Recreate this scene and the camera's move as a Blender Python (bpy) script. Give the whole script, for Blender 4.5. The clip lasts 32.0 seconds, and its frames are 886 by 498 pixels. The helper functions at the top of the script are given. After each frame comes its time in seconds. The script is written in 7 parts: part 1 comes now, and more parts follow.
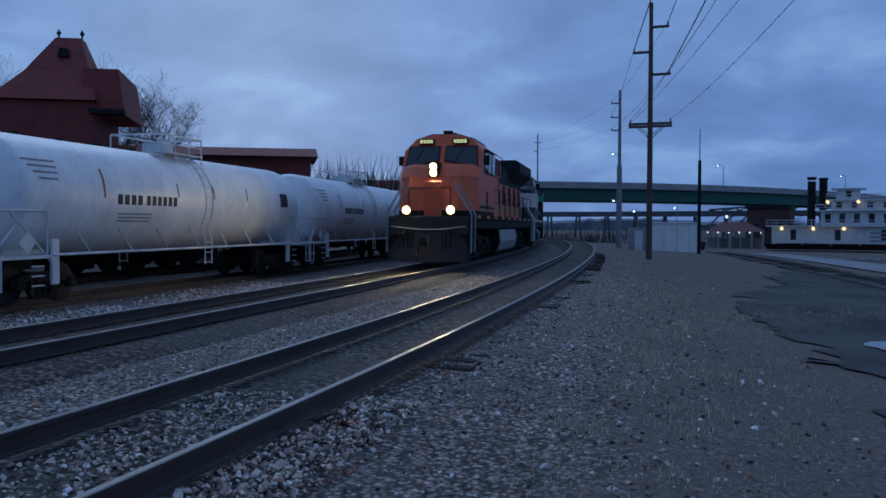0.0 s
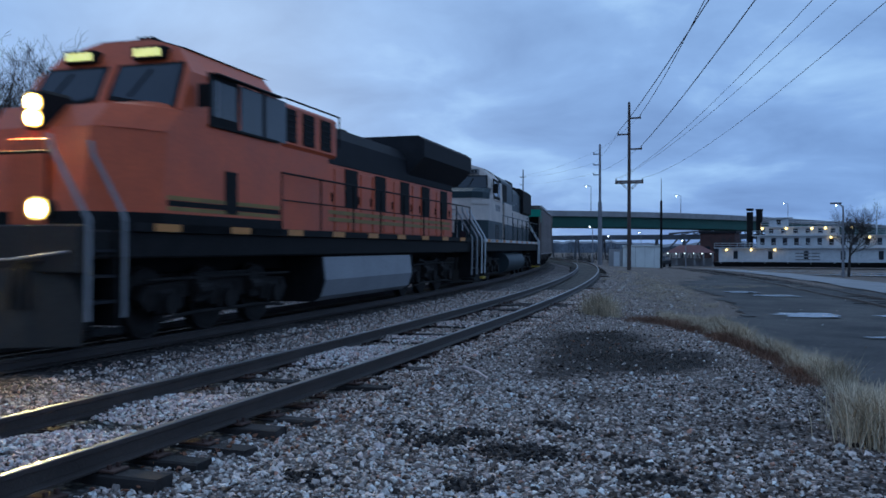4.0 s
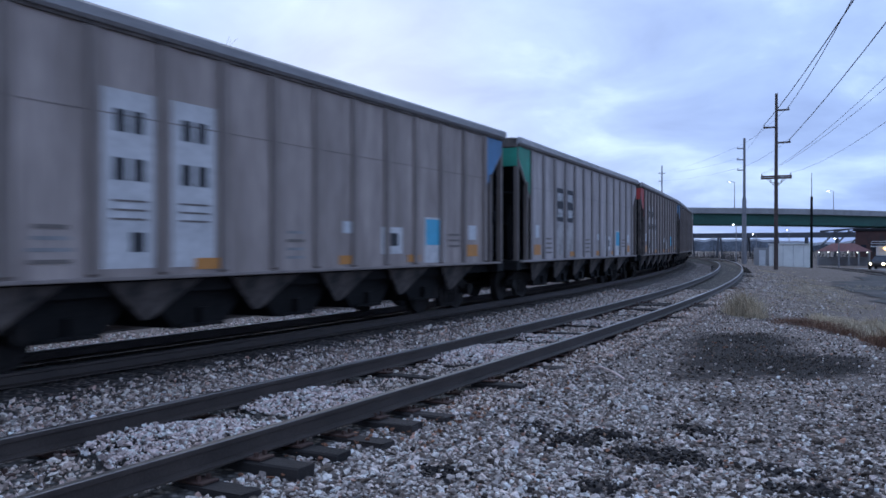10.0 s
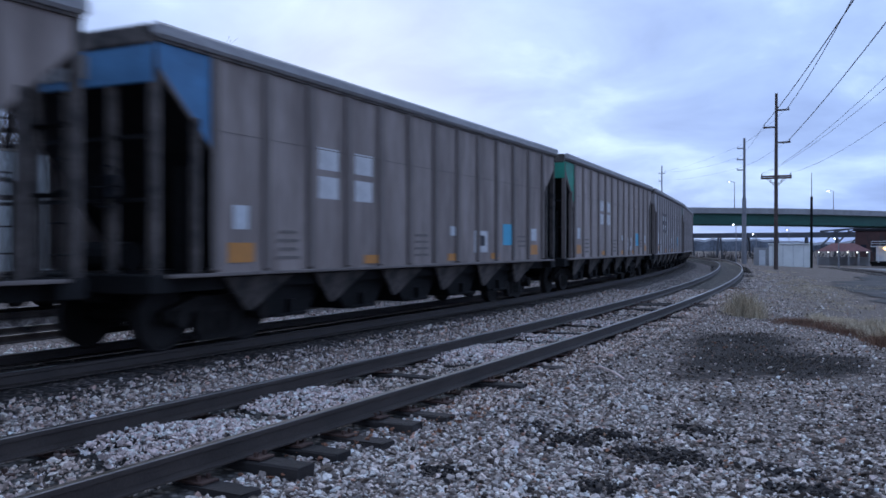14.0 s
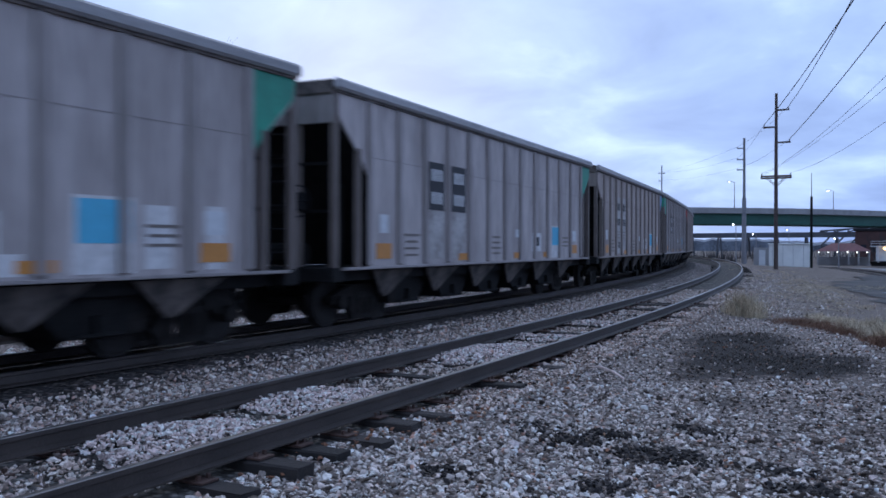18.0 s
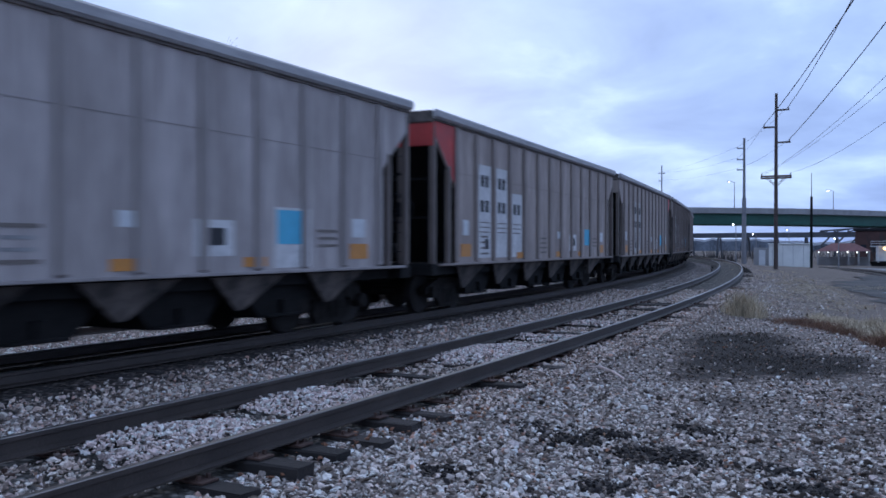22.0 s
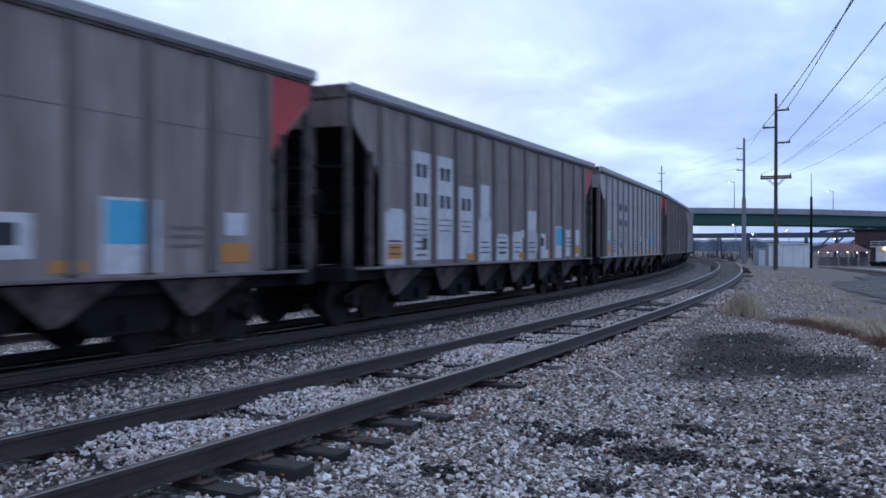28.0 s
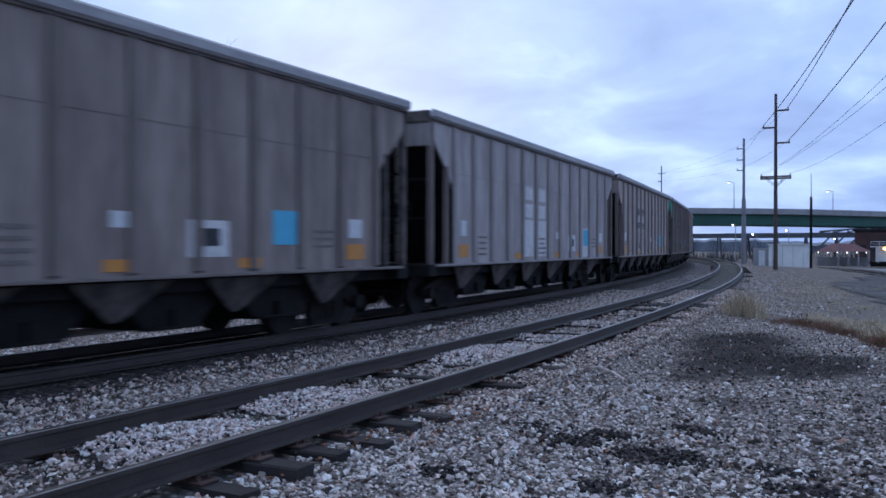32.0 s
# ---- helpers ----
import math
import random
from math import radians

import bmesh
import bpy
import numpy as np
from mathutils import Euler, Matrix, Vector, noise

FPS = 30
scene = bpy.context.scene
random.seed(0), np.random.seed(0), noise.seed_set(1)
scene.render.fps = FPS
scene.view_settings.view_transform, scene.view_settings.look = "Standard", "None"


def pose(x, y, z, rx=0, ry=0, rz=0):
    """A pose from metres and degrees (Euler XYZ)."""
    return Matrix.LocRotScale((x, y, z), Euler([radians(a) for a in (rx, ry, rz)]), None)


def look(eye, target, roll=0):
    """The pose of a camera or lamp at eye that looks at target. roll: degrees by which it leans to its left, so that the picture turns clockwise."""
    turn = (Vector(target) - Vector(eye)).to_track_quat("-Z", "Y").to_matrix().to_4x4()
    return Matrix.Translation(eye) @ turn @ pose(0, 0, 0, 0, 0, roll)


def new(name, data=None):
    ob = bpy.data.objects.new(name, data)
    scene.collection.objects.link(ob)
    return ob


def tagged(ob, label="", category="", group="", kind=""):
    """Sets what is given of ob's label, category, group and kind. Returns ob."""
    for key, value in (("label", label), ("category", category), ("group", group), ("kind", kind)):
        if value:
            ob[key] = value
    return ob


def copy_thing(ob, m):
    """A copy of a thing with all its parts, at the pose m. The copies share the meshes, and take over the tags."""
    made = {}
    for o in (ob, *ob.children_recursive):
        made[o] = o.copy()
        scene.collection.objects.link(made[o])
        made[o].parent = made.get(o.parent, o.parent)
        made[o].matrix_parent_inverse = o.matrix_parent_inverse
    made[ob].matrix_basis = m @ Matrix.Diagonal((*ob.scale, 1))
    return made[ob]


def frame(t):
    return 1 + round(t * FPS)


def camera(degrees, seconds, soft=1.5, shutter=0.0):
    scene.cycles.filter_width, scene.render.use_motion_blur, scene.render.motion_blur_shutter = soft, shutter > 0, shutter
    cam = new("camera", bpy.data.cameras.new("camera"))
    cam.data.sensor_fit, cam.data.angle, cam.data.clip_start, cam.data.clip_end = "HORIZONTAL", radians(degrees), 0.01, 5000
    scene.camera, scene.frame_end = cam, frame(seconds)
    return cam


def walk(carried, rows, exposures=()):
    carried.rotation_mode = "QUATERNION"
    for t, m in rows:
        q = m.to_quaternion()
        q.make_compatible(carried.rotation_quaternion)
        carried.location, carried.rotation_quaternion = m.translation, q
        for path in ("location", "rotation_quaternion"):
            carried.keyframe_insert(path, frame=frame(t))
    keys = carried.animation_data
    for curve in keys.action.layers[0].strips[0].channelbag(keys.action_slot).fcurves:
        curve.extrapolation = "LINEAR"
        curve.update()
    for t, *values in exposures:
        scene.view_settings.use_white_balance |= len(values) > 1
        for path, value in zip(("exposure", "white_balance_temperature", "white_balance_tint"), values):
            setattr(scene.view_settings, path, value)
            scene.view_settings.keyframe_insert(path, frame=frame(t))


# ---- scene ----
# ---------- camera: stands beside the siding and pans; it starts further on and draws back ----------
EYE = 1.456
cam = camera(54.56, 32.0, 1.6, 0.5)
PAN = [
    # seconds, x, y, z, yaw, pitch, roll
    (0.0, -2.55, 26.6, 1.46, 22.4, -1.6, -0.2),
    (0.04, -2.55, 26.6, 1.46, 22.4, -1.6, -0.2),
    (0.12, -2.40, 24.7, 1.46, 21.9, -1.6, -0.25),
    (0.4, -1.46, 14.9, 1.46, 19.0, -1.6, -0.45),
    (0.7, -0.42, 4.2, 1.46, 16.1, -1.55, -0.6),
    (0.8, -0.14, 1.3, 1.456, 15.7, -1.52, -0.62),
    (0.9, 0.0, 0.02, 1.456, 15.75, -1.50, -0.64),
    (1.0, 0, 0, 1.456, 16.33, -1.48, -0.66),
    (1.5, 0, 0, 1.456, 19.54, -1.26, -0.59),
    (2.0, 0, 0, 1.456, 21.30, -0.59, -0.16),
    (2.5, 0, 0, 1.456, 20.85, -0.11, 0.02),
    (3.0, 0, 0, 1.456, 20.30, -0.04, -0.05),
    (3.5, 0, 0, 1.456, 20.11, -0.04, -0.05),
    (4.5, 0, 0, 1.456, 19.90, -0.07, 0.03),
    (5.5, 0, 0, 1.456, 20.35, -0.11, 0.11),
    (6.0, 0, 0, 1.456, 25.98, -0.04, 0.18),
    (6.5, 0, 0, 1.456, 29.79, -0.04, 0.12),
    (7.0, 0, 0, 1.456, 29.49, -0.12, 0.0),
    (7.5, 0, 0, 1.456, 29.11, -0.18, -0.08),
    (8.0, 0, 0, 1.456, 29.00, -0.22, -0.10),
    (9.0, 0, 0, 1.456, 28.94, -0.19, -0.06),
    (20.0, 0, 0, 1.456, 28.93, -0.21, -0.08),
    (32.0, 0, 0, 1.456, 28.91, -0.17, -0.06),
]
walk(cam, [(t, pose(x, y, z, 90 + pitch, roll, yaw)) for t, x, y, z, yaw, pitch, roll in PAN],
     [(0.0, -0.75, 4900, 2), (0.2, -0.5, 4950, 0), (0.4, -0.1, 5000, -2), (1.0, 0.02, 5450, -2), (2.0, -0.13, 5350, -5), (3.5, -0.13, 5350, -5),
      (5.5, 0.12, 5550, 7), (6.3, 0.4, 5700, 7), (7.0, 1.0, 6250, 4), (7.5, 0.86, 6200, 5), (8.0, 0.68, 6120, 6), (8.7, 0.53, 6140, 8), (26.8, 0.53, 6120, 8), (28.0, 0.69, 6300, 7), (29.0, 0.54, 6130, 8), (32.0, 0.52, 6110, 8)])

# ---------- daylight: heavy dusk overcast ----------
world = bpy.data.worlds.new("dusk_sky")
scene.world = world
world.use_nodes = True
wn, wl = world.node_tree.nodes, world.node_tree.links
wn.clear()
w_out, w_bg = wn.new("ShaderNodeOutputWorld"), wn.new("ShaderNodeBackground")
sky = wn.new("ShaderNodeTexSky")
sky.sky_type, sky.sun_disc = "NISHITA", False
sky.sun_elevation, sky.sun_rotation, sky.dust_density, sky.ozone_density = radians(14), radians(-35), 2.0, 3.0
tc, sep = wn.new("ShaderNodeTexCoord"), wn.new("ShaderNodeSeparateXYZ")
wl.new(tc.outputs["Generated"], sep.inputs[0])
hz = wn.new("ShaderNodeMath"); hz.operation = "MAXIMUM"; hz.inputs[1].default_value = 0.0
wl.new(sep.outputs["Z"], hz.inputs[0])
hz2 = wn.new("ShaderNodeMath"); hz2.operation = "ADD"; hz2.inputs[1].default_value = 0.26
wl.new(hz.outputs[0], hz2.inputs[0])
flat = wn.new("ShaderNodeVectorMath"); flat.operation = "DIVIDE"
comb = wn.new("ShaderNodeCombineXYZ")
for k in range(3):
    wl.new(hz2.outputs[0], comb.inputs[k])
wl.new(tc.outputs["Generated"], flat.inputs[0]); wl.new(comb.outputs[0], flat.inputs[1])
big = wn.new("ShaderNodeTexNoise"); big.inputs["Scale"].default_value = 2.2; big.inputs["Detail"].default_value = 8; big.inputs["Roughness"].default_value = 0.52
big.inputs["Distortion"].default_value = 0.3
wl.new(flat.outputs[0], big.inputs["Vector"])
ramp = wn.new("ShaderNodeValToRGB")
ramp.color_ramp.elements[0].position, ramp.color_ramp.elements[0].color = 0.34, (0.26, 0.35, 0.60, 1)
ramp.color_ramp.elements[1].position, ramp.color_ramp.elements[1].color = 0.75, (0.61, 0.75, 0.98, 1)
e = ramp.color_ramp.elements.new(0.54); e.color = (0.36, 0.475, 0.76, 1)
wl.new(big.outputs["Fac"], ramp.inputs[0])
dim = wn.new("ShaderNodeMix"); dim.data_type = "RGBA"; dim.blend_type = "MIX"; dim.inputs["Factor"].default_value = 0.93
gain = wn.new("ShaderNodeMix"); gain.data_type = "RGBA"; gain.blend_type = "MULTIPLY"; gain.inputs["Factor"].default_value = 1.0
gain.inputs["B"].default_value = (0.09, 0.09, 0.09, 1)
wl.new(sky.outputs[0], gain.inputs["A"])
wl.new(gain.outputs["Result"], dim.inputs["A"]); wl.new(ramp.outputs[0], dim.inputs["B"])
low = wn.new("ShaderNodeMapRange"); low.inputs["From Min"].default_value, low.inputs["From Max"].default_value = 0.0, 0.26
wl.new(hz.outputs[0], low.inputs["Value"])
band = wn.new("ShaderNodeMix"); band.data_type = "RGBA"; band.inputs["A"].default_value = (0.74, 0.80, 0.92, 1); band.inputs["B"].default_value = (1, 1, 1, 1)
wl.new(low.outputs[0], band.inputs["Factor"])
fade = wn.new("ShaderNodeMix"); fade.data_type = "RGBA"; fade.blend_type = "MULTIPLY"; fade.inputs["Factor"].default_value = 1.0
wl.new(dim.outputs["Result"], fade.inputs["A"]); wl.new(band.outputs["Result"], fade.inputs["B"])
wl.new(fade.outputs["Result"], w_bg.inputs["Color"]); w_bg.inputs["Strength"].default_value = 1.0
wl.new(w_bg.outputs[0], w_out.inputs[0])
sun = new("sun", bpy.data.lights.new("sun", "SUN"))
sun.data.energy, sun.data.angle, sun.data.color = 0.4, radians(25), (1.0, 0.95, 0.9)
sun.matrix_world = look((-30, 40, 40), (0, 0, 0))
# ---------- materials ----------
def material(name, color, rough=0.7, metal=0.0, vary=0.25, scale=3.0, fine=40.0, bump=0.1, stretch=(1, 1, 1), stain=None, per_object=0.0, coords="Object", island=0.0):
    """A surface with broad stains and fine grain; stain: the colour that the broad noise leads to."""
    m = bpy.data.materials.new(name); m.use_nodes = True
    n, l = m.node_tree.nodes, m.node_tree.links
    b = n["Principled BSDF"]; b.inputs["Roughness"].default_value = rough; b.inputs["Metallic"].default_value = metal
    t = n.new("ShaderNodeTexCoord"); mp = n.new("ShaderNodeMapping"); mp.inputs["Scale"].default_value = stretch
    l.new(t.outputs[coords], mp.inputs[0])
    a = n.new("ShaderNodeTexNoise"); a.inputs["Scale"].default_value = scale; a.inputs["Detail"].default_value = 5; a.inputs["Roughness"].default_value = 0.6
    f = n.new("ShaderNodeTexNoise"); f.inputs["Scale"].default_value = fine; f.inputs["Detail"].default_value = 3
    l.new(mp.outputs[0], a.inputs["Vector"]); l.new(mp.outputs[0], f.inputs["Vector"])
    r = n.new("ShaderNodeValToRGB")
    r.color_ramp.elements[0].position, r.color_ramp.elements[1].position = 0.35, 0.68
    dark = stain or tuple(c * (1 - vary) for c in color)
    r.color_ramp.elements[0].color, r.color_ramp.elements[1].color = (*dark, 1), (*color, 1)
    l.new(a.outputs["Fac"], r.inputs[0])
    mx = n.new("ShaderNodeMix"); mx.data_type = "RGBA"; mx.blend_type = "MULTIPLY"; mx.inputs["Factor"].default_value = 1.0
    fr = n.new("ShaderNodeMapRange"); fr.inputs["From Min"].default_value, fr.inputs["From Max"].default_value = 0.3, 0.7
    fr.inputs["To Min"].default_value, fr.inputs["To Max"].default_value = 1 - vary * 0.5, 1 + vary * 0.3
    l.new(f.outputs["Fac"], fr.inputs["Value"])
    l.new(r.outputs[0], mx.inputs["A"]); l.new(fr.outputs[0], mx.inputs["B"])
    last = mx.outputs["Result"]
    for amount, kind in ((per_object, "ShaderNodeObjectInfo"), (island, "ShaderNodeNewGeometry")):
        if amount:
            oi = n.new(kind); hr = n.new("ShaderNodeMapRange")
            hr.inputs["To Min"].default_value, hr.inputs["To Max"].default_value = 1 - amount, 1 + amount
            l.new(oi.outputs["Random" if amount == per_object and kind == "ShaderNodeObjectInfo" else "Random Per Island"], hr.inputs["Value"])
            m2 = n.new("ShaderNodeMix"); m2.data_type = "RGBA"; m2.blend_type = "MULTIPLY"; m2.inputs["Factor"].default_value = 1.0
            l.new(last, m2.inputs["A"]); l.new(hr.outputs[0], m2.inputs["B"]); last = m2.outputs["Result"]
    l.new(last, b.inputs["Base Color"])
    rr = n.new("ShaderNodeMapRange"); rr.inputs["To Min"].default_value, rr.inputs["To Max"].default_value = max(rough - 0.12, 0.03), min(rough + 0.12, 1)
    l.new(a.outputs["Fac"], rr.inputs["Value"]); l.new(rr.outputs[0], b.inputs["Roughness"])
    if bump:
        bp = n.new("ShaderNodeBump"); bp.inputs["Strength"].default_value = bump; bp.inputs["Distance"].default_value = 0.02
        l.new(f.outputs["Fac"], bp.inputs["Height"]); l.new(bp.outputs[0], b.inputs["Normal"])
    return m


def glow(name, color, strength):
    m = bpy.data.materials.new(name); m.use_nodes = True
    b = m.node_tree.nodes["Principled BSDF"]
    b.inputs["Base Color"].default_value = (*color, 1); b.inputs["Emission Color"].default_value = (*color, 1)
    b.inputs["Emission Strength"].default_value = strength
    return m


def gravel_material(name, light, dark, tint, cell, patch=0.35, spread=0.5, dirt=(0.10, 0.095, 0.085), masks=False):
    """Crushed stone: cells of their own grey, gap shade painted in, dirt in broad patches."""
    m = bpy.data.materials.new(name); m.use_nodes = True
    n, l = m.node_tree.nodes, m.node_tree.links
    b = n["Principled BSDF"]; b.inputs["Roughness"].default_value = 0.85; b.inputs["Specular IOR Level"].default_value = 0.15
    g = n.new("ShaderNodeNewGeometry")
    wob = n.new("ShaderNodeTexNoise"); wob.inputs["Scale"].default_value = cell * 0.8; wob.inputs["Detail"].default_value = 2
    l.new(g.outputs["Position"], wob.inputs["Vector"])
    add = n.new("ShaderNodeMix"); add.data_type = "RGBA"; add.blend_type = "ADD"; add.inputs["Factor"].default_value = 0.05
    l.new(g.outputs["Position"], add.inputs["A"]); l.new(wob.outputs["Color"], add.inputs["B"])
    v = n.new("ShaderNodeTexVoronoi"); v.inputs["Scale"].default_value = cell
    l.new(add.outputs["Result"], v.inputs["Vector"])
    sx = n.new("ShaderNodeSeparateColor"); l.new(v.outputs["Color"], sx.inputs[0])
    r = n.new("ShaderNodeValToRGB")
    els = r.color_ramp.elements
    els[0].position, els[0].color = 0.0, (*dark, 1)
    els[1].position, els[1].color = 1.0, (*light, 1)
    for p, k in ((0.45, 0.30), (0.80, 0.62)):
        q = els.new(p); q.color = (*[d + (c - d) * k for d, c in zip(dark, light)], 1)
    q = els.new(0.88); q.color = (*tint, 1)
    l.new(sx.outputs[0], r.inputs[0])
    # cell rims darkened: the shade in the gaps between stones, as colour
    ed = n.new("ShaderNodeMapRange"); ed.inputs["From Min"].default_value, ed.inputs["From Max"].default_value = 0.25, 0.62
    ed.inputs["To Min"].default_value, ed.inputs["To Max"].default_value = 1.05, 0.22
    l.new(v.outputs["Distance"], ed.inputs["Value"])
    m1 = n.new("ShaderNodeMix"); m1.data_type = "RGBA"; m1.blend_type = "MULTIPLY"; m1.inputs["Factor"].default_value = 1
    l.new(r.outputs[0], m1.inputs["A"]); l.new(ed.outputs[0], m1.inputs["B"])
    big = n.new("ShaderNodeTexNoise"); big.inputs["Scale"].default_value = patch; big.inputs["Detail"].default_value = 6; big.inputs["Roughness"].default_value = 0.65
    l.new(g.outputs["Position"], big.inputs["Vector"])
    br = n.new("ShaderNodeMapRange"); br.inputs["From Min"].default_value, br.inputs["From Max"].default_value = 0.44, 0.66
    br.inputs["To Max"].default_value = spread
    l.new(big.outputs["Fac"], br.inputs["Value"])
    m2 = n.new("ShaderNodeMix"); m2.data_type = "RGBA"; m2.inputs["B"].default_value = (*dirt, 1)
    l.new(br.outputs[0], m2.inputs["Factor"]); l.new(m1.outputs["Result"], m2.inputs["A"])
    last = m2.outputs["Result"]
    if masks:   # spilled oily dirt and dry brown soil, as the ground sheet marks them
        for attr, colour, most in (("oily_dirt", (0.026, 0.022, 0.021), 0.95), ("dry_soil", (0.165, 0.135, 0.112), 0.8)):
            at_ = n.new("ShaderNodeAttribute"); at_.attribute_name = attr
            mod = n.new("ShaderNodeTexNoise"); mod.inputs["Scale"].default_value = 3.5; mod.inputs["Detail"].default_value = 7; mod.inputs["Roughness"].default_value = 0.7
            l.new(g.outputs["Position"], mod.inputs["Vector"])
            add_ = n.new("ShaderNodeMath"); add_.operation = "ADD"; l.new(at_.outputs["Fac"], add_.inputs[0]); l.new(mod.outputs["Fac"], add_.inputs[1])
            rg = n.new("ShaderNodeMapRange"); rg.inputs["From Min"].default_value, rg.inputs["From Max"].default_value = 0.75, 1.15
            rg.inputs["To Max"].default_value = most
            l.new(add_.outputs[0], rg.inputs["Value"])
            m3 = n.new("ShaderNodeMix"); m3.data_type = "RGBA"; m3.inputs["B"].default_value = (*colour, 1)
            l.new(rg.outputs[0], m3.inputs["Factor"]); l.new(last, m3.inputs["A"]); last = m3.outputs["Result"]
    l.new(last, b.inputs["Base Color"])
    bp = n.new("ShaderNodeBump"); bp.inputs["Strength"].default_value = 0.8; bp.inputs["Distance"].default_value = 0.03; bp.invert = True
    l.new(v.outputs["Distance"], bp.inputs["Height"]); l.new(bp.outputs[0], b.inputs["Normal"])
    return m


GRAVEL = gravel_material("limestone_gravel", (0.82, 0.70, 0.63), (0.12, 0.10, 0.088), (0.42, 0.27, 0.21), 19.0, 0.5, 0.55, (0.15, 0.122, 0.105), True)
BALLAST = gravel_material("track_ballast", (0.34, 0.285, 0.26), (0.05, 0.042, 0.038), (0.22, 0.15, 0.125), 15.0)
def stone_material(name, colours, gain=1.0, rough=0.85):
    """Broken stones: each takes one of the colours, with fine speckle."""
    m = bpy.data.materials.new(name); m.use_nodes = True
    n, l = m.node_tree.nodes, m.node_tree.links
    b = n["Principled BSDF"]; b.inputs["Roughness"].default_value = rough; b.inputs["Specular IOR Level"].default_value = 0.2
    g = n.new("ShaderNodeNewGeometry"); r = n.new("ShaderNodeValToRGB")
    els = r.color_ramp.elements
    while len(els) < len(colours):
        els.new(0.5)
    for k, (p, c) in enumerate(colours):
        els[k].position = p
    for k, (p, c) in enumerate(colours):
        els[k].color = (*[min(v * gain * w, 0.9) for v, w in zip(c, (1.07, 1.0, 0.94))], 1)
    l.new(g.outputs["Random Per Island"], r.inputs[0])
    f = n.new("ShaderNodeTexNoise"); f.inputs["Scale"].default_value = 45; f.inputs["Detail"].default_value = 5
    l.new(g.outputs["Position"], f.inputs["Vector"])
    fr = n.new("ShaderNodeMapRange"); fr.inputs["From Min"].default_value, fr.inputs["From Max"].default_value = 0.3, 0.7
    fr.inputs["To Min"].default_value, fr.inputs["To Max"].default_value = 0.6, 1.2
    l.new(f.outputs["Fac"], fr.inputs["Value"])
    mx = n.new("ShaderNodeMix"); mx.data_type = "RGBA"; mx.blend_type = "MULTIPLY"; mx.inputs["Factor"].default_value = 1.0
    l.new(r.outputs[0], mx.inputs["A"]); l.new(fr.outputs[0], mx.inputs["B"]); l.new(mx.outputs["Result"], b.inputs["Base Color"])
    bp = n.new("ShaderNodeBump"); bp.inputs["Strength"].default_value = 0.3; bp.inputs["Distance"].default_value = 0.01
    l.new(f.outputs["Fac"], bp.inputs["Height"]); l.new(bp.outputs[0], b.inputs["Normal"])
    return m


STONE = stone_material("loose_stone", ((0.0, (0.07, 0.062, 0.06)), (0.2, (0.20, 0.175, 0.16)), (0.34, (0.33, 0.32, 0.305)), (0.5, (0.44, 0.39, 0.365)), (0.62, (0.40, 0.41, 0.40)), (0.76, (0.52, 0.455, 0.43)),
                                       (0.87, (0.58, 0.54, 0.52)), (0.945, (0.68, 0.63, 0.60)), (0.958, (0.34, 0.20, 0.145)), (0.978, (0.30, 0.19, 0.15)), (1.0, (0.80, 0.75, 0.72))), 1.55)
PALE_STONE = stone_material("pale_pink_stone", ((0.0, (0.12, 0.10, 0.095)), (0.15, (0.33, 0.28, 0.27)), (0.3, (0.50, 0.42, 0.40)), (0.55, (0.62, 0.53, 0.51)), (0.7, (0.52, 0.52, 0.52)), (0.9, (0.80, 0.71, 0.68)), (0.96, (0.42, 0.27, 0.22)), (1.0, (0.80, 0.74, 0.70))), 1.3)
RAIL = material("brown_rail_steel", (0.075, 0.058, 0.05), 0.6, 0.3, vary=0.4, scale=2, fine=60, bump=0.15)
RAILTOP = material("worn_rail_top", (0.22, 0.21, 0.21), 0.36, 1.0, vary=0.25, scale=1.5, fine=30, bump=0.03)
TIE = material("weathered_tie_wood", (0.042, 0.034, 0.031), 0.9, vary=0.5, scale=2.5, fine=30, bump=0.5, stretch=(1, 9, 9), per_object=0.4)
PLATE = material("rusty_plate", (0.10, 0.055, 0.042), 0.8, 0.2, vary=0.4, scale=6, bump=0.3)
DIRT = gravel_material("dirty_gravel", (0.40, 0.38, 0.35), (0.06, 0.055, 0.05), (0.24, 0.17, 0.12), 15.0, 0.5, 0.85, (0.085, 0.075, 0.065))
ASPHALT = material("wet_worn_asphalt", (0.050, 0.050, 0.052), 0.82, vary=0.5, scale=0.45, fine=9, bump=0.5, stain=(0.105, 0.098, 0.092))
ASPHALT.node_tree.nodes["Principled BSDF"].inputs["Specular IOR Level"].default_value = 0.12
PAVED = material("pale_concrete_path", (0.30, 0.30, 0.31), 0.8, vary=0.3, scale=0.5, fine=12, bump=0.15)
WATER = material("puddle_water", (0.05, 0.055, 0.06), 0.13, vary=0.1, scale=1, fine=6, bump=0.02)
RIVER = material("river_water", (0.05, 0.06, 0.07), 0.15, vary=0.2, scale=0.3, fine=2, bump=0.2)
DRYGRASS = material("dry_grass", (0.68, 0.56, 0.39), 0.9, vary=0.4, scale=1, bump=0.0, island=0.45)
BRUSH = material("rusty_brush", (0.27, 0.145, 0.09), 0.9, vary=0.5, scale=1, bump=0.0, island=0.5)
WEED = material("dark_weed", (0.05, 0.045, 0.035), 0.95, vary=0.5, scale=3, bump=0.0, island=0.5)
BARK = material("bare_bark", (0.055, 0.046, 0.043), 0.9, vary=0.4, scale=4, bump=0.3)
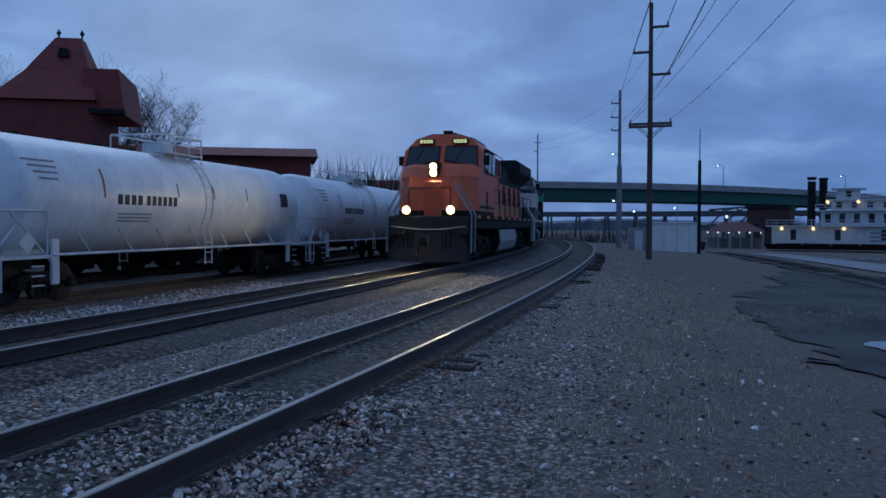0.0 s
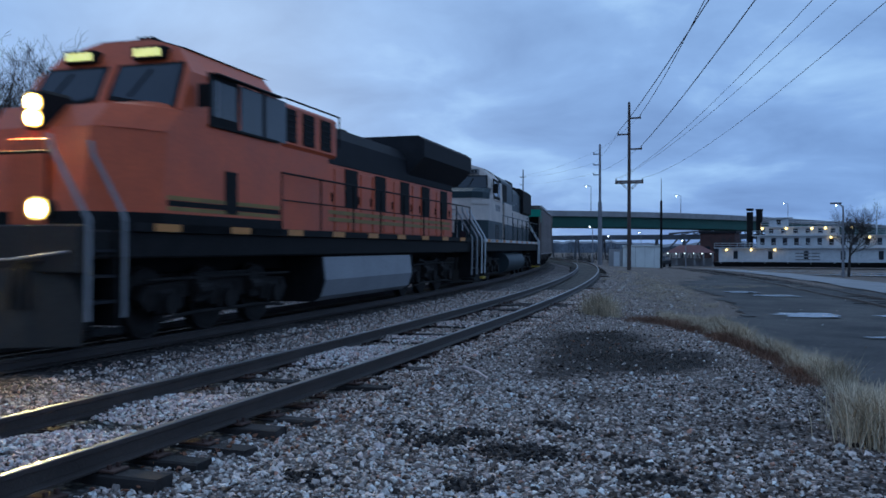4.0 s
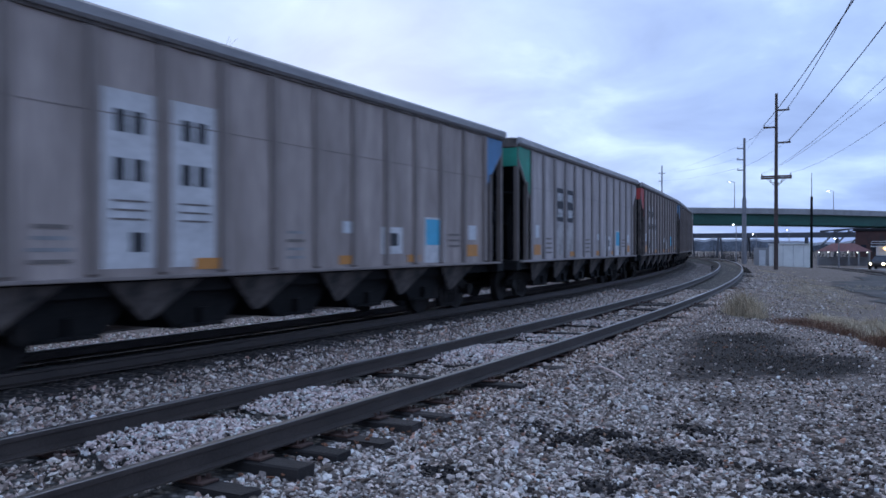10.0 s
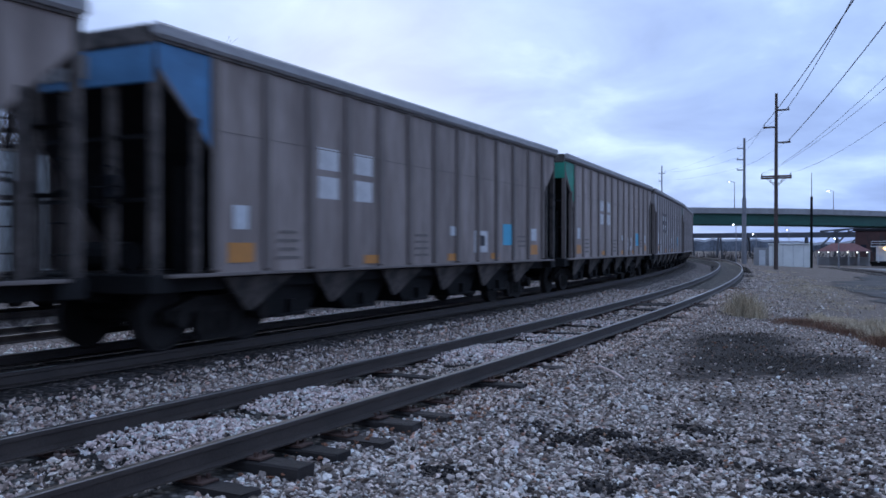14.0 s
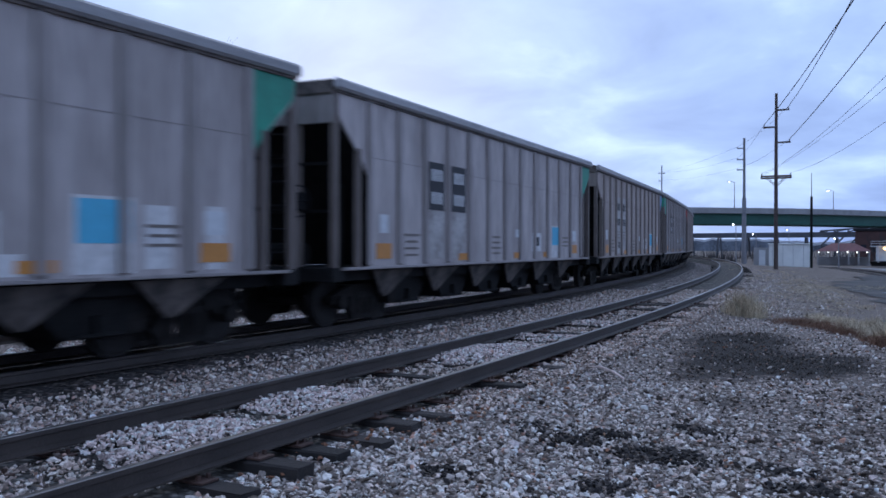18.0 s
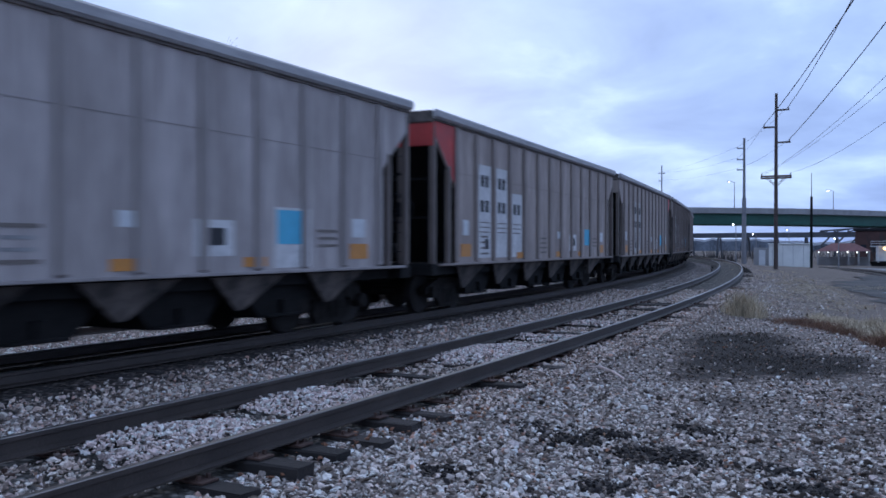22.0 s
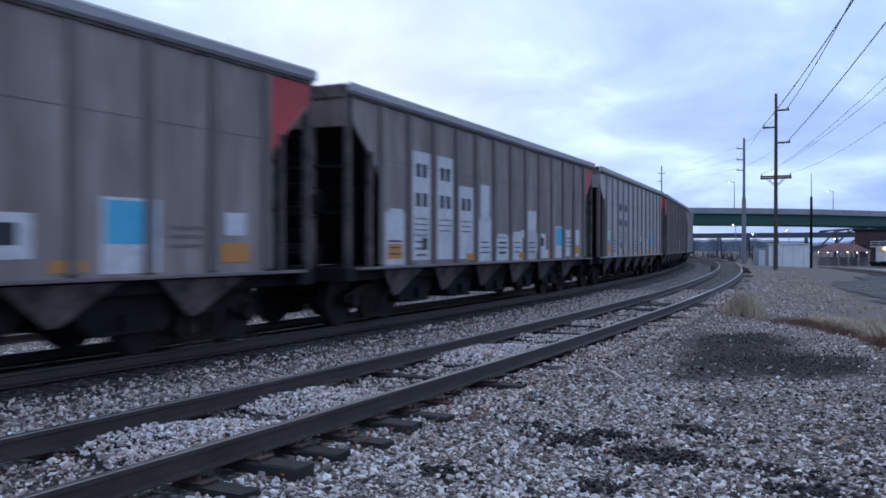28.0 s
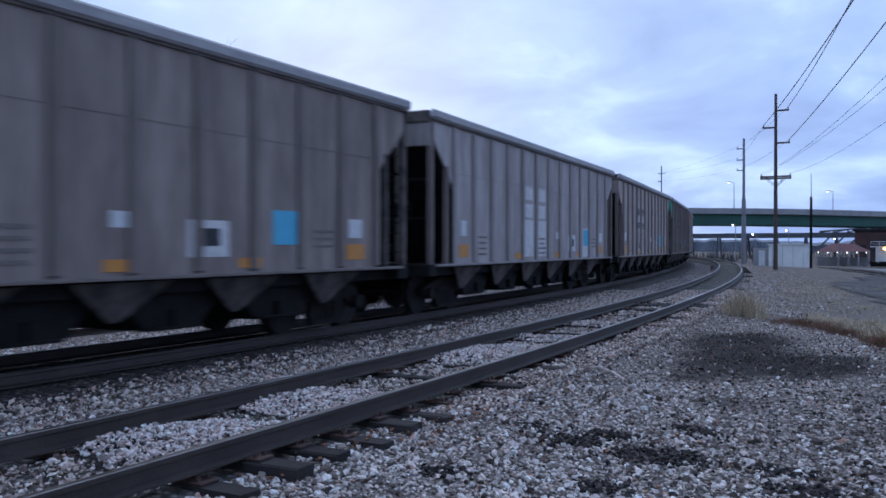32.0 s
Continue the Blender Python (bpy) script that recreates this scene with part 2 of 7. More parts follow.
WOODPOLE = material("creosote_pole", (0.11, 0.08, 0.07), 0.9, vary=0.35, scale=2, fine=30, bump=0.3, stretch=(6, 6, 0.6))
GREYPOLE = material("grey_pole", (0.24, 0.235, 0.25), 0.75, vary=0.2, scale=2, bump=0.1)
WIRE = material("wire", (0.06, 0.06, 0.07), 0.6, bump=0.0)
GREEN = material("green_girder_paint", (0.028, 0.11, 0.085), 0.65, vary=0.3, scale=0.5, fine=8, bump=0.05, stretch=(0.3, 0.3, 1))
CONC = material("bridge_concrete", (0.36, 0.35, 0.35), 0.85, vary=0.25, scale=0.5, fine=9, bump=0.1)
DARKSTEEL = material("dark_steel", (0.03, 0.03, 0.034), 0.75, 0.2, vary=0.4, scale=2, fine=20, bump=0.1)
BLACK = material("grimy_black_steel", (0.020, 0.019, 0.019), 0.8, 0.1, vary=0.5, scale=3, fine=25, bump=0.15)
TRUCK = material("dusty_truck_iron", (0.030, 0.026, 0.024), 0.85, 0.1, vary=0.5, scale=4, fine=25, bump=0.2)
WHEEL = material("wheel_steel", (0.04, 0.035, 0.033), 0.65, 0.2, vary=0.4, scale=4, fine=25, bump=0.1)
WHITE = material("white_paint", (0.66, 0.67, 0.68), 0.55, vary=0.18, scale=2, fine=20, bump=0.03)
TANKWHITE = material("tank_white_paint", (0.87, 0.87, 0.87), 0.38, vary=0.15, scale=1.2, fine=10, bump=0.02, stretch=(1, 1, 0.5))
GLASS = material("dark_window_glass", (0.03, 0.035, 0.045), 0.08, vary=0.2, scale=1, bump=0.0)
ORANGE = material("orange_engine_paint", (0.66, 0.122, 0.036), 0.5, vary=0.2, scale=1.2, fine=20, bump=0.03)
CREAM = material("cream_engine_paint", (0.68, 0.58, 0.505), 0.55, vary=0.25, scale=1.2, fine=20, bump=0.03)
DKGREEN = material("dark_green_engine_paint", (0.015, 0.031, 0.038), 0.45, vary=0.3, scale=1.2, fine=20, bump=0.03)
YELLOW = material("yellow_paint", (0.60, 0.42, 0.05), 0.55, vary=0.2, scale=3, bump=0.02)
REFLECT = material("orange_reflector", (0.60, 0.25, 0.05), 0.5, vary=0.15, scale=5, bump=0.0)
RUSTMARK = material("rust_orange_streak", (0.34, 0.15, 0.06), 0.8, vary=0.3, scale=4, bump=0.0)
SILVER = material("silver_grey_paint", (0.30, 0.30, 0.31), 0.6, vary=0.2, scale=1, fine=15, bump=0.03)
RED = material("red_end_paint", (0.55, 0.06, 0.055), 0.6, vary=0.3, scale=2, bump=0.05)
TEAL = material("green_end_paint", (0.04, 0.33, 0.22), 0.6, vary=0.3, scale=2, bump=0.05)
BLUE = material("blue_end_paint", (0.09, 0.25, 0.46), 0.6, vary=0.3, scale=2, bump=0.05)
CYAN = material("blue_placard", (0.10, 0.46, 0.66), 0.6, vary=0.12, scale=4, bump=0.0)
STENCIL = material("white_stencil_patch", (0.70, 0.68, 0.67), 0.65, vary=0.25, scale=2.5, fine=12, bump=0.02)
FADED = material("faded_stencil_patch", (0.33, 0.32, 0.32), 0.7, vary=0.4, scale=2.5, fine=12, bump=0.02)
WORN = material("worn_white_panel", (0.54, 0.505, 0.485), 0.7, vary=0.4, scale=2.2, fine=12, bump=0.02, stain=(0.26, 0.225, 0.205))
OVERSPRAY = material("thin_white_overspray", (0.50, 0.46, 0.44), 0.7, vary=0.4, scale=5, fine=16, bump=0.0, stain=(0.36, 0.31, 0.285))
SMUDGE = material("worn_small_lettering", (0.235, 0.195, 0.17), 0.7, vary=0.4, scale=6, bump=0.0)
INK = material("black_stencil", (0.035, 0.035, 0.04), 0.7, vary=0.3, scale=4, bump=0.0)
for m_ in (BLACK, TRUCK, WHEEL, DARKSTEEL):
    m_.node_tree.nodes["Principled BSDF"].inputs["Specular IOR Level"].default_value = 0.2
DKGREEN.node_tree.nodes["Principled BSDF"].inputs["Specular IOR Level"].default_value = 0.25
def car_paint(name, c, d):
    return material(name, c, 0.75, vary=0.30, scale=2.3, fine=14, bump=0.06, stretch=(1.2, 1.2, 0.20), stain=d, per_object=0.08)
CARS = [car_paint("brown_grey_car_sheet", (0.45, 0.37, 0.33), (0.28, 0.225, 0.198)),
        car_paint("grey_car_sheet", (0.50, 0.44, 0.42), (0.32, 0.275, 0.258)),
        car_paint("dark_brown_car_sheet", (0.345, 0.28, 0.248), (0.195, 0.152, 0.132))]
POSTS = [car_paint("car_post_%s" % k, c, d) for k, c, d in (("brown", (0.32, 0.262, 0.235), (0.20, 0.162, 0.143)), ("grey", (0.37, 0.325, 0.31), (0.24, 0.207, 0.195)), ("dark", (0.235, 0.192, 0.17), (0.14, 0.112, 0.098)))]
# grime, and painted shade on the bay wedges and below the top chord
GRIME_SHADE = material("coal_grime_and_shade", (0.17, 0.138, 0.12), 0.9, vary=0.5, scale=2.5, fine=16, bump=0.1, stain=(0.035, 0.03, 0.028), per_object=0.25)
# greyer and paler than the sheets: light from the sky painted into the chord
CHORD = material("skylit_chord_steel", (0.42, 0.40, 0.40), 0.6, vary=0.3, scale=1.5, fine=14, bump=0.04, stretch=(0.3, 1, 1), per_object=0.15)
HOPPERGREY = material("pale_hopper_paint", (0.52, 0.56, 0.56), 0.65, vary=0.45, scale=1.5, fine=12, bump=0.05, stretch=(1, 1, 0.3), stain=(0.24, 0.25, 0.25))
HOPPERRIB = material("pale_hopper_rib", (0.72, 0.75, 0.74), 0.6, vary=0.4, scale=1.5, fine=12, bump=0.05, stretch=(1, 1, 0.3))
BRICK = material("dark_red_brick", (0.19, 0.046, 0.04), 0.85, vary=0.3, scale=1.2, fine=18, bump=0.25)
ROOFRED = material("red_roof_tile", (0.24, 0.058, 0.048), 0.8, vary=0.3, scale=1, fine=14, bump=0.3, stretch=(1, 1, 3))
SHEDWALL = material("pale_shed_panel", (0.82, 0.82, 0.78), 0.7, vary=0.15, scale=0.8, bump=0.05)
FARDARK = material("far_scrub", (0.06, 0.055, 0.055), 0.95, vary=0.4, scale=0.3, bump=0.0)
PAVILION = material("faded_red_roof", (0.22, 0.10, 0.095), 0.8, vary=0.3, scale=1, fine=14, bump=0.2)
SOOTBRICK = material("sooty_brick", (0.10, 0.05, 0.044), 0.9, vary=0.35, scale=0.8, fine=8, bump=0.1)
# aerial haze is painted in: woods lightened to blue-grey
HILL = material("hazy_wooded_bank", (0.24, 0.265, 0.31), 0.95, vary=0.6, scale=0.08, fine=0.6, bump=0.0)
HEADLAMP = glow("headlamp_glow", (1.0, 0.66, 0.26), 900)
# added orange glow round the lenses, in place of the headlamps' glare
HALOGLOW = glow("lamp_halo_glow", (1.0, 0.56, 0.12), 2.4)
# dark steel lightened, the haze of distance being part of the colour
FARSTEEL = material("hazy_far_steel", (0.10, 0.105, 0.12), 0.8, vary=0.3, scale=0.5, bump=0.0)
DUSTY = material("dusty_pilot_steel", (0.040, 0.034, 0.028), 0.85, vary=0.4, scale=2, fine=20, bump=0.1)
NUMBERGLOW = glow("number_board_glow", (1.0, 0.88, 0.30), 1.0)
STEPGLOW = glow("step_light_glow", (1.0, 0.85, 0.4), 4)
STREETGLOW = glow("street_lamp_glow", (0.95, 0.97, 1.0), 8)
WARMGLOW = glow("warm_bulb_glow", (1.0, 0.62, 0.2), 4)
FACADEGLOW = glow("pavilion_bulb_glow", (1.0, 0.95, 0.85), 2.5)
# ---------- mesh helpers ----------
def box(bm, x0, x1, y0, y1, z0, z1, bevel=0.0):
    v = bmesh.ops.create_cube(bm, size=1.0)["verts"]
    for p in v:
        p.co = Vector((x0 + (p.co.x + 0.5) * (x1 - x0), y0 + (p.co.y + 0.5) * (y1 - y0), z0 + (p.co.z + 0.5) * (z1 - z0)))
    if bevel:
        edges = list({e for p in v for e in p.link_edges})
        bmesh.ops.bevel(bm, geom=edges, offset=bevel, segments=1, affect="EDGES")
    return v


def tube(bm, a, b, r0, r1=None, n=8, caps=True):
    """A round bar from a to b."""
    a, b = Vector(a), Vector(b)
    r1 = r0 if r1 is None else r1
    m = Matrix.Translation((a + b) / 2) @ (b - a).to_track_quat("Z", "Y").to_matrix().to_4x4()
    return bmesh.ops.create_cone(bm, cap_ends=caps, segments=n, radius1=r0, radius2=r1, depth=(b - a).length, matrix=m)["verts"]


def bars(bm, points, r, n=6):
    for a, b in zip(points[:-1], points[1:]):
        tube(bm, a, b, r, n=n)


def rod(bm, points, r, n=8):
    hose(bm, [Vector(p) for p in points], r, n)


def hose(bm, pts, r, n):
    """One unbroken thin tube through the points."""
    rings = []
    for i, p in enumerate(pts):
        d = (pts[min(i + 1, len(pts) - 1)] - pts[max(i - 1, 0)]).normalized()
        u = d.cross(Vector((0, 1, 0.01) if abs(d.z) > 0.7 else (0, 0, 1))).normalized(); w = u.cross(d)
        rings.append([bm.verts.new(p + u * (r * math.cos(2 * math.pi * k / n)) + w * (r * math.sin(2 * math.pi * k / n))) for k in range(n)])
    for a, b in zip(rings[:-1], rings[1:]):
        for k in range(n):
            bm.faces.new((a[k], a[(k + 1) % n], b[(k + 1) % n], b[k]))


def prism(bm, outline, y0, y1, axis="y"):
    """An outline in x and z, pushed from y0 to y1 (axis y), or in y and z pushed along x (axis x)."""
    put = (lambda a, b, c: (a, c, b)) if axis == "y" else (lambda a, b, c: (c, a, b))
    lo = [bm.verts.new(put(a, b, y0)) for a, b in outline]
    hi = [bm.verts.new(put(a, b, y1)) for a, b in outline]
    fs = [bm.faces.new(lo), bm.faces.new(hi[::-1])]
    k = len(lo)
    for i in range(k):
        fs.append(bm.faces.new((lo[i], hi[i], hi[(i + 1) % k], lo[(i + 1) % k])))
    bmesh.ops.recalc_face_normals(bm, faces=fs)
    return lo + hi


def slab(bm, pts, z0, z1):
    lo = [bm.verts.new((x, y, z0)) for x, y in pts]
    hi = [bm.verts.new((x, y, z1)) for x, y in pts]
    fs = [bm.faces.new(lo), bm.faces.new(hi[::-1])]
    for i in range(len(lo)):
        fs.append(bm.faces.new((lo[i], hi[i], hi[(i + 1) % len(lo)], lo[(i + 1) % len(lo)])))
    bmesh.ops.recalc_face_normals(bm, faces=fs)


def mesh_of(name, bm, mat):
    me = bpy.data.meshes.new(name); bm.to_mesh(me); bm.free()
    me.materials.append(mat)
    return me


def part(name, bm, mat, parent, label=""):
    ob = new(name, mesh_of(name, bm, mat)); ob.parent = parent
    return tagged(ob, label)


def smooth(ob):
    for p in ob.data.polygons:
        p.use_smooth = True
    return ob


def shared(name, me, parent, m=None):
    ob = new(name, me); ob.parent = parent
    if m is not None:
        ob.matrix_local = m
    return ob


def thing(name, label, category, group="", kind="", at=None):
    ob = new(name); ob.empty_display_size = 0.3
    if at is not None:
        ob.matrix_world = at
    return tagged(ob, label, category, group, kind)


def raw(name, verts, faces, mat, parent=None):
    me = bpy.data.meshes.new(name); me.from_pydata(verts, [], faces); me.update(); me.materials.append(mat)
    ob = new(name, me)
    if parent:
        ob.parent = parent
    return ob


# ---------- the curve of the tracks ----------
STEP = 0.5
SS = np.arange(-400, 700, STEP)
KK = np.interp(SS, [-40, 0, 30, 60, 90, 130, 250, 300], [0, 0.0036, 0.0030, 0.0020, 0.0030, 0.0033, 0.0033, 0])
TH = np.cumsum(KK) * STEP
ZERO = int(np.argmin(abs(SS)))
TH -= TH[ZERO]
XX = -np.cumsum(np.sin(TH)) * STEP
YY = np.cumsum(np.cos(TH)) * STEP
XX += -5.279 - XX[ZERO]
YY -= YY[ZERO]


def on_track(s, off=0.0):
    x, y, th = np.interp(s, SS, XX), np.interp(s, SS, YY), np.interp(s, SS, TH)
    return x + off * math.cos(th), y + off * math.sin(th), th


def offset_of(x, y):
    """How far a place lies beside the siding's centre line (right is plus)."""
    i = np.argmin((XX - x) ** 2 + (YY - y) ** 2)
    return (x - XX[i]) * math.cos(TH[i]) + (y - YY[i]) * math.sin(TH[i])


MAIN, YARD, BACK = -4.534, -11.7, -17.0     # centre lines of the other tracks
YARD_Z, BACK_Z = -0.40, -0.40

# ---------- ground ----------
BANK_IN = ((2.6, 8.2), (1.15, 9.0), (1.0, 11.0), (0.75, 13.6), (0.2, 16.5), (-0.5, 18.8), (-1.5, 20.8), (-2.6, 22.5), (-2.9, 26), (-3.4, 32), (-5.0, 45), (-9.0, 66))
BANK_OUT = ((4.0, 7.4), (2.9, 9.6), (2.1, 11.4), (1.5, 13.0), (0.9, 15.5), (0.2, 18.5), (-0.6, 21.0), (-0.9, 24.0), (-0.9, 28.0), (-1.3, 35.0), (-2.6, 42.0), (-4.2, 52.0), (-7.0, 70.0))


def bank(line, y):
    """The bank's foot or crest at that distance along the walk."""
    if y < line[0][1]:
        return line[0][0] + (line[0][1] - y) * 1.1
    return float(np.interp(y, [q for _, q in line], [p for p, _ in line]))


def below_bank(x, y):
    """Nought on the gravel terrace, one on the lower lot."""
    if y > 110 or y < -60:
        return 0.0
    a, b = bank(BANK_IN, y), bank(BANK_OUT, y)
    u = min(max((x - a) / max(b - a, 0.3), 0.0), 1.0)
    return u * u * (3 - 2 * u) * float(np.interp(y, [45, 80], [1, 0]))


def ground_z(x, y, o=None):
    o = offset_of(x, y) if o is None else o
    z = np.interp(o, [-60, -20, -8.6, -7.0, -1.2, 0.9, 1.3, 2.2, 4.0, 12, 40], [-0.9, -0.62, -0.62, -0.26, -0.26, -0.285, -0.30, -0.355, -0.41, -0.55, -0.7])
    r = math.hypot(x, y)
    drop = np.interp(r, [60, 150, 400], [0, 1.2, 1.6]) * np.interp(o, [-5, 25], [0.25, 1])
    if r < 90:
        z += 0.05 * noise.noise((x * 0.35, y * 0.35, 0)) * np.interp(abs(o + 2.2), [3.6, 6], [0.15, 1]) + 0.018 * noise.noise((x * 1.7, y * 1.7, 3))
    return float(z - drop) - 0.22 * below_bank(x, y)


BLOTS = ((-2.5, 14.3, 1.0, 1.9, 1.0), (-1.5, 14.6, 0.9, 1.1, 0.9), (-3.3, 16.9, 0.7, 1.2, 0.85), (-2.6, 17.8, 0.8, 1.4, 0.6), (-1.2, 15.6, 0.6, 0.8, 0.5), (-0.5, 12.0, 0.7, 0.6, 0.3), (-1.9, 10.6, 0.5, 0.6, 0.45),
         (0.2, 9.7, 0.9, 0.55, 0.5), (0.9, 11.6, 0.5, 1.2, 0.45), (1.4, 7.6, 0.9, 1.2, 0.5), (-2.9, 12.2, 0.5, 0.5, 0.35), (-2.2, 24.0, 1.0, 3.0, 0.3),
         (-2.82, 7.65, 0.20, 0.20, 0.9), (-2.62, 8.1, 0.16, 0.10, 0.5), (-2.08, 7.42, 0.26, 0.20, 1.0), (-1.78, 7.65, 0.17, 0.14, 0.8), (-1.9, 8.7, 0.15, 0.12, 0.5), (-2.1, 6.3, 0.14, 0.10, 0.7),
         (-3.3, 5.95, 0.13, 0.09, 0.5), (-0.72, 7.1, 0.20, 0.12, 0.9), (-1.05, 7.55, 0.2, 0.10, 0.45), (-3.4, 7.9, 0.12, 0.1, 0.3))


def oily(x, y):
    """How much dark dirt lies on the gravel."""
    return min(1.0, sum(w * math.exp(-((x - cx) / rx) ** 2 - ((y - cy) / ry) ** 2) for cx, cy, rx, ry, w in BLOTS)) if abs(x) < 8 and 0 < y < 26 else 0.0


def dry(x, y):
    """How much brown soil shows: everywhere away from the stone beds."""
    r = math.hypot(x, y)
    if r > 140:
        return 0.6
    o = offset_of(x, y)
    return float(np.interp(r, [15, 28], [0, 0.62]) * np.interp(o, [1.8, 3.6], [0, 1]) + np.interp(-o, [20, 26], [0, 0.5]))


def make_ground():
    def axis(c, near, far):
        out, v, st = [c], c, near
        while v < far:
            v += st; out.append(v); st *= 1.068
        return out
    xp = axis(-2, 0.16, 1500); xm = [-4 - v for v in axis(-2, 0.16, 1500)][:0:-1]
    yp = axis(10, 0.16, 1500); ym = [20 - v for v in axis(10, 0.16, 1500)][:0:-1]
    gx, gy = xm + xp, ym + yp
    verts = [(x, y, ground_z(x, y)) for y in gy for x in gx]
    w = len(gx)
    faces = [(j * w + i, j * w + i + 1, (j + 1) * w + i + 1, (j + 1) * w + i) for j in range(len(gy) - 1) for i in range(w - 1)]
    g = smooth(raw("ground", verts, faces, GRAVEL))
    for name, fn in (("oily_dirt", oily), ("dry_soil", dry)):
        a = g.data.attributes.new(name, "FLOAT", "POINT")
        a.data.foreach_set("value", [fn(x, y) for x, y, _ in verts])
    tagged(g, "grey crushed limestone gravel with dark dirt patches", "ground", kind="structure")


make_ground()


def strip(name, off0, off1, s0, s1, z, mat, label, category, step=2.0):
    """A bed that follows the tracks, with raised middle and sloped shoulders."""
    ss = np.arange(s0, s1 + step, step)
    prof = [(off0, z - 0.25), (off0 + 0.35, z - 0.03), (off0 + 0.9, z), (off1 - 0.9, z), (off1 - 0.35, z - 0.03), (off1, z - 0.25)]
    verts, faces = [], []
    for k, s in enumerate(ss):
        for o, zz in prof:
            x, y, _ = on_track(s, o + 0.12 * noise.noise((s * 0.8, o, 1)))
            verts.append((x, y, zz + 0.015 * noise.noise((x * 2, y * 2, 7))))
    n = len(prof)
    for k in range(len(ss) - 1):
        for i in range(n - 1):
            a = k * n + i
            faces.append((a, a + 1, a + n + 1, a + n))
    return tagged(smooth(raw(name, verts, faces, mat)), label, category, kind="structure")


strip("ballast_main", MAIN - 1.9, MAIN + 2.1, -120, 320, -0.20, BALLAST, "brown-grey ballast bed under the main line", "ballast")
strip("ballast_siding", -1.6, 1.2, -120, 320, -0.245, DIRT, "pale limestone ballast bed of the siding", "ballast")
strip("ballast_yard", YARD - 1.9, YARD + 3.0, -60, 260, YARD_Z - 0.17, GRAVEL, "pale ballast along the yard track", "ballast")

# ---------- tracks ----------
def rail_profile():
    return [(-0.075, -0.17), (0.075, -0.17), (0.075, -0.155), (0.012, -0.135), (0.010, -0.05), (0.036, -0.04), (0.036, -0.006),
            (-0.036, -0.006), (-0.036, -0.04), (-0.010, -0.05), (-0.012, -0.135), (-0.075, -0.155)]


def sweep(name, prof, off, z, s0, s1, mat, parent, label="", step=1.0):
    verts, faces, n = [], [], len(prof)
    ss = np.arange(s0, s1 + step, step)
    for s in ss:
        for o, zz in prof:
            x, y, _ = on_track(s, off + o); verts.append((x, y, z + zz))
    for k in range(len(ss) - 1):
        for i in range(n):
            a, b = k * n + i, k * n + (i + 1) % n
            faces.append((a, b, b + n, a + n))
    return tagged(raw(name, verts, faces, mat, parent), label)


def tie_mesh(seed):
    rnd = random.Random(seed)
    bm = bmesh.new()
    box(bm, -1.3, 1.3, -0.115, 0.115, -0.18, 0.0, 0.012)
    for v in bm.verts:
        v.co += Vector((rnd.uniform(-0.03, 0.03), rnd.uniform(-0.012, 0.012), rnd.uniform(-0.012, 0.006)))
    return mesh_of("tie", bm, TIE)


TIES = [tie_mesh(k) for k in range(5)]


def plate_mesh():
    bm = bmesh.new()
    box(bm, -0.18, 0.18, -0.09, 0.09, 0.0, 0.02, 0.004)
    for sx in (-0.11, 0.11):
        for sy in (-0.05, 0.05):
            box(bm, sx - 0.013, sx + 0.013, sy - 0.013, sy + 0.013, 0.02, 0.055)
    return mesh_of("tie_plate", bm, PLATE)


PLATE_MESH = plate_mesh()


def track(name, off, z, s0, s1, tie0, tie1, label, pitch=0.52, plates=None, sag=0.0):
    t = thing(name, label, "track", kind="structure")
    for k in (-0.7535, 0.7535):
        r = sweep("rail", rail_profile(), off + k, z, s0, s1, RAIL, t)
        sweep("rail_head", [(-0.034, -0.0055), (0.034, -0.0055), (0.026, 0.0), (-0.026, 0.0)], off + k, z, s0, s1, RAILTOP, r, "worn shiny running surface")
    rnd = random.Random(name)
    s = tie0
    while s < tie1:
        x, y, th = on_track(s, off + rnd.uniform(-0.08, 0.08))
        tilt = rnd.uniform(-1.2, 1.2)
        tie = shared("tie", rnd.choice(TIES), t, pose(x, y, z - 0.185 - rnd.uniform(0, sag) - (0.06 if sag and s > 27 else 0), rnd.uniform(-1.5, 1.5), 0, math.degrees(th) + tilt))
        if plates and plates[0] < s < plates[1]:
            for k in (-0.7535, 0.7535):
                shared("tie_plate", PLATE_MESH, tie, pose(k, 0, 0.001))
        s += pitch + rnd.uniform(-0.05, 0.05)
    return t


track("track_siding", 0.0, 0.0, -60, 300, -2.75, 80, "brown-railed siding on weathered wooden ties", pitch=0.61, plates=(-2, 26), sag=0.08)
track("track_main", MAIN, 0.0, -120, 500, -6, 90, "main line track with dark rails in ballast", sag=0.03)
track("track_yard", YARD, YARD_Z, -40, 240, 8, 70, "yard track under parked tank cars", sag=0.03)
track("track_back", BACK, BACK_Z, -40, 240, 14, 60, "rear yard track under parked hopper cars", sag=0.03)
# ---------- rolling stock: shared pieces ----------
# A vehicle lies along x; plus x is its rear end, minus y its side toward the siding, z = 0 the rail top.
def lathe_wheel(r):
    bm = bmesh.new()
    tube(bm, (0, -0.07, 0), (0, 0.06, 0), r, n=24)
    tube(bm, (0, 0.06, 0), (0, 0.085, 0), r + 0.03, n=24)
    tube(bm, (0, -0.085, 0), (0, -0.07, 0), r * 0.86, r * 0.93, n=24)
    tube(bm, (0, -0.13, 0), (0, -0.085, 0), 0.10, n=12)
    return mesh_of("wheel", bm, WHEEL)


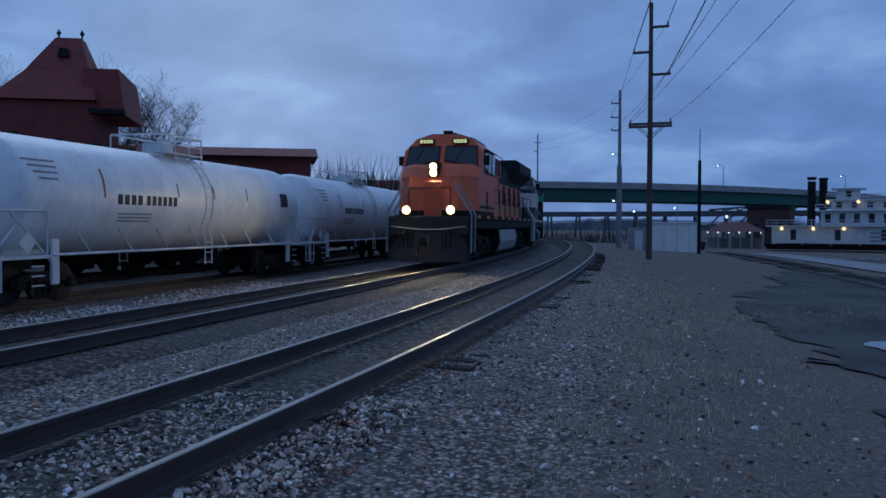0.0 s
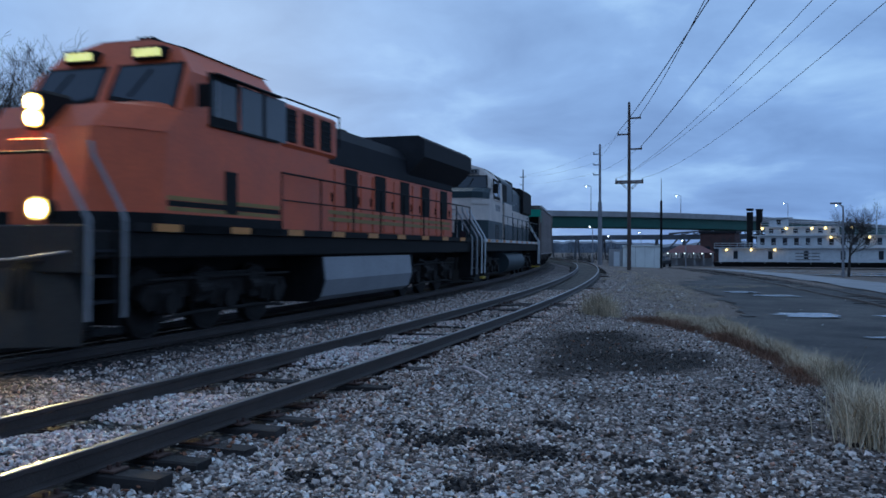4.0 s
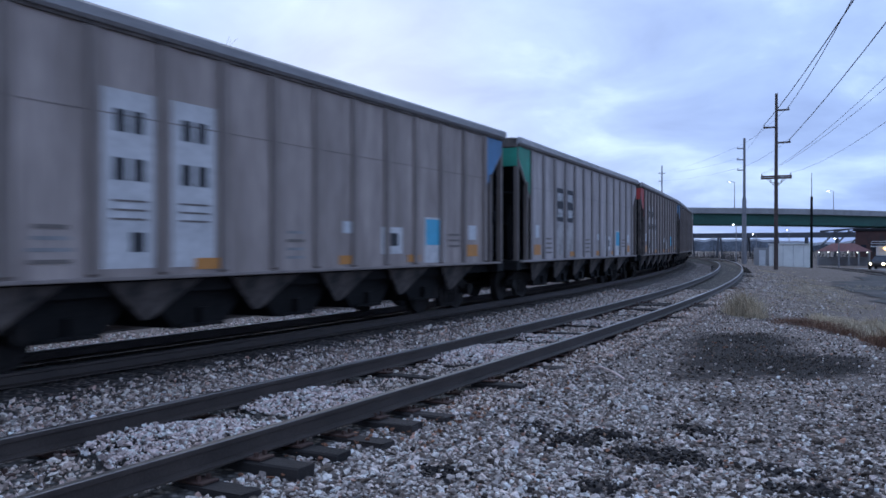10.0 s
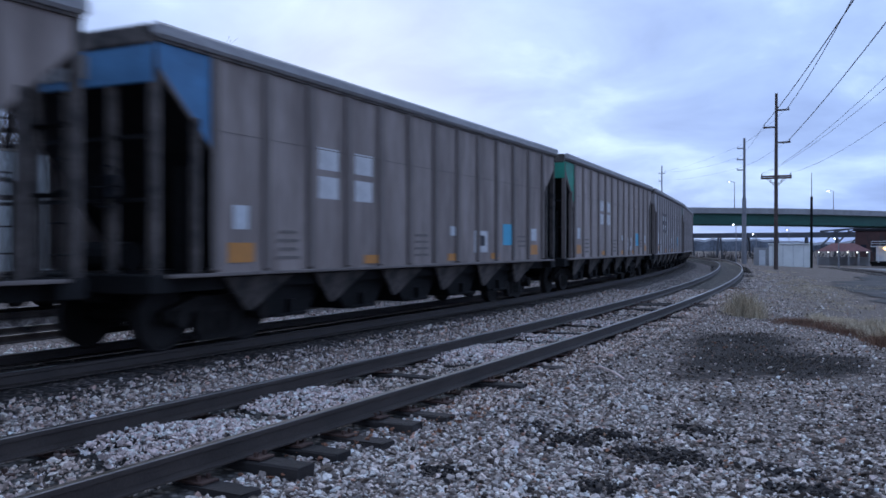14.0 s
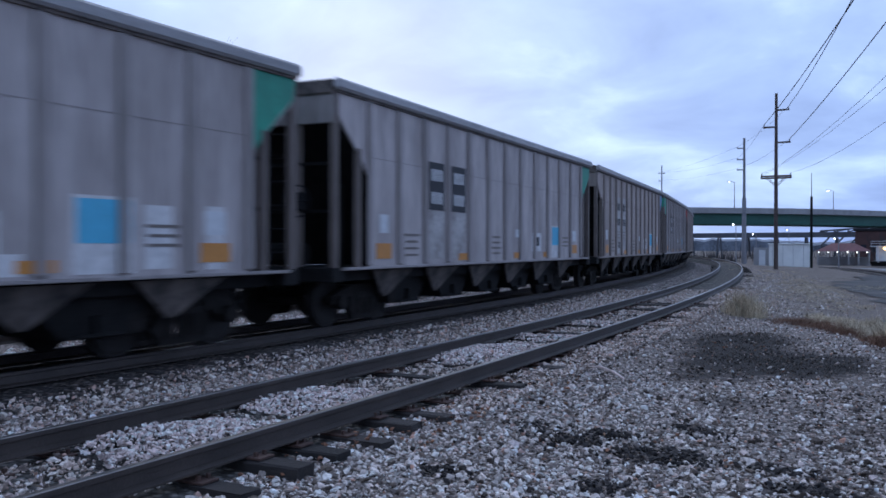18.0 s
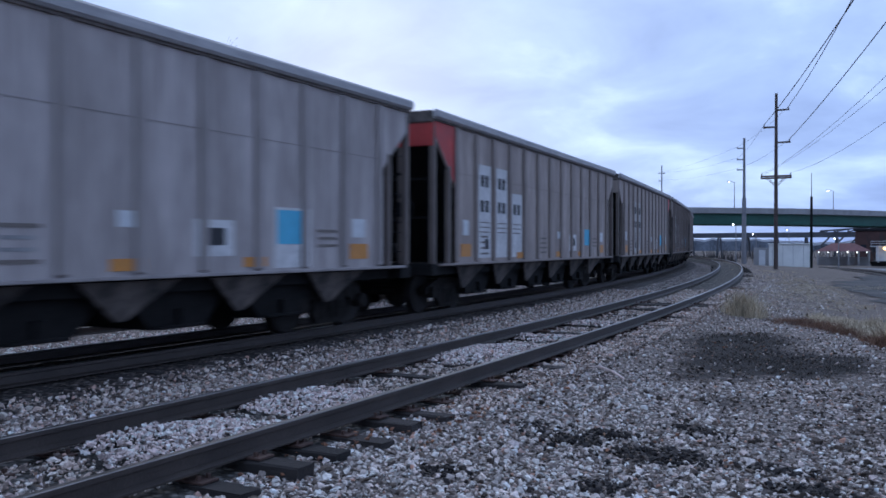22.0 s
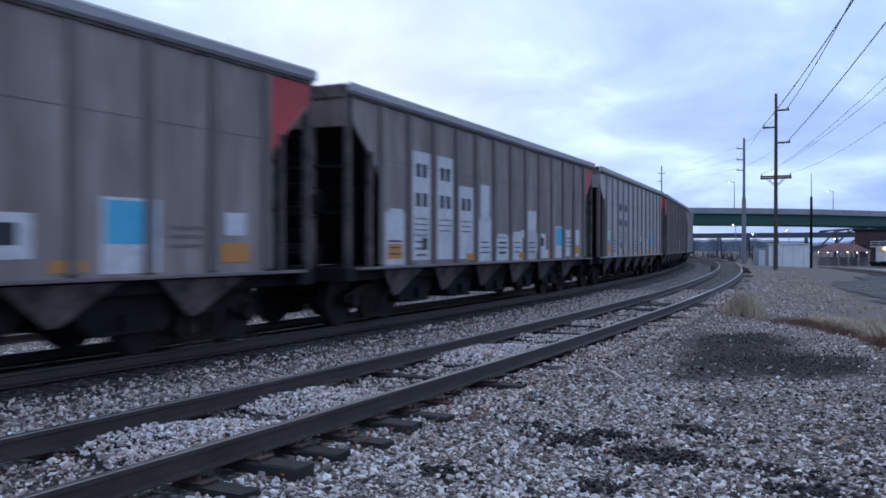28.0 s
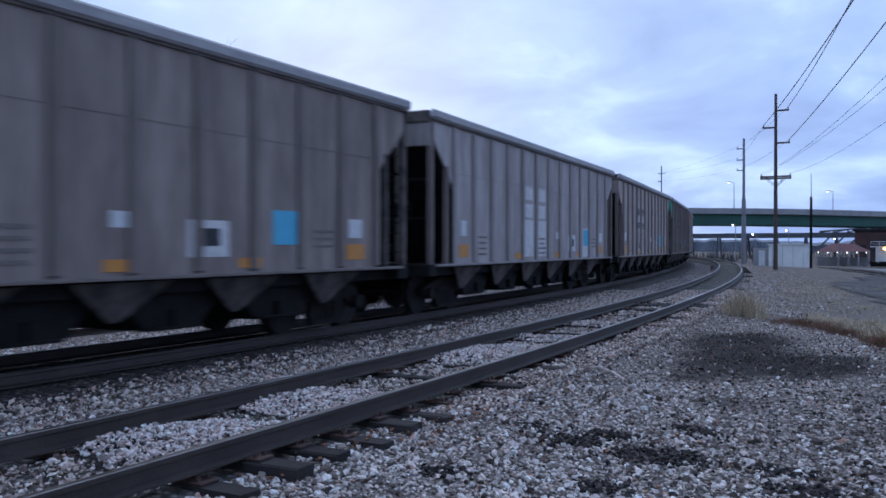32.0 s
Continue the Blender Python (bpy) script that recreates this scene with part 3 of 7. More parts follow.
WHEEL_CAR, WHEEL_ENGINE = lathe_wheel(0.457), lathe_wheel(0.533)


def frame_mesh(wb):
    """A cast side frame with its spring nest and bearing caps."""
    bm = bmesh.new()
    h = wb / 2
    prism(bm, [(-h - 0.2, 0.56), (-h + 0.05, 0.64), (-0.45, 0.74), (0.45, 0.74), (h - 0.05, 0.64), (h + 0.2, 0.56), (h + 0.2, 0.42), (h - 0.2, 0.46), (0.40, 0.60), (-0.40, 0.60), (-h + 0.2, 0.46), (-h - 0.2, 0.42)], -0.06, 0.06)
    prism(bm, [(-h + 0.2, 0.50), (-0.36, 0.20), (0.36, 0.20), (h - 0.2, 0.50), (h - 0.3, 0.40), (0.40, 0.11), (-0.40, 0.11), (-h + 0.3, 0.40)], -0.06, 0.06)
    for x in (-0.40, 0.40):
        box(bm, x - 0.07, x + 0.07, -0.06, 0.06, 0.18, 0.68)
    for x in (-0.22, 0.0, 0.22):
        tube(bm, (x, -0.03, 0.19), (x, -0.03, 0.52), 0.075, n=10)
    box(bm, -0.33, 0.33, -0.08, 0.08, 0.50, 0.60, 0.01)
    for x in (-h, h):
        tube(bm, (x, -0.17, 0.457), (x, 0.05, 0.457), 0.13, n=12)
    return mesh_of("side_frame", bm, TRUCK)


FRAME_CAR = frame_mesh(1.78)


def bolster_mesh():
    bm = bmesh.new()
    box(bm, -0.2, 0.2, -1.0, 1.0, 0.50, 0.72, 0.03)
    tube(bm, (-0.89, -0.7, 0.457), (-0.89, 0.7, 0.457), 0.085, n=10)
    tube(bm, (0.89, -0.7, 0.457), (0.89, 0.7, 0.457), 0.085, n=10)
    tube(bm, (0, 0, 0.72), (0, 0, 0.88), 0.24, n=12)
    return mesh_of("bolster", bm, TRUCK)


BOLSTER = bolster_mesh()


def car_truck(parent, x):
    t = shared("truck", BOLSTER, parent, pose(x, 0, 0))
    for y in (-1, 1):
        shared("side_frame", FRAME_CAR, t, pose(0, y * 0.99, 0, 0, 0, 0 if y < 0 else 180))
        for a in (-0.89, 0.89):
            shared("wheel", WHEEL_CAR, t, pose(a, y * 0.72, 0.457, 0, 0, 0 if y < 0 else 180))
    return t


def coupler_mesh():
    bm = bmesh.new()
    box(bm, -0.75, 0.25, -0.08, 0.08, 0.75, 0.95, 0.02)
    box(bm, 0.2, 0.42, -0.17, 0.12, 0.70, 1.0, 0.05)
    box(bm, -0.8, -0.45, -0.2, 0.2, 0.66, 1.02, 0.02)
    bars(bm, [(0, -0.25, 0.9), (0.15, -0.3, 0.5), (0.4, -0.28, 0.35)], 0.03)
    return mesh_of("coupler", bm, BLACK)


COUPLER = coupler_mesh()

# ---------- open coal hoppers ----------
HB, HT, HW = 1.06, 4.06, 1.60          # sill, top and half width
HALF, INSET, BAYS = 7.85, 1.15, 5       # half length over the ends, how far the side sheet stands back, bays
PANELS = 12
CUT = HB + 1.66      # where the sloped edge of the end opening meets the side sheet
cache = {}


def keep(key, make):
    if key not in cache:
        cache[key] = make()
    return cache[key]


def hopper_body_mesh(tone):
    bm = bmesh.new()
    for y in (-1, 1):
        out = [(-HALF + INSET, HB), (HALF - INSET, HB), (HALF - INSET, CUT), (HALF - 0.72, HT - 0.92), (HALF - 0.10, HT - 0.36), (HALF - 0.05, HT), (-HALF + 0.05, HT), (-HALF + 0.10, HT - 0.36), (-HALF + 0.72, HT - 0.92), (-HALF + INSET, CUT)]
        prism(bm, out, y * HW - y * 0.06, y * HW - y * 0.055 + y * 0.03)
    return mesh_of("side_sheet", bm, CARS[tone])


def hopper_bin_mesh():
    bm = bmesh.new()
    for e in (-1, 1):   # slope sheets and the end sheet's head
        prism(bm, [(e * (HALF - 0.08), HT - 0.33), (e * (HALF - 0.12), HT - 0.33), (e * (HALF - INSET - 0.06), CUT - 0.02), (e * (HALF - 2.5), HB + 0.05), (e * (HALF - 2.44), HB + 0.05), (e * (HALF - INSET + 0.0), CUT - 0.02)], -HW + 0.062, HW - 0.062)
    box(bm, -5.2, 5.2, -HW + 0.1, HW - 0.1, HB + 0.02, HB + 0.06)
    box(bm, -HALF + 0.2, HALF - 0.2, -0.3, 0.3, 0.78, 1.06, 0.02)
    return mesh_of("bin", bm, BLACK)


def bay_mesh():
    """One pair of sloped discharge sheets with its door."""
    bm = bmesh.new()
    p = (2 * (HALF - INSET) - 2.3) / BAYS
    prism(bm, [(-p * 0.5, HB - 0.07), (p * 0.5, HB - 0.07), (p * 0.26, 0.42), (p * 0.22, 0.33), (-p * 0.22, 0.33), (-p * 0.26, 0.42)], -1.15, 1.15)
    bars(bm, [(-p * 0.2, -1.2, 0.36), (p * 0.2, -1.2, 0.36)], 0.03)
    box(bm, -0.05, 0.05, -1.25, -1.1, 0.36, 0.6)
    return mesh_of("discharge_bay", bm, BLACK)


def gusset_mesh(tone):
    """The grimy wedge of side sheet between two bays, its shade painted in."""
    bm = bmesh.new()
    top, low = [(-0.80, -1.47), (0.80, -1.47), (0.80, -1.43), (-0.80, -1.43)], [(-0.07, -1.27), (0.07, -1.27), (0.07, -1.23), (-0.07, -1.23)]
    a = [bm.verts.new((x, y, HB - 0.05)) for x, y in top]; b = [bm.verts.new((x, y, 0.50)) for x, y in low]
    fs = [bm.faces.new(a), bm.faces.new(b[::-1])] + [bm.faces.new((a[i], b[i], b[(i + 1) % 4], a[(i + 1) % 4])) for i in range(4)]
    bmesh.ops.recalc_face_normals(bm, faces=fs)
    return mesh_of("bay_wedge", bm, GRIME_SHADE)


def box_mesh(name, mat, *b, bevel=0.0):
    def make():
        bm = bmesh.new(); box(bm, *b, bevel); return mesh_of(name, bm, mat)
    return keep((name, mat.name, b), make)


def ladder_mesh(h, w=0.42, rungs=7, r=0.014):
    bm = bmesh.new()
    for x in (0, w):
        bars(bm, [(x, 0, 0), (x, 0, h)], r)
    for k in range(rungs):
        z = h * (k + 0.5) / rungs
        bars(bm, [(0, 0, z), (w, 0, z)], r * 0.9)
    return mesh_of("ladder", bm, DARKSTEEL)


def end_cap_mesh(mat):
    bm = bmesh.new()
    box(bm, HALF - 0.075, HALF - 0.03, -HW + 0.04, HW - 0.04, HT - 0.56, HT - 0.07, 0.01)
    return mesh_of("end_cap", bm, mat)


def corner_mesh(mat, near):
    """The painted triangle at the top of the side sheet's end, a hair proud of it."""
    bm = bmesh.new()
    y = -1 if near else 1
    prism(bm, [(HALF - INSET + 0.08, HT - 0.04), (HALF - INSET + 0.08, CUT + 0.06), (HALF - 0.72, HT - 0.90), (HALF - 0.12, HT - 0.36), (HALF - 0.08, HT - 0.04)], y * (HW - 0.024), y * (HW - 0.020))
    return mesh_of("corner_panel", bm, mat)


def edge_flange_mesh(tone):
    """The folded flange along the sloped edge of the end opening."""
    bm = bmesh.new()
    hose(bm, [Vector((HALF - INSET, 0, CUT)), Vector((HALF - 0.72, 0, HT - 0.92)), Vector((HALF - 0.10, 0, HT - 0.38))], 0.028, 6)
    return mesh_of("edge_flange", bm, POSTS[tone])


def end_frame_mesh():
    """Cross bars, brake pipes and the low platform behind the end posts."""
    bm = bmesh.new()
    for z in (HB + 0.95, HB + 1.75):
        box(bm, HALF - 0.14, HALF - 0.08, -HW + 0.1, HW - 0.1, z, z + 0.05)
    box(bm, HALF - 1.2, HALF - 0.15, -HW + 0.08, HW - 0.08, HB - 0.02, HB + 0.02)
    tube(bm, (HALF - 0.75, -0.5, HB + 0.25), (HALF - 0.75, 0.5, HB + 0.25), 0.2, n=12)
    bars(bm, [(HALF - 0.6, -1.1, HB), (HALF - 0.6, -1.1, HB + 1.1), (HALF - 0.9, -0.6, HB + 1.3)], 0.025)
    for y in (-1.0, 1.0):
        box(bm, HALF - 1.15, HALF - 1.05, y - 0.05, y + 0.05, HB, HB + 1.5)
    return mesh_of("end_framing", bm, BLACK)


def hopper_car(tone, front, rear, marks, seed, label):
    rnd = random.Random(seed)
    car = thing("coal_hopper", label, "train car", "hopper cars of the train")
    shared("side_sheet", keep(("body", tone), lambda: hopper_body_mesh(tone)), car)
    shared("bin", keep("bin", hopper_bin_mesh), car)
    for y in (-1, 1):
        a, b = sorted((y * (HW - 0.06), y * (HW + 0.075)))
        shared("top_chord", box_mesh("top_chord", CHORD, -HALF, HALF, a, b, HT - 0.01, HT + 0.18, bevel=0.04), car)
        # dark strip that draws the shadow line under the chord's overhang
        shared("chord_lip", box_mesh("chord_lip", GRIME_SHADE, -HALF + 0.05, HALF - 0.05, *sorted((y * (HW - 0.04), y * (HW + 0.012))), HT - 0.055, HT - 0.012), car)
        a, b = sorted((y * (HW - 0.12), y * (HW + 0.04)))
        shared("sheet_seam", box_mesh("sheet_seam", POSTS[tone], -HALF + INSET, HALF - INSET, *sorted((y * (HW - 0.03), y * (HW - 0.020))), HB + 1.96, HB + 1.975), car)
        shared("side_sill", box_mesh("side_sill", POSTS[tone], -HALF + 0.25, HALF - 0.25, a, b, HB - 0.022, HB + 0.025, bevel=0.008), car)
        shared("sill_web", box_mesh("sill_web", BLACK, -HALF + 0.3, HALF - 0.3, *sorted((y * (HW - 0.34), y * (HW - 0.28))), HB - 0.22, HB - 0.023), car)
    step = 2 * (HALF - INSET) / PANELS
    for k in range(PANELS + 1):
        x = -HALF + INSET + k * step
        for y in (-1, 1):
            a, b = sorted((y * (HW - 0.03), y * (HW + 0.035)))
            shared("side_post", box_mesh("side_post", POSTS[tone], -0.085, 0.085, a, b, HB + 0.04, HT - 0.056, bevel=0.03), car, pose(x, 0, 0))
    p = (2 * (HALF - INSET) - 2.3) / BAYS
    for k in range(BAYS):
        shared("discharge_bay", keep("bay", bay_mesh), car, pose((k - (BAYS - 1) / 2) * p, 0, 0))
    for k in range(BAYS + 1):
        for turn in (0, 180):
            shared("bay_wedge", keep(("wedge", tone), lambda: gusset_mesh(tone)), car, pose((k - BAYS / 2) * p, 0, 0, 0, 0, turn))
    for e, colour in ((-1, front), (1, rear)):
        turn = pose(0, 0, 0, 0, 0, 0 if e > 0 else 180)
        cap = POSTS[tone] if colour is None else colour
        shared("end_cap", keep(("cap", cap.name), lambda: end_cap_mesh(cap)), car, turn)
        if colour is not None:
            for near in (True, False):
                shared("corner_panel", keep(("corner", colour.name, near), lambda: corner_mesh(colour, near)), car, turn)
        shared("end_chord", box_mesh("end_chord", GRIME_SHADE, HALF - 0.09, HALF + 0.01, -HW + 0.05, HW - 0.05, HT - 0.09, HT + 0.165, bevel=0.03), car, turn)
        for y in (-HW + 0.05, HW - 0.05):
            shared("edge_flange", keep(("flange", tone), lambda: edge_flange_mesh(tone)), car, turn @ pose(0, y, 0))
        shared("end_framing", keep("end_framing", end_frame_mesh), car, turn)
        if colour is not None:
            shared("end_plate", box_mesh("end_plate", FADED, HALF - 0.03, HALF - 0.018, -0.45, 0.45, HT - 0.44, HT - 0.14), car, turn)
        shared("end_sill", box_mesh("end_sill", BLACK, HALF - 0.35, HALF + 0.02, -HW + 0.02, HW - 0.02, HB - 0.22, HB + 0.03, bevel=0.02), car, turn)
        for y in (-HW + 0.08, -0.80, 0.0, 0.80, HW - 0.08):
            shared("end_post", box_mesh("end_post", GRIME_SHADE if tone == 2 else POSTS[2], HALF - 0.16, HALF - 0.045, -0.055, 0.055, HB + 0.03, HT - 0.05), car, turn @ pose(0, y, 0))
        for y in (-HW + 0.05, HW - 0.05):
            shared("side_stay", box_mesh("side_stay", GRIME_SHADE if tone == 2 else POSTS[2], -0.05, 0.05, -0.05, 0.05, HB + 0.03, HT - 0.92), car, turn @ pose(HALF - 0.80, y, 0))
        shared("ladder", keep("ladder", lambda: ladder_mesh(2.6)), car, turn @ pose(HALF + 0.02, -HW + 0.2, HB + 0.1, 0, 0, 90))
        shared("coupler", COUPLER, car, turn @ pose(HALF - 0.12, 0, 0))
        if e < 0:
            shared("brake_wheel", keep("bw", brake_wheel_mesh), car, turn @ pose(HALF + 0.1, 0.9, 2.2))
        car_truck(car, e * 5.95)
    for spec in marks:
        x, z, w, h, mat = spec
        decal(car, x, z, w, h, mat)
    return car


def brake_wheel_mesh():
    bm = bmesh.new()
    n = 16
    pts = [(0, 0.27 * math.cos(2 * math.pi * k / n), 0.27 * math.sin(2 * math.pi * k / n)) for k in range(n + 1)]
    hose(bm, [Vector(p) for p in pts], 0.015, 5)
    for k in range(0, n // 2, 4):
        bars(bm, [pts[k + n // 2], pts[k]], 0.012, 5)
    box(bm, -0.12, 0.0, -0.1, 0.1, -0.15, 0.15, 0.02)
    return mesh_of("brake_wheel", bm, DARKSTEEL)


DECAL = {"overspray": OVERSPRAY, "stencil": STENCIL, "faded": FADED, "smudge": SMUDGE, "worn": WORN, "ink": INK, "cyan": CYAN, "orange": REFLECT, "white": WHITE}
DECAL_NAME = {"overspray": "stencil_margin", "stencil": "stencil_patch", "faded": "stencil_patch", "smudge": "small_lettering", "worn": "lettered_panel", "ink": "lettering_bar", "cyan": "blue_placard", "orange": "reflector", "white": "data_panel"}


def decal(car, x, z, w, h, mat):
    """A flat painted mark on the near side; inked ones lie over the patches."""
    lift = {"overspray": 0.002, "faded2": 0.016, "ink": 0.012, "smudge": 0.011, "cyan": 0.009, "orange": 0.012, "white": 0.007}.get(mat, 0.004)
    y = -(HW - 0.025)
    me = box_mesh(DECAL_NAME[mat], DECAL[mat], -w / 2, w / 2, y - lift, y + 0.001, -h / 2, h / 2)
    ob = new(DECAL_NAME[mat], me); ob.parent = car; ob.location = (x, 0, z)


def bay_x(k):
    """The middle of side panel k, counted from the front."""
    return -HALF + INSET + (k + 0.5) * 2 * (HALF - INSET) / PANELS


PW = 0.84
REAR = HALF - INSET


def marks_common(rnd, patch):
    m = [(bay_x(0), HB + 0.30, 0.56, 0.28, "orange"), (bay_x(0), HB + 0.80, 0.32, 0.34, "white"),
         (REAR - 2.5, HB + 0.68, 0.78, 0.52, "cyan"), *([(REAR - 2.5, HB + 0.52, 0.90, 0.92, "stencil")] if patch or rnd.random() < 0.3 else []),
         (REAR - 0.66, HB + 0.70, 0.40, 0.32, "white"), (REAR - 0.66, HB + 0.30, 0.56, 0.26, "orange"),
         (REAR - 4.25, HB + 0.50, 0.78, 0.50, "stencil"), (REAR - 4.25, HB + 0.52, 0.42, 0.24, "ink"),
         (REAR - 3.4, HB + 0.16, 0.5, 0.14, "orange"), (REAR - 5.75, HB + 0.16, 0.55, 0.15, "orange"),
         (REAR - 9.2, HB + 0.16, 0.55, 0.15, "orange"), (REAR - 5.7, HB + 0.72, 0.42, 0.2, "white"),
         (REAR - 1.6, HB + 0.40, 0.55, 0.04, "smudge"), (REAR - 1.6, HB + 0.52, 0.5, 0.04, "smudge"), (REAR - 1.6, HB + 0.64, 0.55, 0.04, "smudge")]
    for k in (1, 5):
        for q in range(4):
            m.append((bay_x(k), HB + 0.22 + q * 0.13, rnd.uniform(0.4, 0.62), 0.045, "smudge" if rnd.random() < 0.6 or not patch else "faded"))
    if patch:   # repainted white blocks, each with lines of small lettering
        for k in patch:
            h, w, x = rnd.choice((0.55, 0.62, 0.7, 0.95)), PW * rnd.uniform(0.78, 1.0), bay_x(k) + rnd.uniform(-0.04, 0.04)
            m.append((x, HB + 0.05 + h / 2, w + 0.09, h + 0.10, "overspray"))
            m.append((x, HB + 0.06 + h / 2, w, h, "stencil"))
            m.append((x + rnd.uniform(-0.05, 0.05), HB + 0.06 + h + 0.04, w * rnd.uniform(0.6, 0.85), 0.1, "stencil"))
            for q in range(3):
                m.append((x, HB + 0.25 + q * 0.12, w * rnd.uniform(0.5, 0.75), 0.03, "ink"))
    if len(patch) > 3:
        m += [(bay_x(4), HB + 1.40, PW * 0.62, 0.85, "stencil"), (bay_x(7), HB + 0.72, PW * 0.8, 1.25, "stencil"), (bay_x(10), HB + 0.5, PW * 0.55, 0.8, "stencil"),
              (bay_x(11) - 0.1, HB + 0.5, PW * 0.4, 0.85, "stencil"), (bay_x(8), HB + 0.18, PW * 0.8, 0.24, "stencil")]
    return m


def letter_bars(x, z, w, h, n, mat="ink"):
    """A row of upright bars that stands for one line of marks."""
    cell = w / n
    return [(x - w / 2 + (k + 0.5) * cell, z, cell * 0.62, h, mat) for k in range(n)]


def marks_squares(k0, k1, dark=True, below=True):
    m = []
    for k in (k0, k1):
        x = bay_x(k)
        if dark:
            m.append((x, HB + 1.62, PW * 0.86, 0.98, "ink"))
            for z in (HB + 1.38, HB + 1.85):
                m += letter_bars(x, z, PW * 0.66, 0.24, 3, "faded2")
        else:
            for z in (HB + 1.35, HB + 1.82):
                m.append((x, z, PW * 0.7, 0.36, "stencil"))
        if below:
            m.append((x, HB + 0.62, PW * 0.9, 0.98, "worn" if dark else "stencil"))
    return m


def marks_panels(ks, fresh=False, text=True, height=2.15):
    m = []
    for i, k in enumerate(ks):
        h = height - (0.55 if len(ks) > 2 and i == len(ks) - 1 else 0)
        x = bay_x(k)
        m.append((x, HB + 0.12 + h / 2, PW * 0.96, h, "stencil" if fresh else "worn"))
        if text:
            m += letter_bars(x, HB + 1.32, PW * 0.72, 0.27, 2)
            if h > 1.8:
                m += letter_bars(x, HB + 1.90, PW * 0.66, 0.27, 2)
            for q in range(3):
                m.append((x, HB + 0.72 + q * 0.11, PW * 0.66, 0.025, "smudge"))
            if i == 0:
                m.append((x + 0.14, HB + 0.44, 0.22, 0.24, "ink"))
    return m


DECAL["faded2"] = STENCIL
DECAL_NAME["faded2"] = "lettering_bar"

G, R_, B_ = TEAL, RED, BLUE
# tone, front colour, rear colour, marks, patched panels
CONSIST = [
    (1, G, None, ("dark", 2, 3), ()), (0, None, B_, ("panel", (2, 3)), (0,)), (1, G, None, ("dark", 2, 3), ()),
    (2, R_, None, ("panel3", (1, 2, 3)), ()), (2, B_, None, ("bare", 2, 3), ()), (0, G, None, ("bare", 3, 4), ()),
    (1, None, G, ("dark", 2, 3), (0, 1, 5, 6, 7)), (1, None, G, ("dark", 2, 3), ()), (0, None, B_, ("panel", (2, 3)), ()),
    (1, G, None, ("dark", 2, 3), (1,)), (0, R_, None, ("panel3", (1, 2, 3)), ()), (0, None, R_, ("panel", (2, 3)), ()),
    (2, None, None, ("panel3", (1, 2, 3)), (5,)), (2, None, R_, ("panel3", (1, 2, 3)), (4, 5)), (2, None, R_, ("panel3", (1, 2, 3)), (0, 4, 5, 6, 7)),
    (1, None, R_, ("panel", (2, 3)), ()), (2, R_, None, ("none",), ()), (1, None, None, ("light", 4, 5), ()),
    (0, None, None, ("panel", (3, 4)), ()), (2, G, None, ("dark", 3, 4), ()), (0, R_, None, ("panel3", (2, 3, 4)), ()),
    (1, None, B_, ("light", 4, 5), ()), (0, G, None, ("dark", 3, 4), ()), (2, None, None, ("panel", (3, 4)), ()), (0, None, None, ("none",), ()),
]
TONE_WORD = ["brown-grey", "weathered grey", "dark brown"]


def make_hoppers():
    cars = []
    for n, (tone, front, rear, kind, patch) in enumerate(CONSIST):
        rnd = random.Random(100 + n)
        m = marks_common(rnd, patch)
        if kind[0] in ("dark", "light", "bare"):
            m += marks_squares(kind[1], kind[2], kind[0] == "dark", kind[0] != "bare")
            note = "black lettered squares" if kind[0] == "dark" else "white lettered squares"
        elif kind[0].startswith("panel"):
            m += marks_panels(kind[1], n in (1, 10, 12, 13, 14)); note = "white lettered panels"
        else:
            note = "faint lettering"
        ends = {G: "green", R_: "red", B_: "blue"}
        c = front or rear
        label = "%s steel coal hopper with %s%s" % (TONE_WORD[tone], note, " and %s corners" % ends[c] if c else "")
        cars.append(hopper_car(tone, front, rear, m, 100 + n, label))
    return cars


HOPPERS = make_hoppers()
# ---------- the two engines ----------
def engine_frame_mesh():
    """Side frame of a three-axle engine truck."""
    bm = bmesh.new()
    prism(bm, [(-2.35, 0.62), (-2.2, 0.82), (-1.2, 0.86), (-0.9, 0.98), (0.9, 0.98), (1.2, 0.86), (2.2, 0.82), (2.35, 0.62), (2.2, 0.48), (1.2, 0.62), (0.5, 0.55), (-0.5, 0.55), (-1.2, 0.62), (-2.2, 0.48)], -0.09, 0.09)
    for x in (-1.72, 0, 1.72):
        tube(bm, (x, -0.24, 0.533), (x, 0.02, 0.533), 0.17, n=14)
        box(bm, x - 0.24, x + 0.24, -0.14, 0.08, 0.36, 0.74, 0.04)
        for q in (-0.38, 0.38):
            tube(bm, (x + q, -0.05, 0.45), (x + q, -0.05, 0.80), 0.09, n=10)
    for x in (-0.86, 0.86):
        box(bm, x - 0.16, x + 0.16, -0.2, 0.0, 0.5, 0.95, 0.03)
        tube(bm, (x - 0.2, -0.2, 0.72), (x + 0.2, -0.2, 0.72), 0.10, n=10)
    bars(bm, [(-2.3, -0.16, 0.9), (2.3, -0.16, 0.9)], 0.025)
    bars(bm, [(-2.0, -0.18, 0.30), (-1.2, -0.18, 0.36), (1.2, -0.18, 0.36), (2.0, -0.18, 0.30)], 0.03)
    return mesh_of("side_frame", bm, TRUCK)


ENGINE_SIDE = engine_frame_mesh()


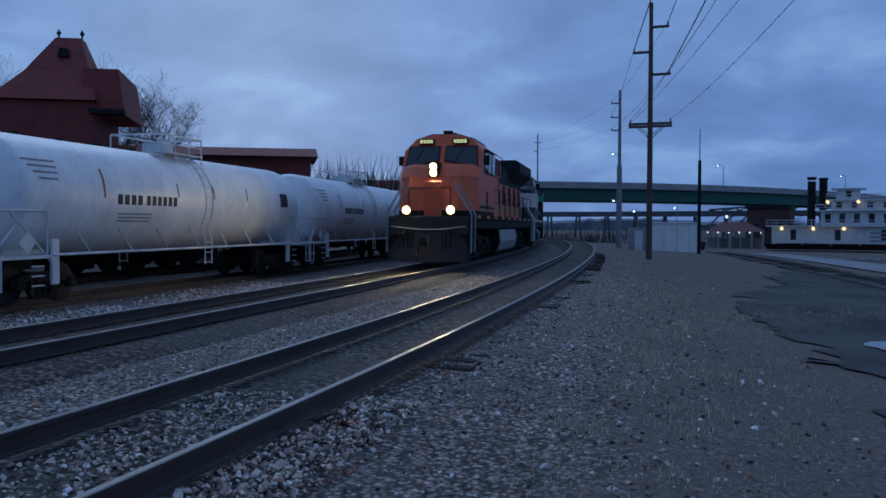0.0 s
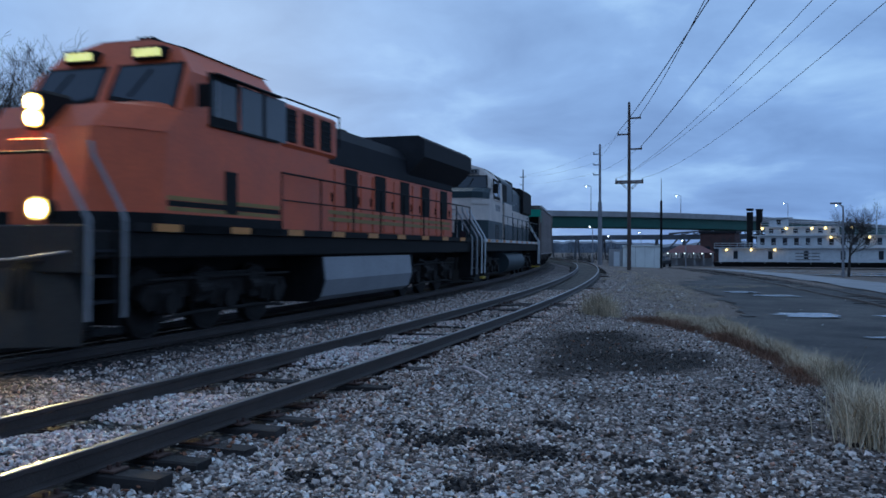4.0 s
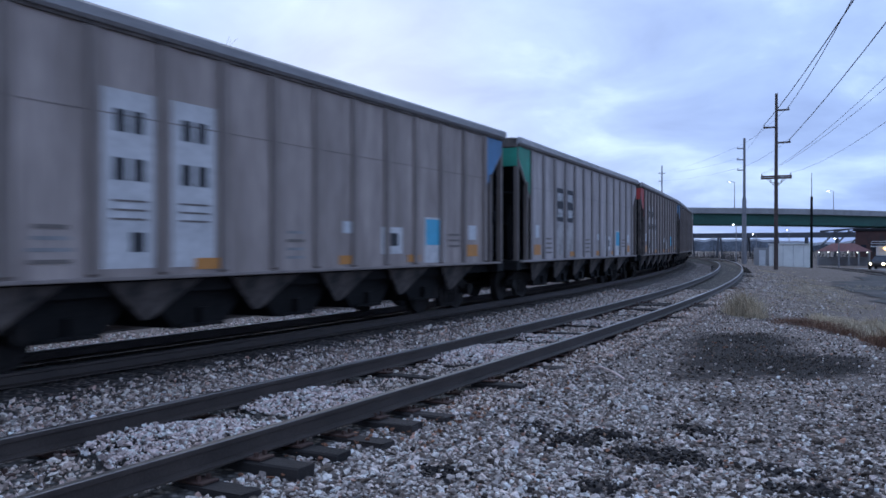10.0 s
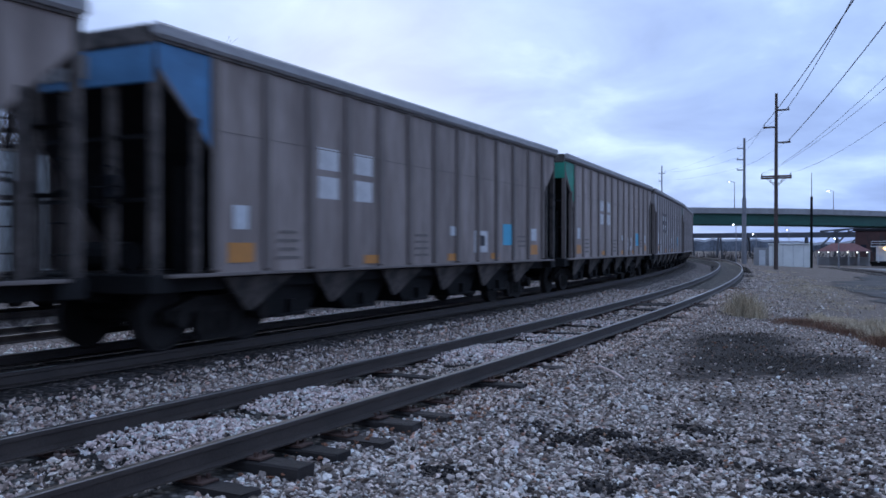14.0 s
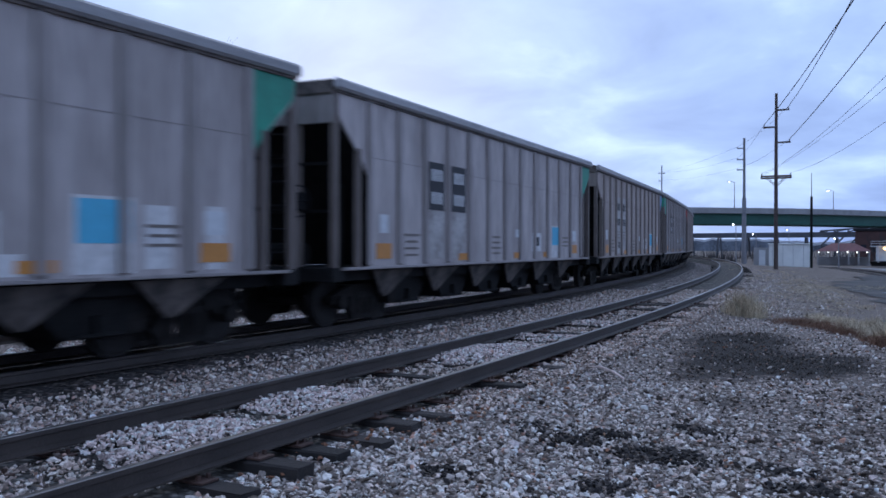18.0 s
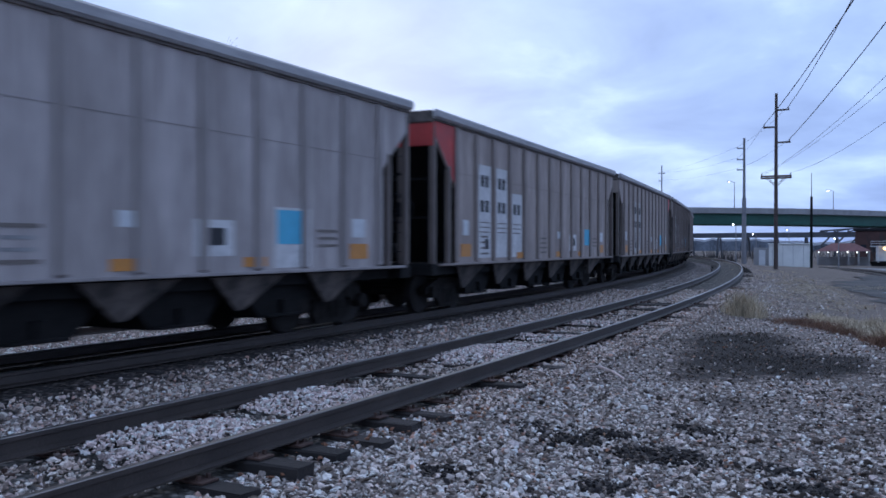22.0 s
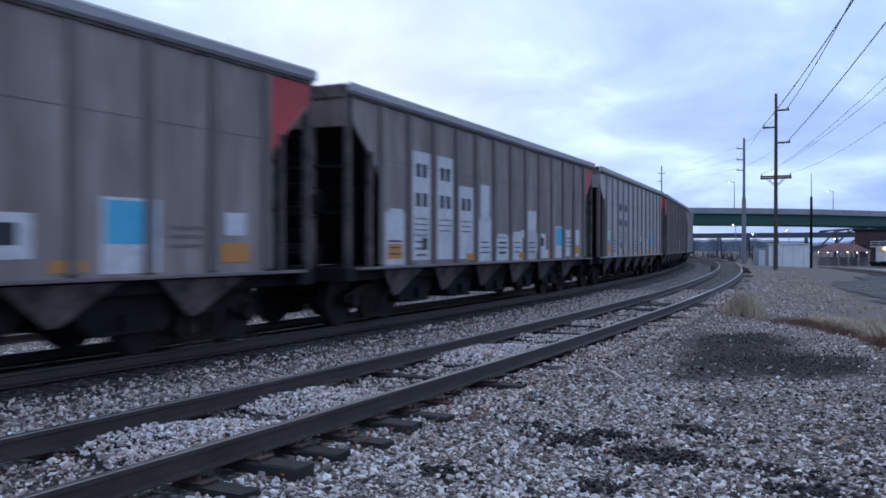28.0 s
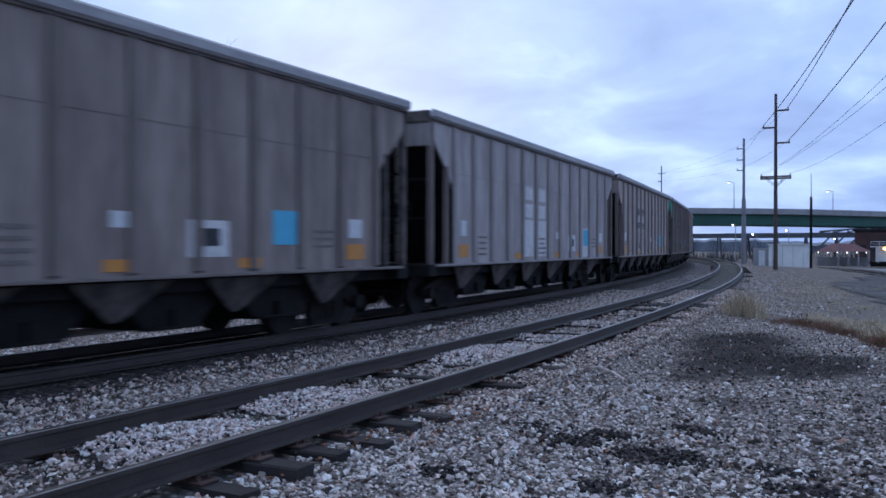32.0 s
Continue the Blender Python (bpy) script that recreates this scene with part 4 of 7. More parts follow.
def engine_truck(parent, x):
    bm = bmesh.new()
    box(bm, -1.9, 1.9, -0.6, 0.6, 0.55, 0.95, 0.04)
    for a in (-1.72, 0, 1.72):
        tube(bm, (a, -0.7, 0.533), (a, 0.7, 0.533), 0.11, n=10)
    t = part("truck", bm, TRUCK, parent)
    t.location.x = x
    for y in (-1, 1):
        shared("side_frame", ENGINE_SIDE, t, pose(0, y * 1.05, 0, 0, 0, 0 if y < 0 else 180))
        for a in (-1.72, 0, 1.72):
            shared("wheel", WHEEL_ENGINE, t, pose(a, y * 0.72, 0.533, 0, 0, 0 if y < 0 else 180))


def loft(bm, rings):
    """Joins rings of equal point counts into one closed body."""
    vs = [[bm.verts.new(p) for p in ring] for ring in rings]
    n = len(vs[0]); fs = [bm.faces.new(vs[0]), bm.faces.new(vs[-1][::-1])]
    for a, b in zip(vs[:-1], vs[1:]):
        for i in range(n):
            fs.append(bm.faces.new((a[i], a[(i + 1) % n], b[(i + 1) % n], b[i])))
    bmesh.ops.recalc_face_normals(bm, faces=fs)


def plan_band(u0, u1, z0, z1, nose=True, w=1.52, top_back=0.0):
    """A band of the nose and cab between two heights: tapered toward the front."""
    bm = bmesh.new()
    def ring(z, back):
        a = X0 + u0 + back
        pts = [(a, -0.92), (a + 0.45, -1.28), (a + 0.95, -w), (X0 + u1, -w), (X0 + u1, w), (a + 0.95, w), (a + 0.45, 1.28), (a, 0.92)] if nose else [(a, -w), (X0 + u1, -w), (X0 + u1, w), (a, w)]
        return [(x, y, z) for x, y in pts]
    loft(bm, [ring(z0, 0.0), ring(z1, top_back)])
    return bm


X0 = -10.6     # the front end in the engine's own space


def flat_pane(bm, quad, depth):
    """A thin plate from four corners, pushed out along its normal."""
    a, b, c, d = [Vector(p) for p in quad]
    n = (b - a).cross(d - a).normalized() * depth
    lo = [bm.verts.new(p) for p in (a, b, c, d)]
    hi = [bm.verts.new(p + n) for p in (a, b, c, d)]
    fs = [bm.faces.new(lo[::-1]), bm.faces.new(hi)]
    for i in range(4):
        fs.append(bm.faces.new((lo[i], lo[(i + 1) % 4], hi[(i + 1) % 4], hi[i])))
    bmesh.ops.recalc_face_normals(bm, faces=fs)


def engine(name, label, body, lower, top, rail, lit, wing, band_z, stripe, cab_roof):
    e = thing(name, label, "locomotive", "engines of the train")
    DL, DZ = 0.80, 1.86        # ditch lamps: across, up
    bm = bmesh.new(); box(bm, X0 + 0.7, X0 + 20.5, -1.45, 1.45, 1.22, 1.60, 0.03); part("underframe", bm, BLACK, e)
    bm = bmesh.new(); box(bm, X0 + 0.6, X0 + 20.6, -0.5, 0.5, 0.95, 1.24, 0.03); part("centre_sill", bm, BLACK, e)
    for y in (-1, 1):
        bm = bmesh.new(); a, b = sorted((y * 1.44, y * 1.52)); box(bm, X0 + 1.5, X0 + 20.2, a, b, 1.59, 1.71)
        sill = part("side_stripe", bm, stripe, e)
        for k in range(9):
            bm = bmesh.new(); a, b = sorted((y * 1.515, y * 1.527)); box(bm, X0 + 2.0 + 2.1 * k, X0 + 2.65 + 2.1 * k, a, b, 1.595, 1.705)
            part("reflector", bm, REFLECT, sill, "orange reflective strip")
    # front: plough, pilot, steps
    bm = bmesh.new()
    loft(bm, [[(X0 + 0.55, -1.45, 0.14), (X0 + 0.55, 1.45, 0.14), (X0 + 0.75, 1.45, 1.1), (X0 + 0.75, -1.45, 1.1)],
              [(X0 + 0.12, -0.5, 0.14), (X0 + 0.12, 0.5, 0.14), (X0 + 0.45, 0.5, 1.1), (X0 + 0.45, -0.5, 1.1)]])
    part("snowplough", bm, DUSTY, e)
    for y in (-0.85, -0.7, -0.55, 0.55, 0.7, 0.85):
        bm = bmesh.new(); hose(bm, [Vector((X0 + 0.5, y, 1.2)), Vector((X0 + 0.32, y, 1.1)), Vector((X0 + 0.28, y, 0.85)), Vector((X0 + 0.30, y * 0.97, 0.6))], 0.028, 6); part("air_hose", bm, BLACK, e)
    bm = bmesh.new(); rod(bm, [(X0 + 0.42, -1.35, 1.32), (X0 + 0.42, -0.4, 1.22), (X0 + 0.42, 0.4, 1.22), (X0 + 0.42, 1.35, 1.32)], 0.02, 6); part("uncoupling_bar", bm, SILVER, e)
    for side, u in ((-1, 0.55), (1, 20.3)):
        bm = bmesh.new(); box(bm, X0 + u - 0.05 + (0 if side < 0 else 0.2), X0 + u + 0.15 + (0 if side < 0 else 0.2), -1.45, 1.45, 1.05, 1.66, 0.02)
        part("end_plate", bm, DUSTY, e)
        ob = shared("coupler", COUPLER, e, pose(side * 10.35, 0, 0, 0, 0, 0 if side > 0 else 180))
        for y in (-1, 1):
            bm = bmesh.new()
            a, b = sorted((y * 1.03, y * 1.07)); box(bm, X0 + u + 0.06, X0 + u + 0.68, a, b, 0.30, 1.6)
            st = part("step_well", bm, BLACK, e)
            for k in range(1, 4):
                z = 0.32 + 0.33 * k
                bm = bmesh.new(); a, b = sorted((y * 1.071, y * (1.55 - 0.02 * k))); box(bm, X0 + u + 0.12, X0 + u + 0.62, a, b, z, z + 0.035); part("tread", bm, DARKSTEEL, st)
            for q in (0.10, 0.64):
                bm = bmesh.new(); a, b = sorted((y * 1.071, y * 1.5)); box(bm, X0 + u + q - 0.02, X0 + u + q + 0.02, a, b, 0.34, 1.6); part("stringer", bm, BLACK, st)
            bm = bmesh.new(); a, b = sorted((y * 1.1, y * 1.58)); box(bm, X0 + u + 0.10, X0 + u + 0.66, a, b, 0.26, 0.33)
            part("bottom_step", bm, YELLOW if lit == "step" else BLACK, st)
            if lit == "step":
                bm = bmesh.new(); box(bm, X0 + u + 0.12, X0 + u + 0.64, *sorted((y * 1.08, y * 1.11)), 0.335, 0.60); part("step_back", bm, YELLOW, st)
            if lit == "step":
                bm = bmesh.new(); box(bm, X0 + u + 0.3, X0 + u + 0.5, *sorted((y * 1.0, y * 1.04)), 0.5, 0.58); part("step_light", bm, STEPGLOW, st)
            for q, dx in ((0.02, -0.02), (0.74, 0.05)):
                bm = bmesh.new()
                rod(bm, [(X0 + u + q, y * 1.53, 0.45), (X0 + u + q, y * 1.55, 1.72), (X0 + u + q + dx, y * 1.48, 1.84), (X0 + u + q + dx, y * 0.98, 2.62), (X0 + u + q + dx, y * 0.94, 2.80)], 0.032, 8)
                part("grab_rail", bm, rail, e)
    bm = bmesh.new(); bars(bm, [(X0 + 0.72, -0.75, 1.66), (X0 + 0.72, -0.75, 2.6), (X0 + 0.72, 0.75, 2.6), (X0 + 0.72, 0.75, 1.66)], 0.022); part("front_rail", bm, BLACK if wing else rail, e)
    bm = bmesh.new(); bars(bm, [(X0 + 20.55, -0.9, 1.66), (X0 + 20.55, -0.9, 2.7), (X0 + 20.55, 0.9, 2.7), (X0 + 20.55, 0.9, 1.66)], 0.022); part("rear_rail", bm, rail, e)
    # nose and cab in colour bands
    part("nose_skirt", plan_band(1.2, 5.9, 1.60, band_z), lower, e)
    part("nose", plan_band(1.2, 5.9, band_z, 3.02, top_back=0.16), body, e)
    bm = bmesh.new()
    def nose_ring(z, f, half, mid):
        return [(X0 + f, -mid, z), (X0 + f + 0.4, -mid - 0.36, z), (X0 + f + 0.9, -half, z), (X0 + 5.9, -half, z), (X0 + 5.9, half, z), (X0 + f + 0.9, half, z), (X0 + f + 0.4, mid + 0.36, z), (X0 + f, mid, z)]
    loft(bm, [nose_ring(3.02, 1.36, 1.52, 0.92), nose_ring(3.38, 1.75, 1.52, 0.95), nose_ring(3.52, 2.5, 1.50, 1.0)] if wing else [nose_ring(3.02, 1.36, 1.52, 0.96), nose_ring(3.45, 1.46, 1.52, 0.98), nose_ring(3.62, 2.1, 1.48, 1.0)])
    part("nose_top", bm, body, e)
    if not wing:
        bm = bmesh.new()
        def cap_ring(z, f, half, mid, back):
            return [(X0 + f, -mid, z), (X0 + f + 0.4, -mid - 0.36, z), (X0 + f + 0.9, -half, z), (X0 + back, -half, z), (X0 + back, half, z), (X0 + f + 0.9, half, z), (X0 + f + 0.4, mid + 0.36, z), (X0 + f, mid, z)]
        loft(bm, [cap_ring(3.24, 1.385, 1.528, 0.985, 2.45), cap_ring(3.48, 1.45, 1.528, 0.99, 2.60), cap_ring(3.60, 1.72, 1.51, 0.99, 2.70), cap_ring(3.69, 2.3, 1.49, 1.0, 2.78)])
        part("nose_cap", bm, top, e, "dark green cap over the nose")
    bm = bmesh.new()
    prof = lambda f, lean: [(X0 + f + lean * (z - 3.40), y, z) for y, z in ((-1.52, 3.40), (-1.50, 4.02), (-1.12, 4.46), (-0.5, 4.64), (0.5, 4.64), (1.12, 4.46), (1.50, 4.02), (1.52, 3.40))]
    loft(bm, [prof(2.62, 0.55), prof(5.9, 0)])
    cab = part("cab", bm, body, e)
    bm = bmesh.new()
    loft(bm, [[(x + 0.02, y * 1.015, z + 0.022) for x, y, z in prof(3.2, 0.1)][2:6], [(x, y * 1.015, z + 0.022) for x, y, z in prof(6.05, 0)][2:6]])
    part("cab_roof", bm, cab_roof, e)
    for y0, y1 in ((-1.38, -0.15), (0.15, 1.38)):
        bm = bmesh.new()
        fx = lambda z: X0 + 2.62 + 0.55 * (z - 3.40)
        zl, zr = (3.44, 3.66) if y0 < -1 else (3.66, 3.44)
        flat_pane(bm, [(fx(zl), y0, zl), (fx(zr), y1, zr), (fx(4.14), y1 * 0.93 if y1 > 1 else y1, 4.14), (fx(4.14), y0 * 0.93 if y0 < -1 else y0, 4.14)], -0.03)
        w = part("windscreen", bm, GLASS, e, "dark windscreen pane")
        bm = bmesh.new()
        a, b = y0 - 0.05, y1 + 0.05
        flat_pane(bm, [(fx(zl - 0.05), a, zl - 0.05), (fx(zr - 0.05), b, zr - 0.05), (fx(4.19), b * 0.93 if y1 > 1 else b, 4.19), (fx(4.19), a * 0.93 if y0 < -1 else a, 4.19)], -0.02)
        part("windscreen_gasket", bm, BLACK, w)
        bm = bmesh.new()
        bars(bm, [(fx(4.1) - 0.05, (y0 + y1) / 2, 4.1), (fx(3.65) - 0.05, (y0 + y1) / 2 + 0.25, 3.65)], 0.012); part("wiper", bm, BLACK, w)
    bm = bmesh.new(); flat_pane(bm, [(fx(3.5), -0.07, 3.5), (fx(3.5), 0.07, 3.5), (fx(4.2), 0.07, 4.2), (fx(4.2), -0.07, 4.2)], -0.035); part("centre_mullion", bm, body, e)
    for y in (-1, 1):
        bm = bmesh.new(); box(bm, X0 + 3.42, X0 + (4.35 if wing else 5.25), *sorted((y * 1.49, y * 1.528)), 3.30, 4.10, 0.01); part("window_recess", bm, BLACK, e)
        for a, b in ((3.52, 4.25),) if wing else ((3.50, 4.45), (4.53, 5.17)):
            bm = bmesh.new(); box(bm, X0 + a, X0 + b, *sorted((y * 1.50, y * 1.535)), 3.42, 4.00, 0.01)
            sw = part("side_window", bm, GLASS, e, "dark cab side window")
            bm = bmesh.new(); box(bm, X0 + a + 0.12, X0 + a + 0.16, *sorted((y * 1.534, y * 1.545)), 3.42, 4.0); part("sash_bar", bm, SILVER, sw)
        if wing:
            bm = bmesh.new(); box(bm, X0 + 4.42, X0 + 6.1, *sorted((y * 1.49, y * 1.53)), 3.28, 4.06, 0.01); part("side_window", bm, GLASS, e, "wide dark rear cab window")
            bm = bmesh.new(); box(bm, X0 + 5.2, X0 + 5.26, *sorted((y * 1.529, y * 1.55)), 3.28, 4.06); part("window_post", bm, BLACK, e)
        bm = bmesh.new(); box(bm, X0 + 3.4, X0 + (5.75 if wing else 5.3), *sorted((y * 1.52, y * 1.57)), 3.25, 3.30, 0.01); part("arm_rest", bm, BLACK if wing else body, e)
        if wing:
            bm = bmesh.new(); box(bm, X0 + 3.5, X0 + 5.8, *sorted((y * 1.50, y * 1.64)), 4.07, 4.10, 0.01); part("sun_visor", bm, top, e)
        bm = bmesh.new(); box(bm, X0 + 3.05, X0 + 3.1, *sorted((y * 1.55, y * 1.78)), 3.5, 3.85, 0.01); part("mirror", bm, BLACK, e)
        bm = bmesh.new(); box(bm, X0 + 2.98, X0 + 3.35, *sorted((y * 0.36, y * 0.96)), 4.26, 4.46, 0.02)
        nb = part("number_board", bm, BLACK if lit == "head" else FADED, e)
        for k in range(4):
            bm = bmesh.new(); box(bm, X0 + 2.962, X0 + 2.979, *sorted((y * 0.42 + y * 0.13 * k, y * 0.51 + y * 0.13 * k)), 4.30, 4.42); part("number_bar", bm, NUMBERGLOW if lit == "head" else INK, nb)
        # ditch lamps
        bm = bmesh.new(); tube(bm, (X0 + 0.50, y * DL, DZ), (X0 + 0.72, y * DL, DZ), 0.13, n=16); d = part("ditch_lamp", bm, BLACK, e)
        bm = bmesh.new(); tube(bm, (X0 + 0.47, y * DL, DZ), (X0 + 0.50, y * DL, DZ), 0.105, n=16); part("lens", bm, HEADLAMP if lit == "head" else GLASS, d)
        # a glowing disc behind the lens draws the halo of glare
        if lit == "head":
            bm = bmesh.new(); tube(bm, (X0 + 0.475, y * DL, DZ), (X0 + 0.499, y * DL, DZ), 0.15, n=20); part("lamp_bowl", bm, HALOGLOW, d)
    hx, hz_ = (X0 + 1.28, 2.98) if wing else (X0 + 3.0, 4.20)
    bm = bmesh.new()
    if wing:
        box(bm, hx, hx + 0.62, -0.19, 0.19, hz_, hz_ + 0.54, 0.05)
    else:
        box(bm, hx, hx + 0.4, -0.28, 0.28, hz_, hz_ + 0.26, 0.05)
    h = part("headlight", bm, BLACK, e)
    for dy, dz in ((0, 0.16), (0, 0.37)) if wing else ((-0.13, 0.13), (0.13, 0.13)):
        bm = bmesh.new(); tube(bm, (hx - 0.03, dy, hz_ + dz), (hx + 0.01, dy, hz_ + dz), 0.085, n=16); part("lens", bm, HEADLAMP if lit == "head" else GLASS, h)
        # the same added disc of glare round the headlight lens
        if lit == "head":
            bm = bmesh.new(); tube(bm, (hx - 0.018, dy, hz_ + dz), (hx - 0.001, dy, hz_ + dz), 0.13, n=20); part("lamp_bowl", bm, HALOGLOW, h)
    bm = bmesh.new(); box(bm, X0 + 1.16, X0 + 1.24, -0.32, 0.32, 1.66, 2.85, 0.02); part("nose_door", bm, body, e)
    for x in (X0 + 4.2, X0 + 5.0):
        bm = bmesh.new()
        for k in range(3):
            tube(bm, (x + 0.1 * k, -0.1 + 0.1 * k, 4.78), (x - 0.35, -0.12 + 0.12 * k, 4.78), 0.05, 0.07, n=8)
        box(bm, x - 0.1, x + 0.2, -0.15, 0.2, 4.6, 4.76); part("horn", bm, BLACK, e)
    # long hood
    split = 2.35 if wing else 2.45
    rear = 19.75 if wing else 20.2
    bm = bmesh.new(); box(bm, X0 + 5.9, X0 + rear, -0.95, 0.95, 1.60, split, 0.02); part("hood_base", bm, body if wing else lower, e)
    bm = bmesh.new(); box(bm, X0 + 5.9, X0 + rear, -0.95, 0.95, split, 3.25, 0.02); part("hood", bm, body, e)
    bm = bmesh.new()
    hi = 4.15 if wing else 4.42
    oz = [(-0.95, 3.25), (-0.95, hi - 0.3), (-0.72, hi), (0.72, hi), (0.95, hi - 0.3), (0.95, 3.25)]
    prism(bm, oz, X0 + 5.9, X0 + rear, "x"); part("hood_top", bm, top, e)
    if wing:
        bm = bmesh.new(); prism(bm, [(-0.95, 3.45), (-1.5, 3.95), (-1.5, 4.42), (-1.3, 4.55), (1.3, 4.55), (1.5, 4.42), (1.5, 3.95), (0.95, 3.45)], X0 + 14.9, X0 + 20.35, "x")
        part("radiator_wing", bm, top, e, "overhanging dark radiator housing")
        bm = bmesh.new(); box(bm, X0 + 6.0, X0 + 8.6, -1.3, 1.3, 1.62, 3.9, 0.05); part("blower_cabin", bm, body, e)
        bm = bmesh.new(); box(bm, X0 + 6.12, X0 + 8.9, -1.36, 1.36, 3.28, 4.12, 0.06); part("blower_top", bm, body, e)
        for y in (-1, 1):
            for k in range(3):
                bm = bmesh.new(); box(bm, X0 + 6.3 + 0.85 * k, X0 + 6.85 + 0.85 * k, *sorted((y * 1.33, y * 1.372)), 3.38, 4.02, 0.01); vent = part("side_opening", bm, BLACK, e, "dark louvred opening")
                for q in range(5):
                    bm = bmesh.new(); box(bm, X0 + 6.3 + 0.85 * k, X0 + 6.85 + 0.85 * k, *sorted((y * 1.372, y * 1.385)), 3.42 + 0.12 * q, 3.45 + 0.12 * q); part("louvre_slat", bm, DARKSTEEL, vent)
            bm = bmesh.new(); bars(bm, [(X0 + 6.2, y * 1.45, 4.16), (X0 + 8.8, y * 1.45, 4.16), (X0 + 8.8, y * 1.45, 3.5)], 0.02); part("roof_grab_rail", bm, BLACK, e)
    else:
        bm = bmesh.new(); prism(bm, [(-0.95, 3.2), (-1.12, 3.3), (-1.12, 4.42), (-0.9, 4.58), (0.9, 4.58), (1.12, 4.42), (1.12, 3.3), (0.95, 3.2)], X0 + 16.3, X0 + 20.2, "x")
        part("radiator_wing", bm, BLACK, e, "dark radiator grille section")
        bm = bmesh.new(); prism(bm, [(-0.95, 3.15), (-1.45, 3.3), (-1.45, 4.2), (-1.15, 4.45), (1.15, 4.45), (1.45, 4.2), (1.45, 3.3), (0.95, 3.15)], X0 + 5.95, X0 + 9.4, "x")
        part("brake_housing", bm, top, e)
        bm = bmesh.new(); prism(bm, [(-1.455, 3.38), (-1.47, 3.4), (-1.47, 4.05), (-1.455, 4.1)], X0 + 6.1, X0 + 7.6, "x"); part("intake_grille", bm, BLACK, e)
        bm = bmesh.new(); box(bm, X0 + 9.4, X0 + 11.3, -1.22, 1.22, 3.55, 4.5, 0.05); part("inertial_filter", bm, BLACK, e)
        bm = bmesh.new(); box(bm, X0 + 11.3, X0 + 11.36, -1.0, 1.0, 3.3, 4.46, 0.01); part("hood_seam", bm, top, e)
        for k in range(7):
            bm = bmesh.new(); box(bm, X0 + 9.75 + 0.95 * k, X0 + 9.95 + 0.95 * k, -0.966, -0.94, 3.5 + 0.1 * (k % 2), 3.6 + 0.1 * (k % 2)); part("lifting_lug", bm, SILVER, e)
        bm = bmesh.new(); box(bm, X0 + 6.9, X0 + 9.3, -1.48, -0.9, 1.75, 3.32, 0.03); part("cabinet", bm, body, e)
        bm = bmesh.new(); box(bm, X0 + 6.9, X0 + 9.3, -1.49, -1.40, 1.74, 2.4, 0.02); part("cabinet_base", bm, lower, e)
    for k in range(13):
        u = (9.5 if not wing else 8.8) + k * 0.82
        for y in (-1, 1) if u + 0.72 < rear else ():
            bm = bmesh.new(); box(bm, X0 + u, X0 + u + 0.72, *sorted((y * 0.94, y * 0.975)), 1.75, 3.15, 0.008)
            dr = part("hood_door", bm, body, e)
            if not wing:
                bm = bmesh.new(); box(bm, X0 + u, X0 + u + 0.72, *sorted((y * 0.97, y * 0.98)), 1.74, split, 0.0); part("door_foot", bm, lower, dr)
            bm = bmesh.new(); box(bm, X0 + u + 0.6, X0 + u + 0.66, *sorted((y * 0.975, y * 1.0)), 2.4, 2.6); part("latch", bm, BLACK, dr)
    for u in (11.2, 13.0) if wing else (10.6, 12.4, 17.1, 18.3, 19.5):
        bm = bmesh.new(); tube(bm, (X0 + u, 0, 4.12), (X0 + u, 0, (4.24 if wing else 4.5) if u < 15 else 4.68), 0.55, n=20); part("roof_fan", bm, BLACK, e)
    bm = bmesh.new(); box(bm, X0 + 9.7, X0 + 10.5, -0.25, 0.25, 4.1, 4.4, 0.05); part("exhaust_stack", bm, BLACK, e)
    # walkway rails
    for y in (-1, 1):
        bm = bmesh.new(); bars(bm, [(X0 + 6.0, y * 1.48, 2.75), (X0 + 20.3, y * 1.48, 2.75)], 0.02); bars(bm, [(X0 + 6.0, y * 1.48, 2.25), (X0 + 20.3, y * 1.48, 2.25)], 0.014)
        hr = part("hand_rail", bm, DKGREEN if not wing else BLACK, e)
        for k in range(9):
            bm = bmesh.new(); bars(bm, [(X0 + 6.0 + k * 1.78, y * 1.48, 1.6), (X0 + 6.0 + k * 1.78, y * 1.48, 2.75)], 0.02); part("stanchion", bm, DKGREEN if not wing else BLACK, hr)
    # below: tank, trucks, bell, reservoirs
    bm = bmesh.new()
    if wing:
        tank = [(-1.42, 1.18), (-1.48, 0.7), (-1.36, 0.36), (-1.2, 0.26), (1.2, 0.26), (1.36, 0.36), (1.48, 0.7), (1.42, 1.18)]
    else:
        arc = [(0.95 + 0.56 * math.cos(a), 0.72 + 0.47 * math.sin(a)) for a in [radians(d) for d in range(-90, 91, 9)]]
        tank = [(-y, z) for y, z in arc[::-1]] + arc
    prism(bm, tank, X0 + 7.9, X0 + 13.9, "x"); ft = part("fuel_tank", bm, SILVER if wing else TANKGREY, e)
    for u in (7.88, 13.82):
        bm = bmesh.new(); prism(bm, [(y * 1.012, z * 1.012 - 0.008) for y, z in tank], X0 + u, X0 + u + 0.1, "x"); part("tank_band", bm, BLACK if wing else TANKGREY, ft)
    for y in (-1, 1):
        bm = bmesh.new(); tube(bm, (X0 + 9.6, y * 1.28, 1.36), (X0 + 13.3, y * 1.28, 1.36), 0.17, n=12); part("air_reservoir", bm, TRUCK, e)
    engine_truck(e, X0 + 4.5); engine_truck(e, X0 + 16.7)
    e.scale = (1.055, 1.0, 1.07)
    return e


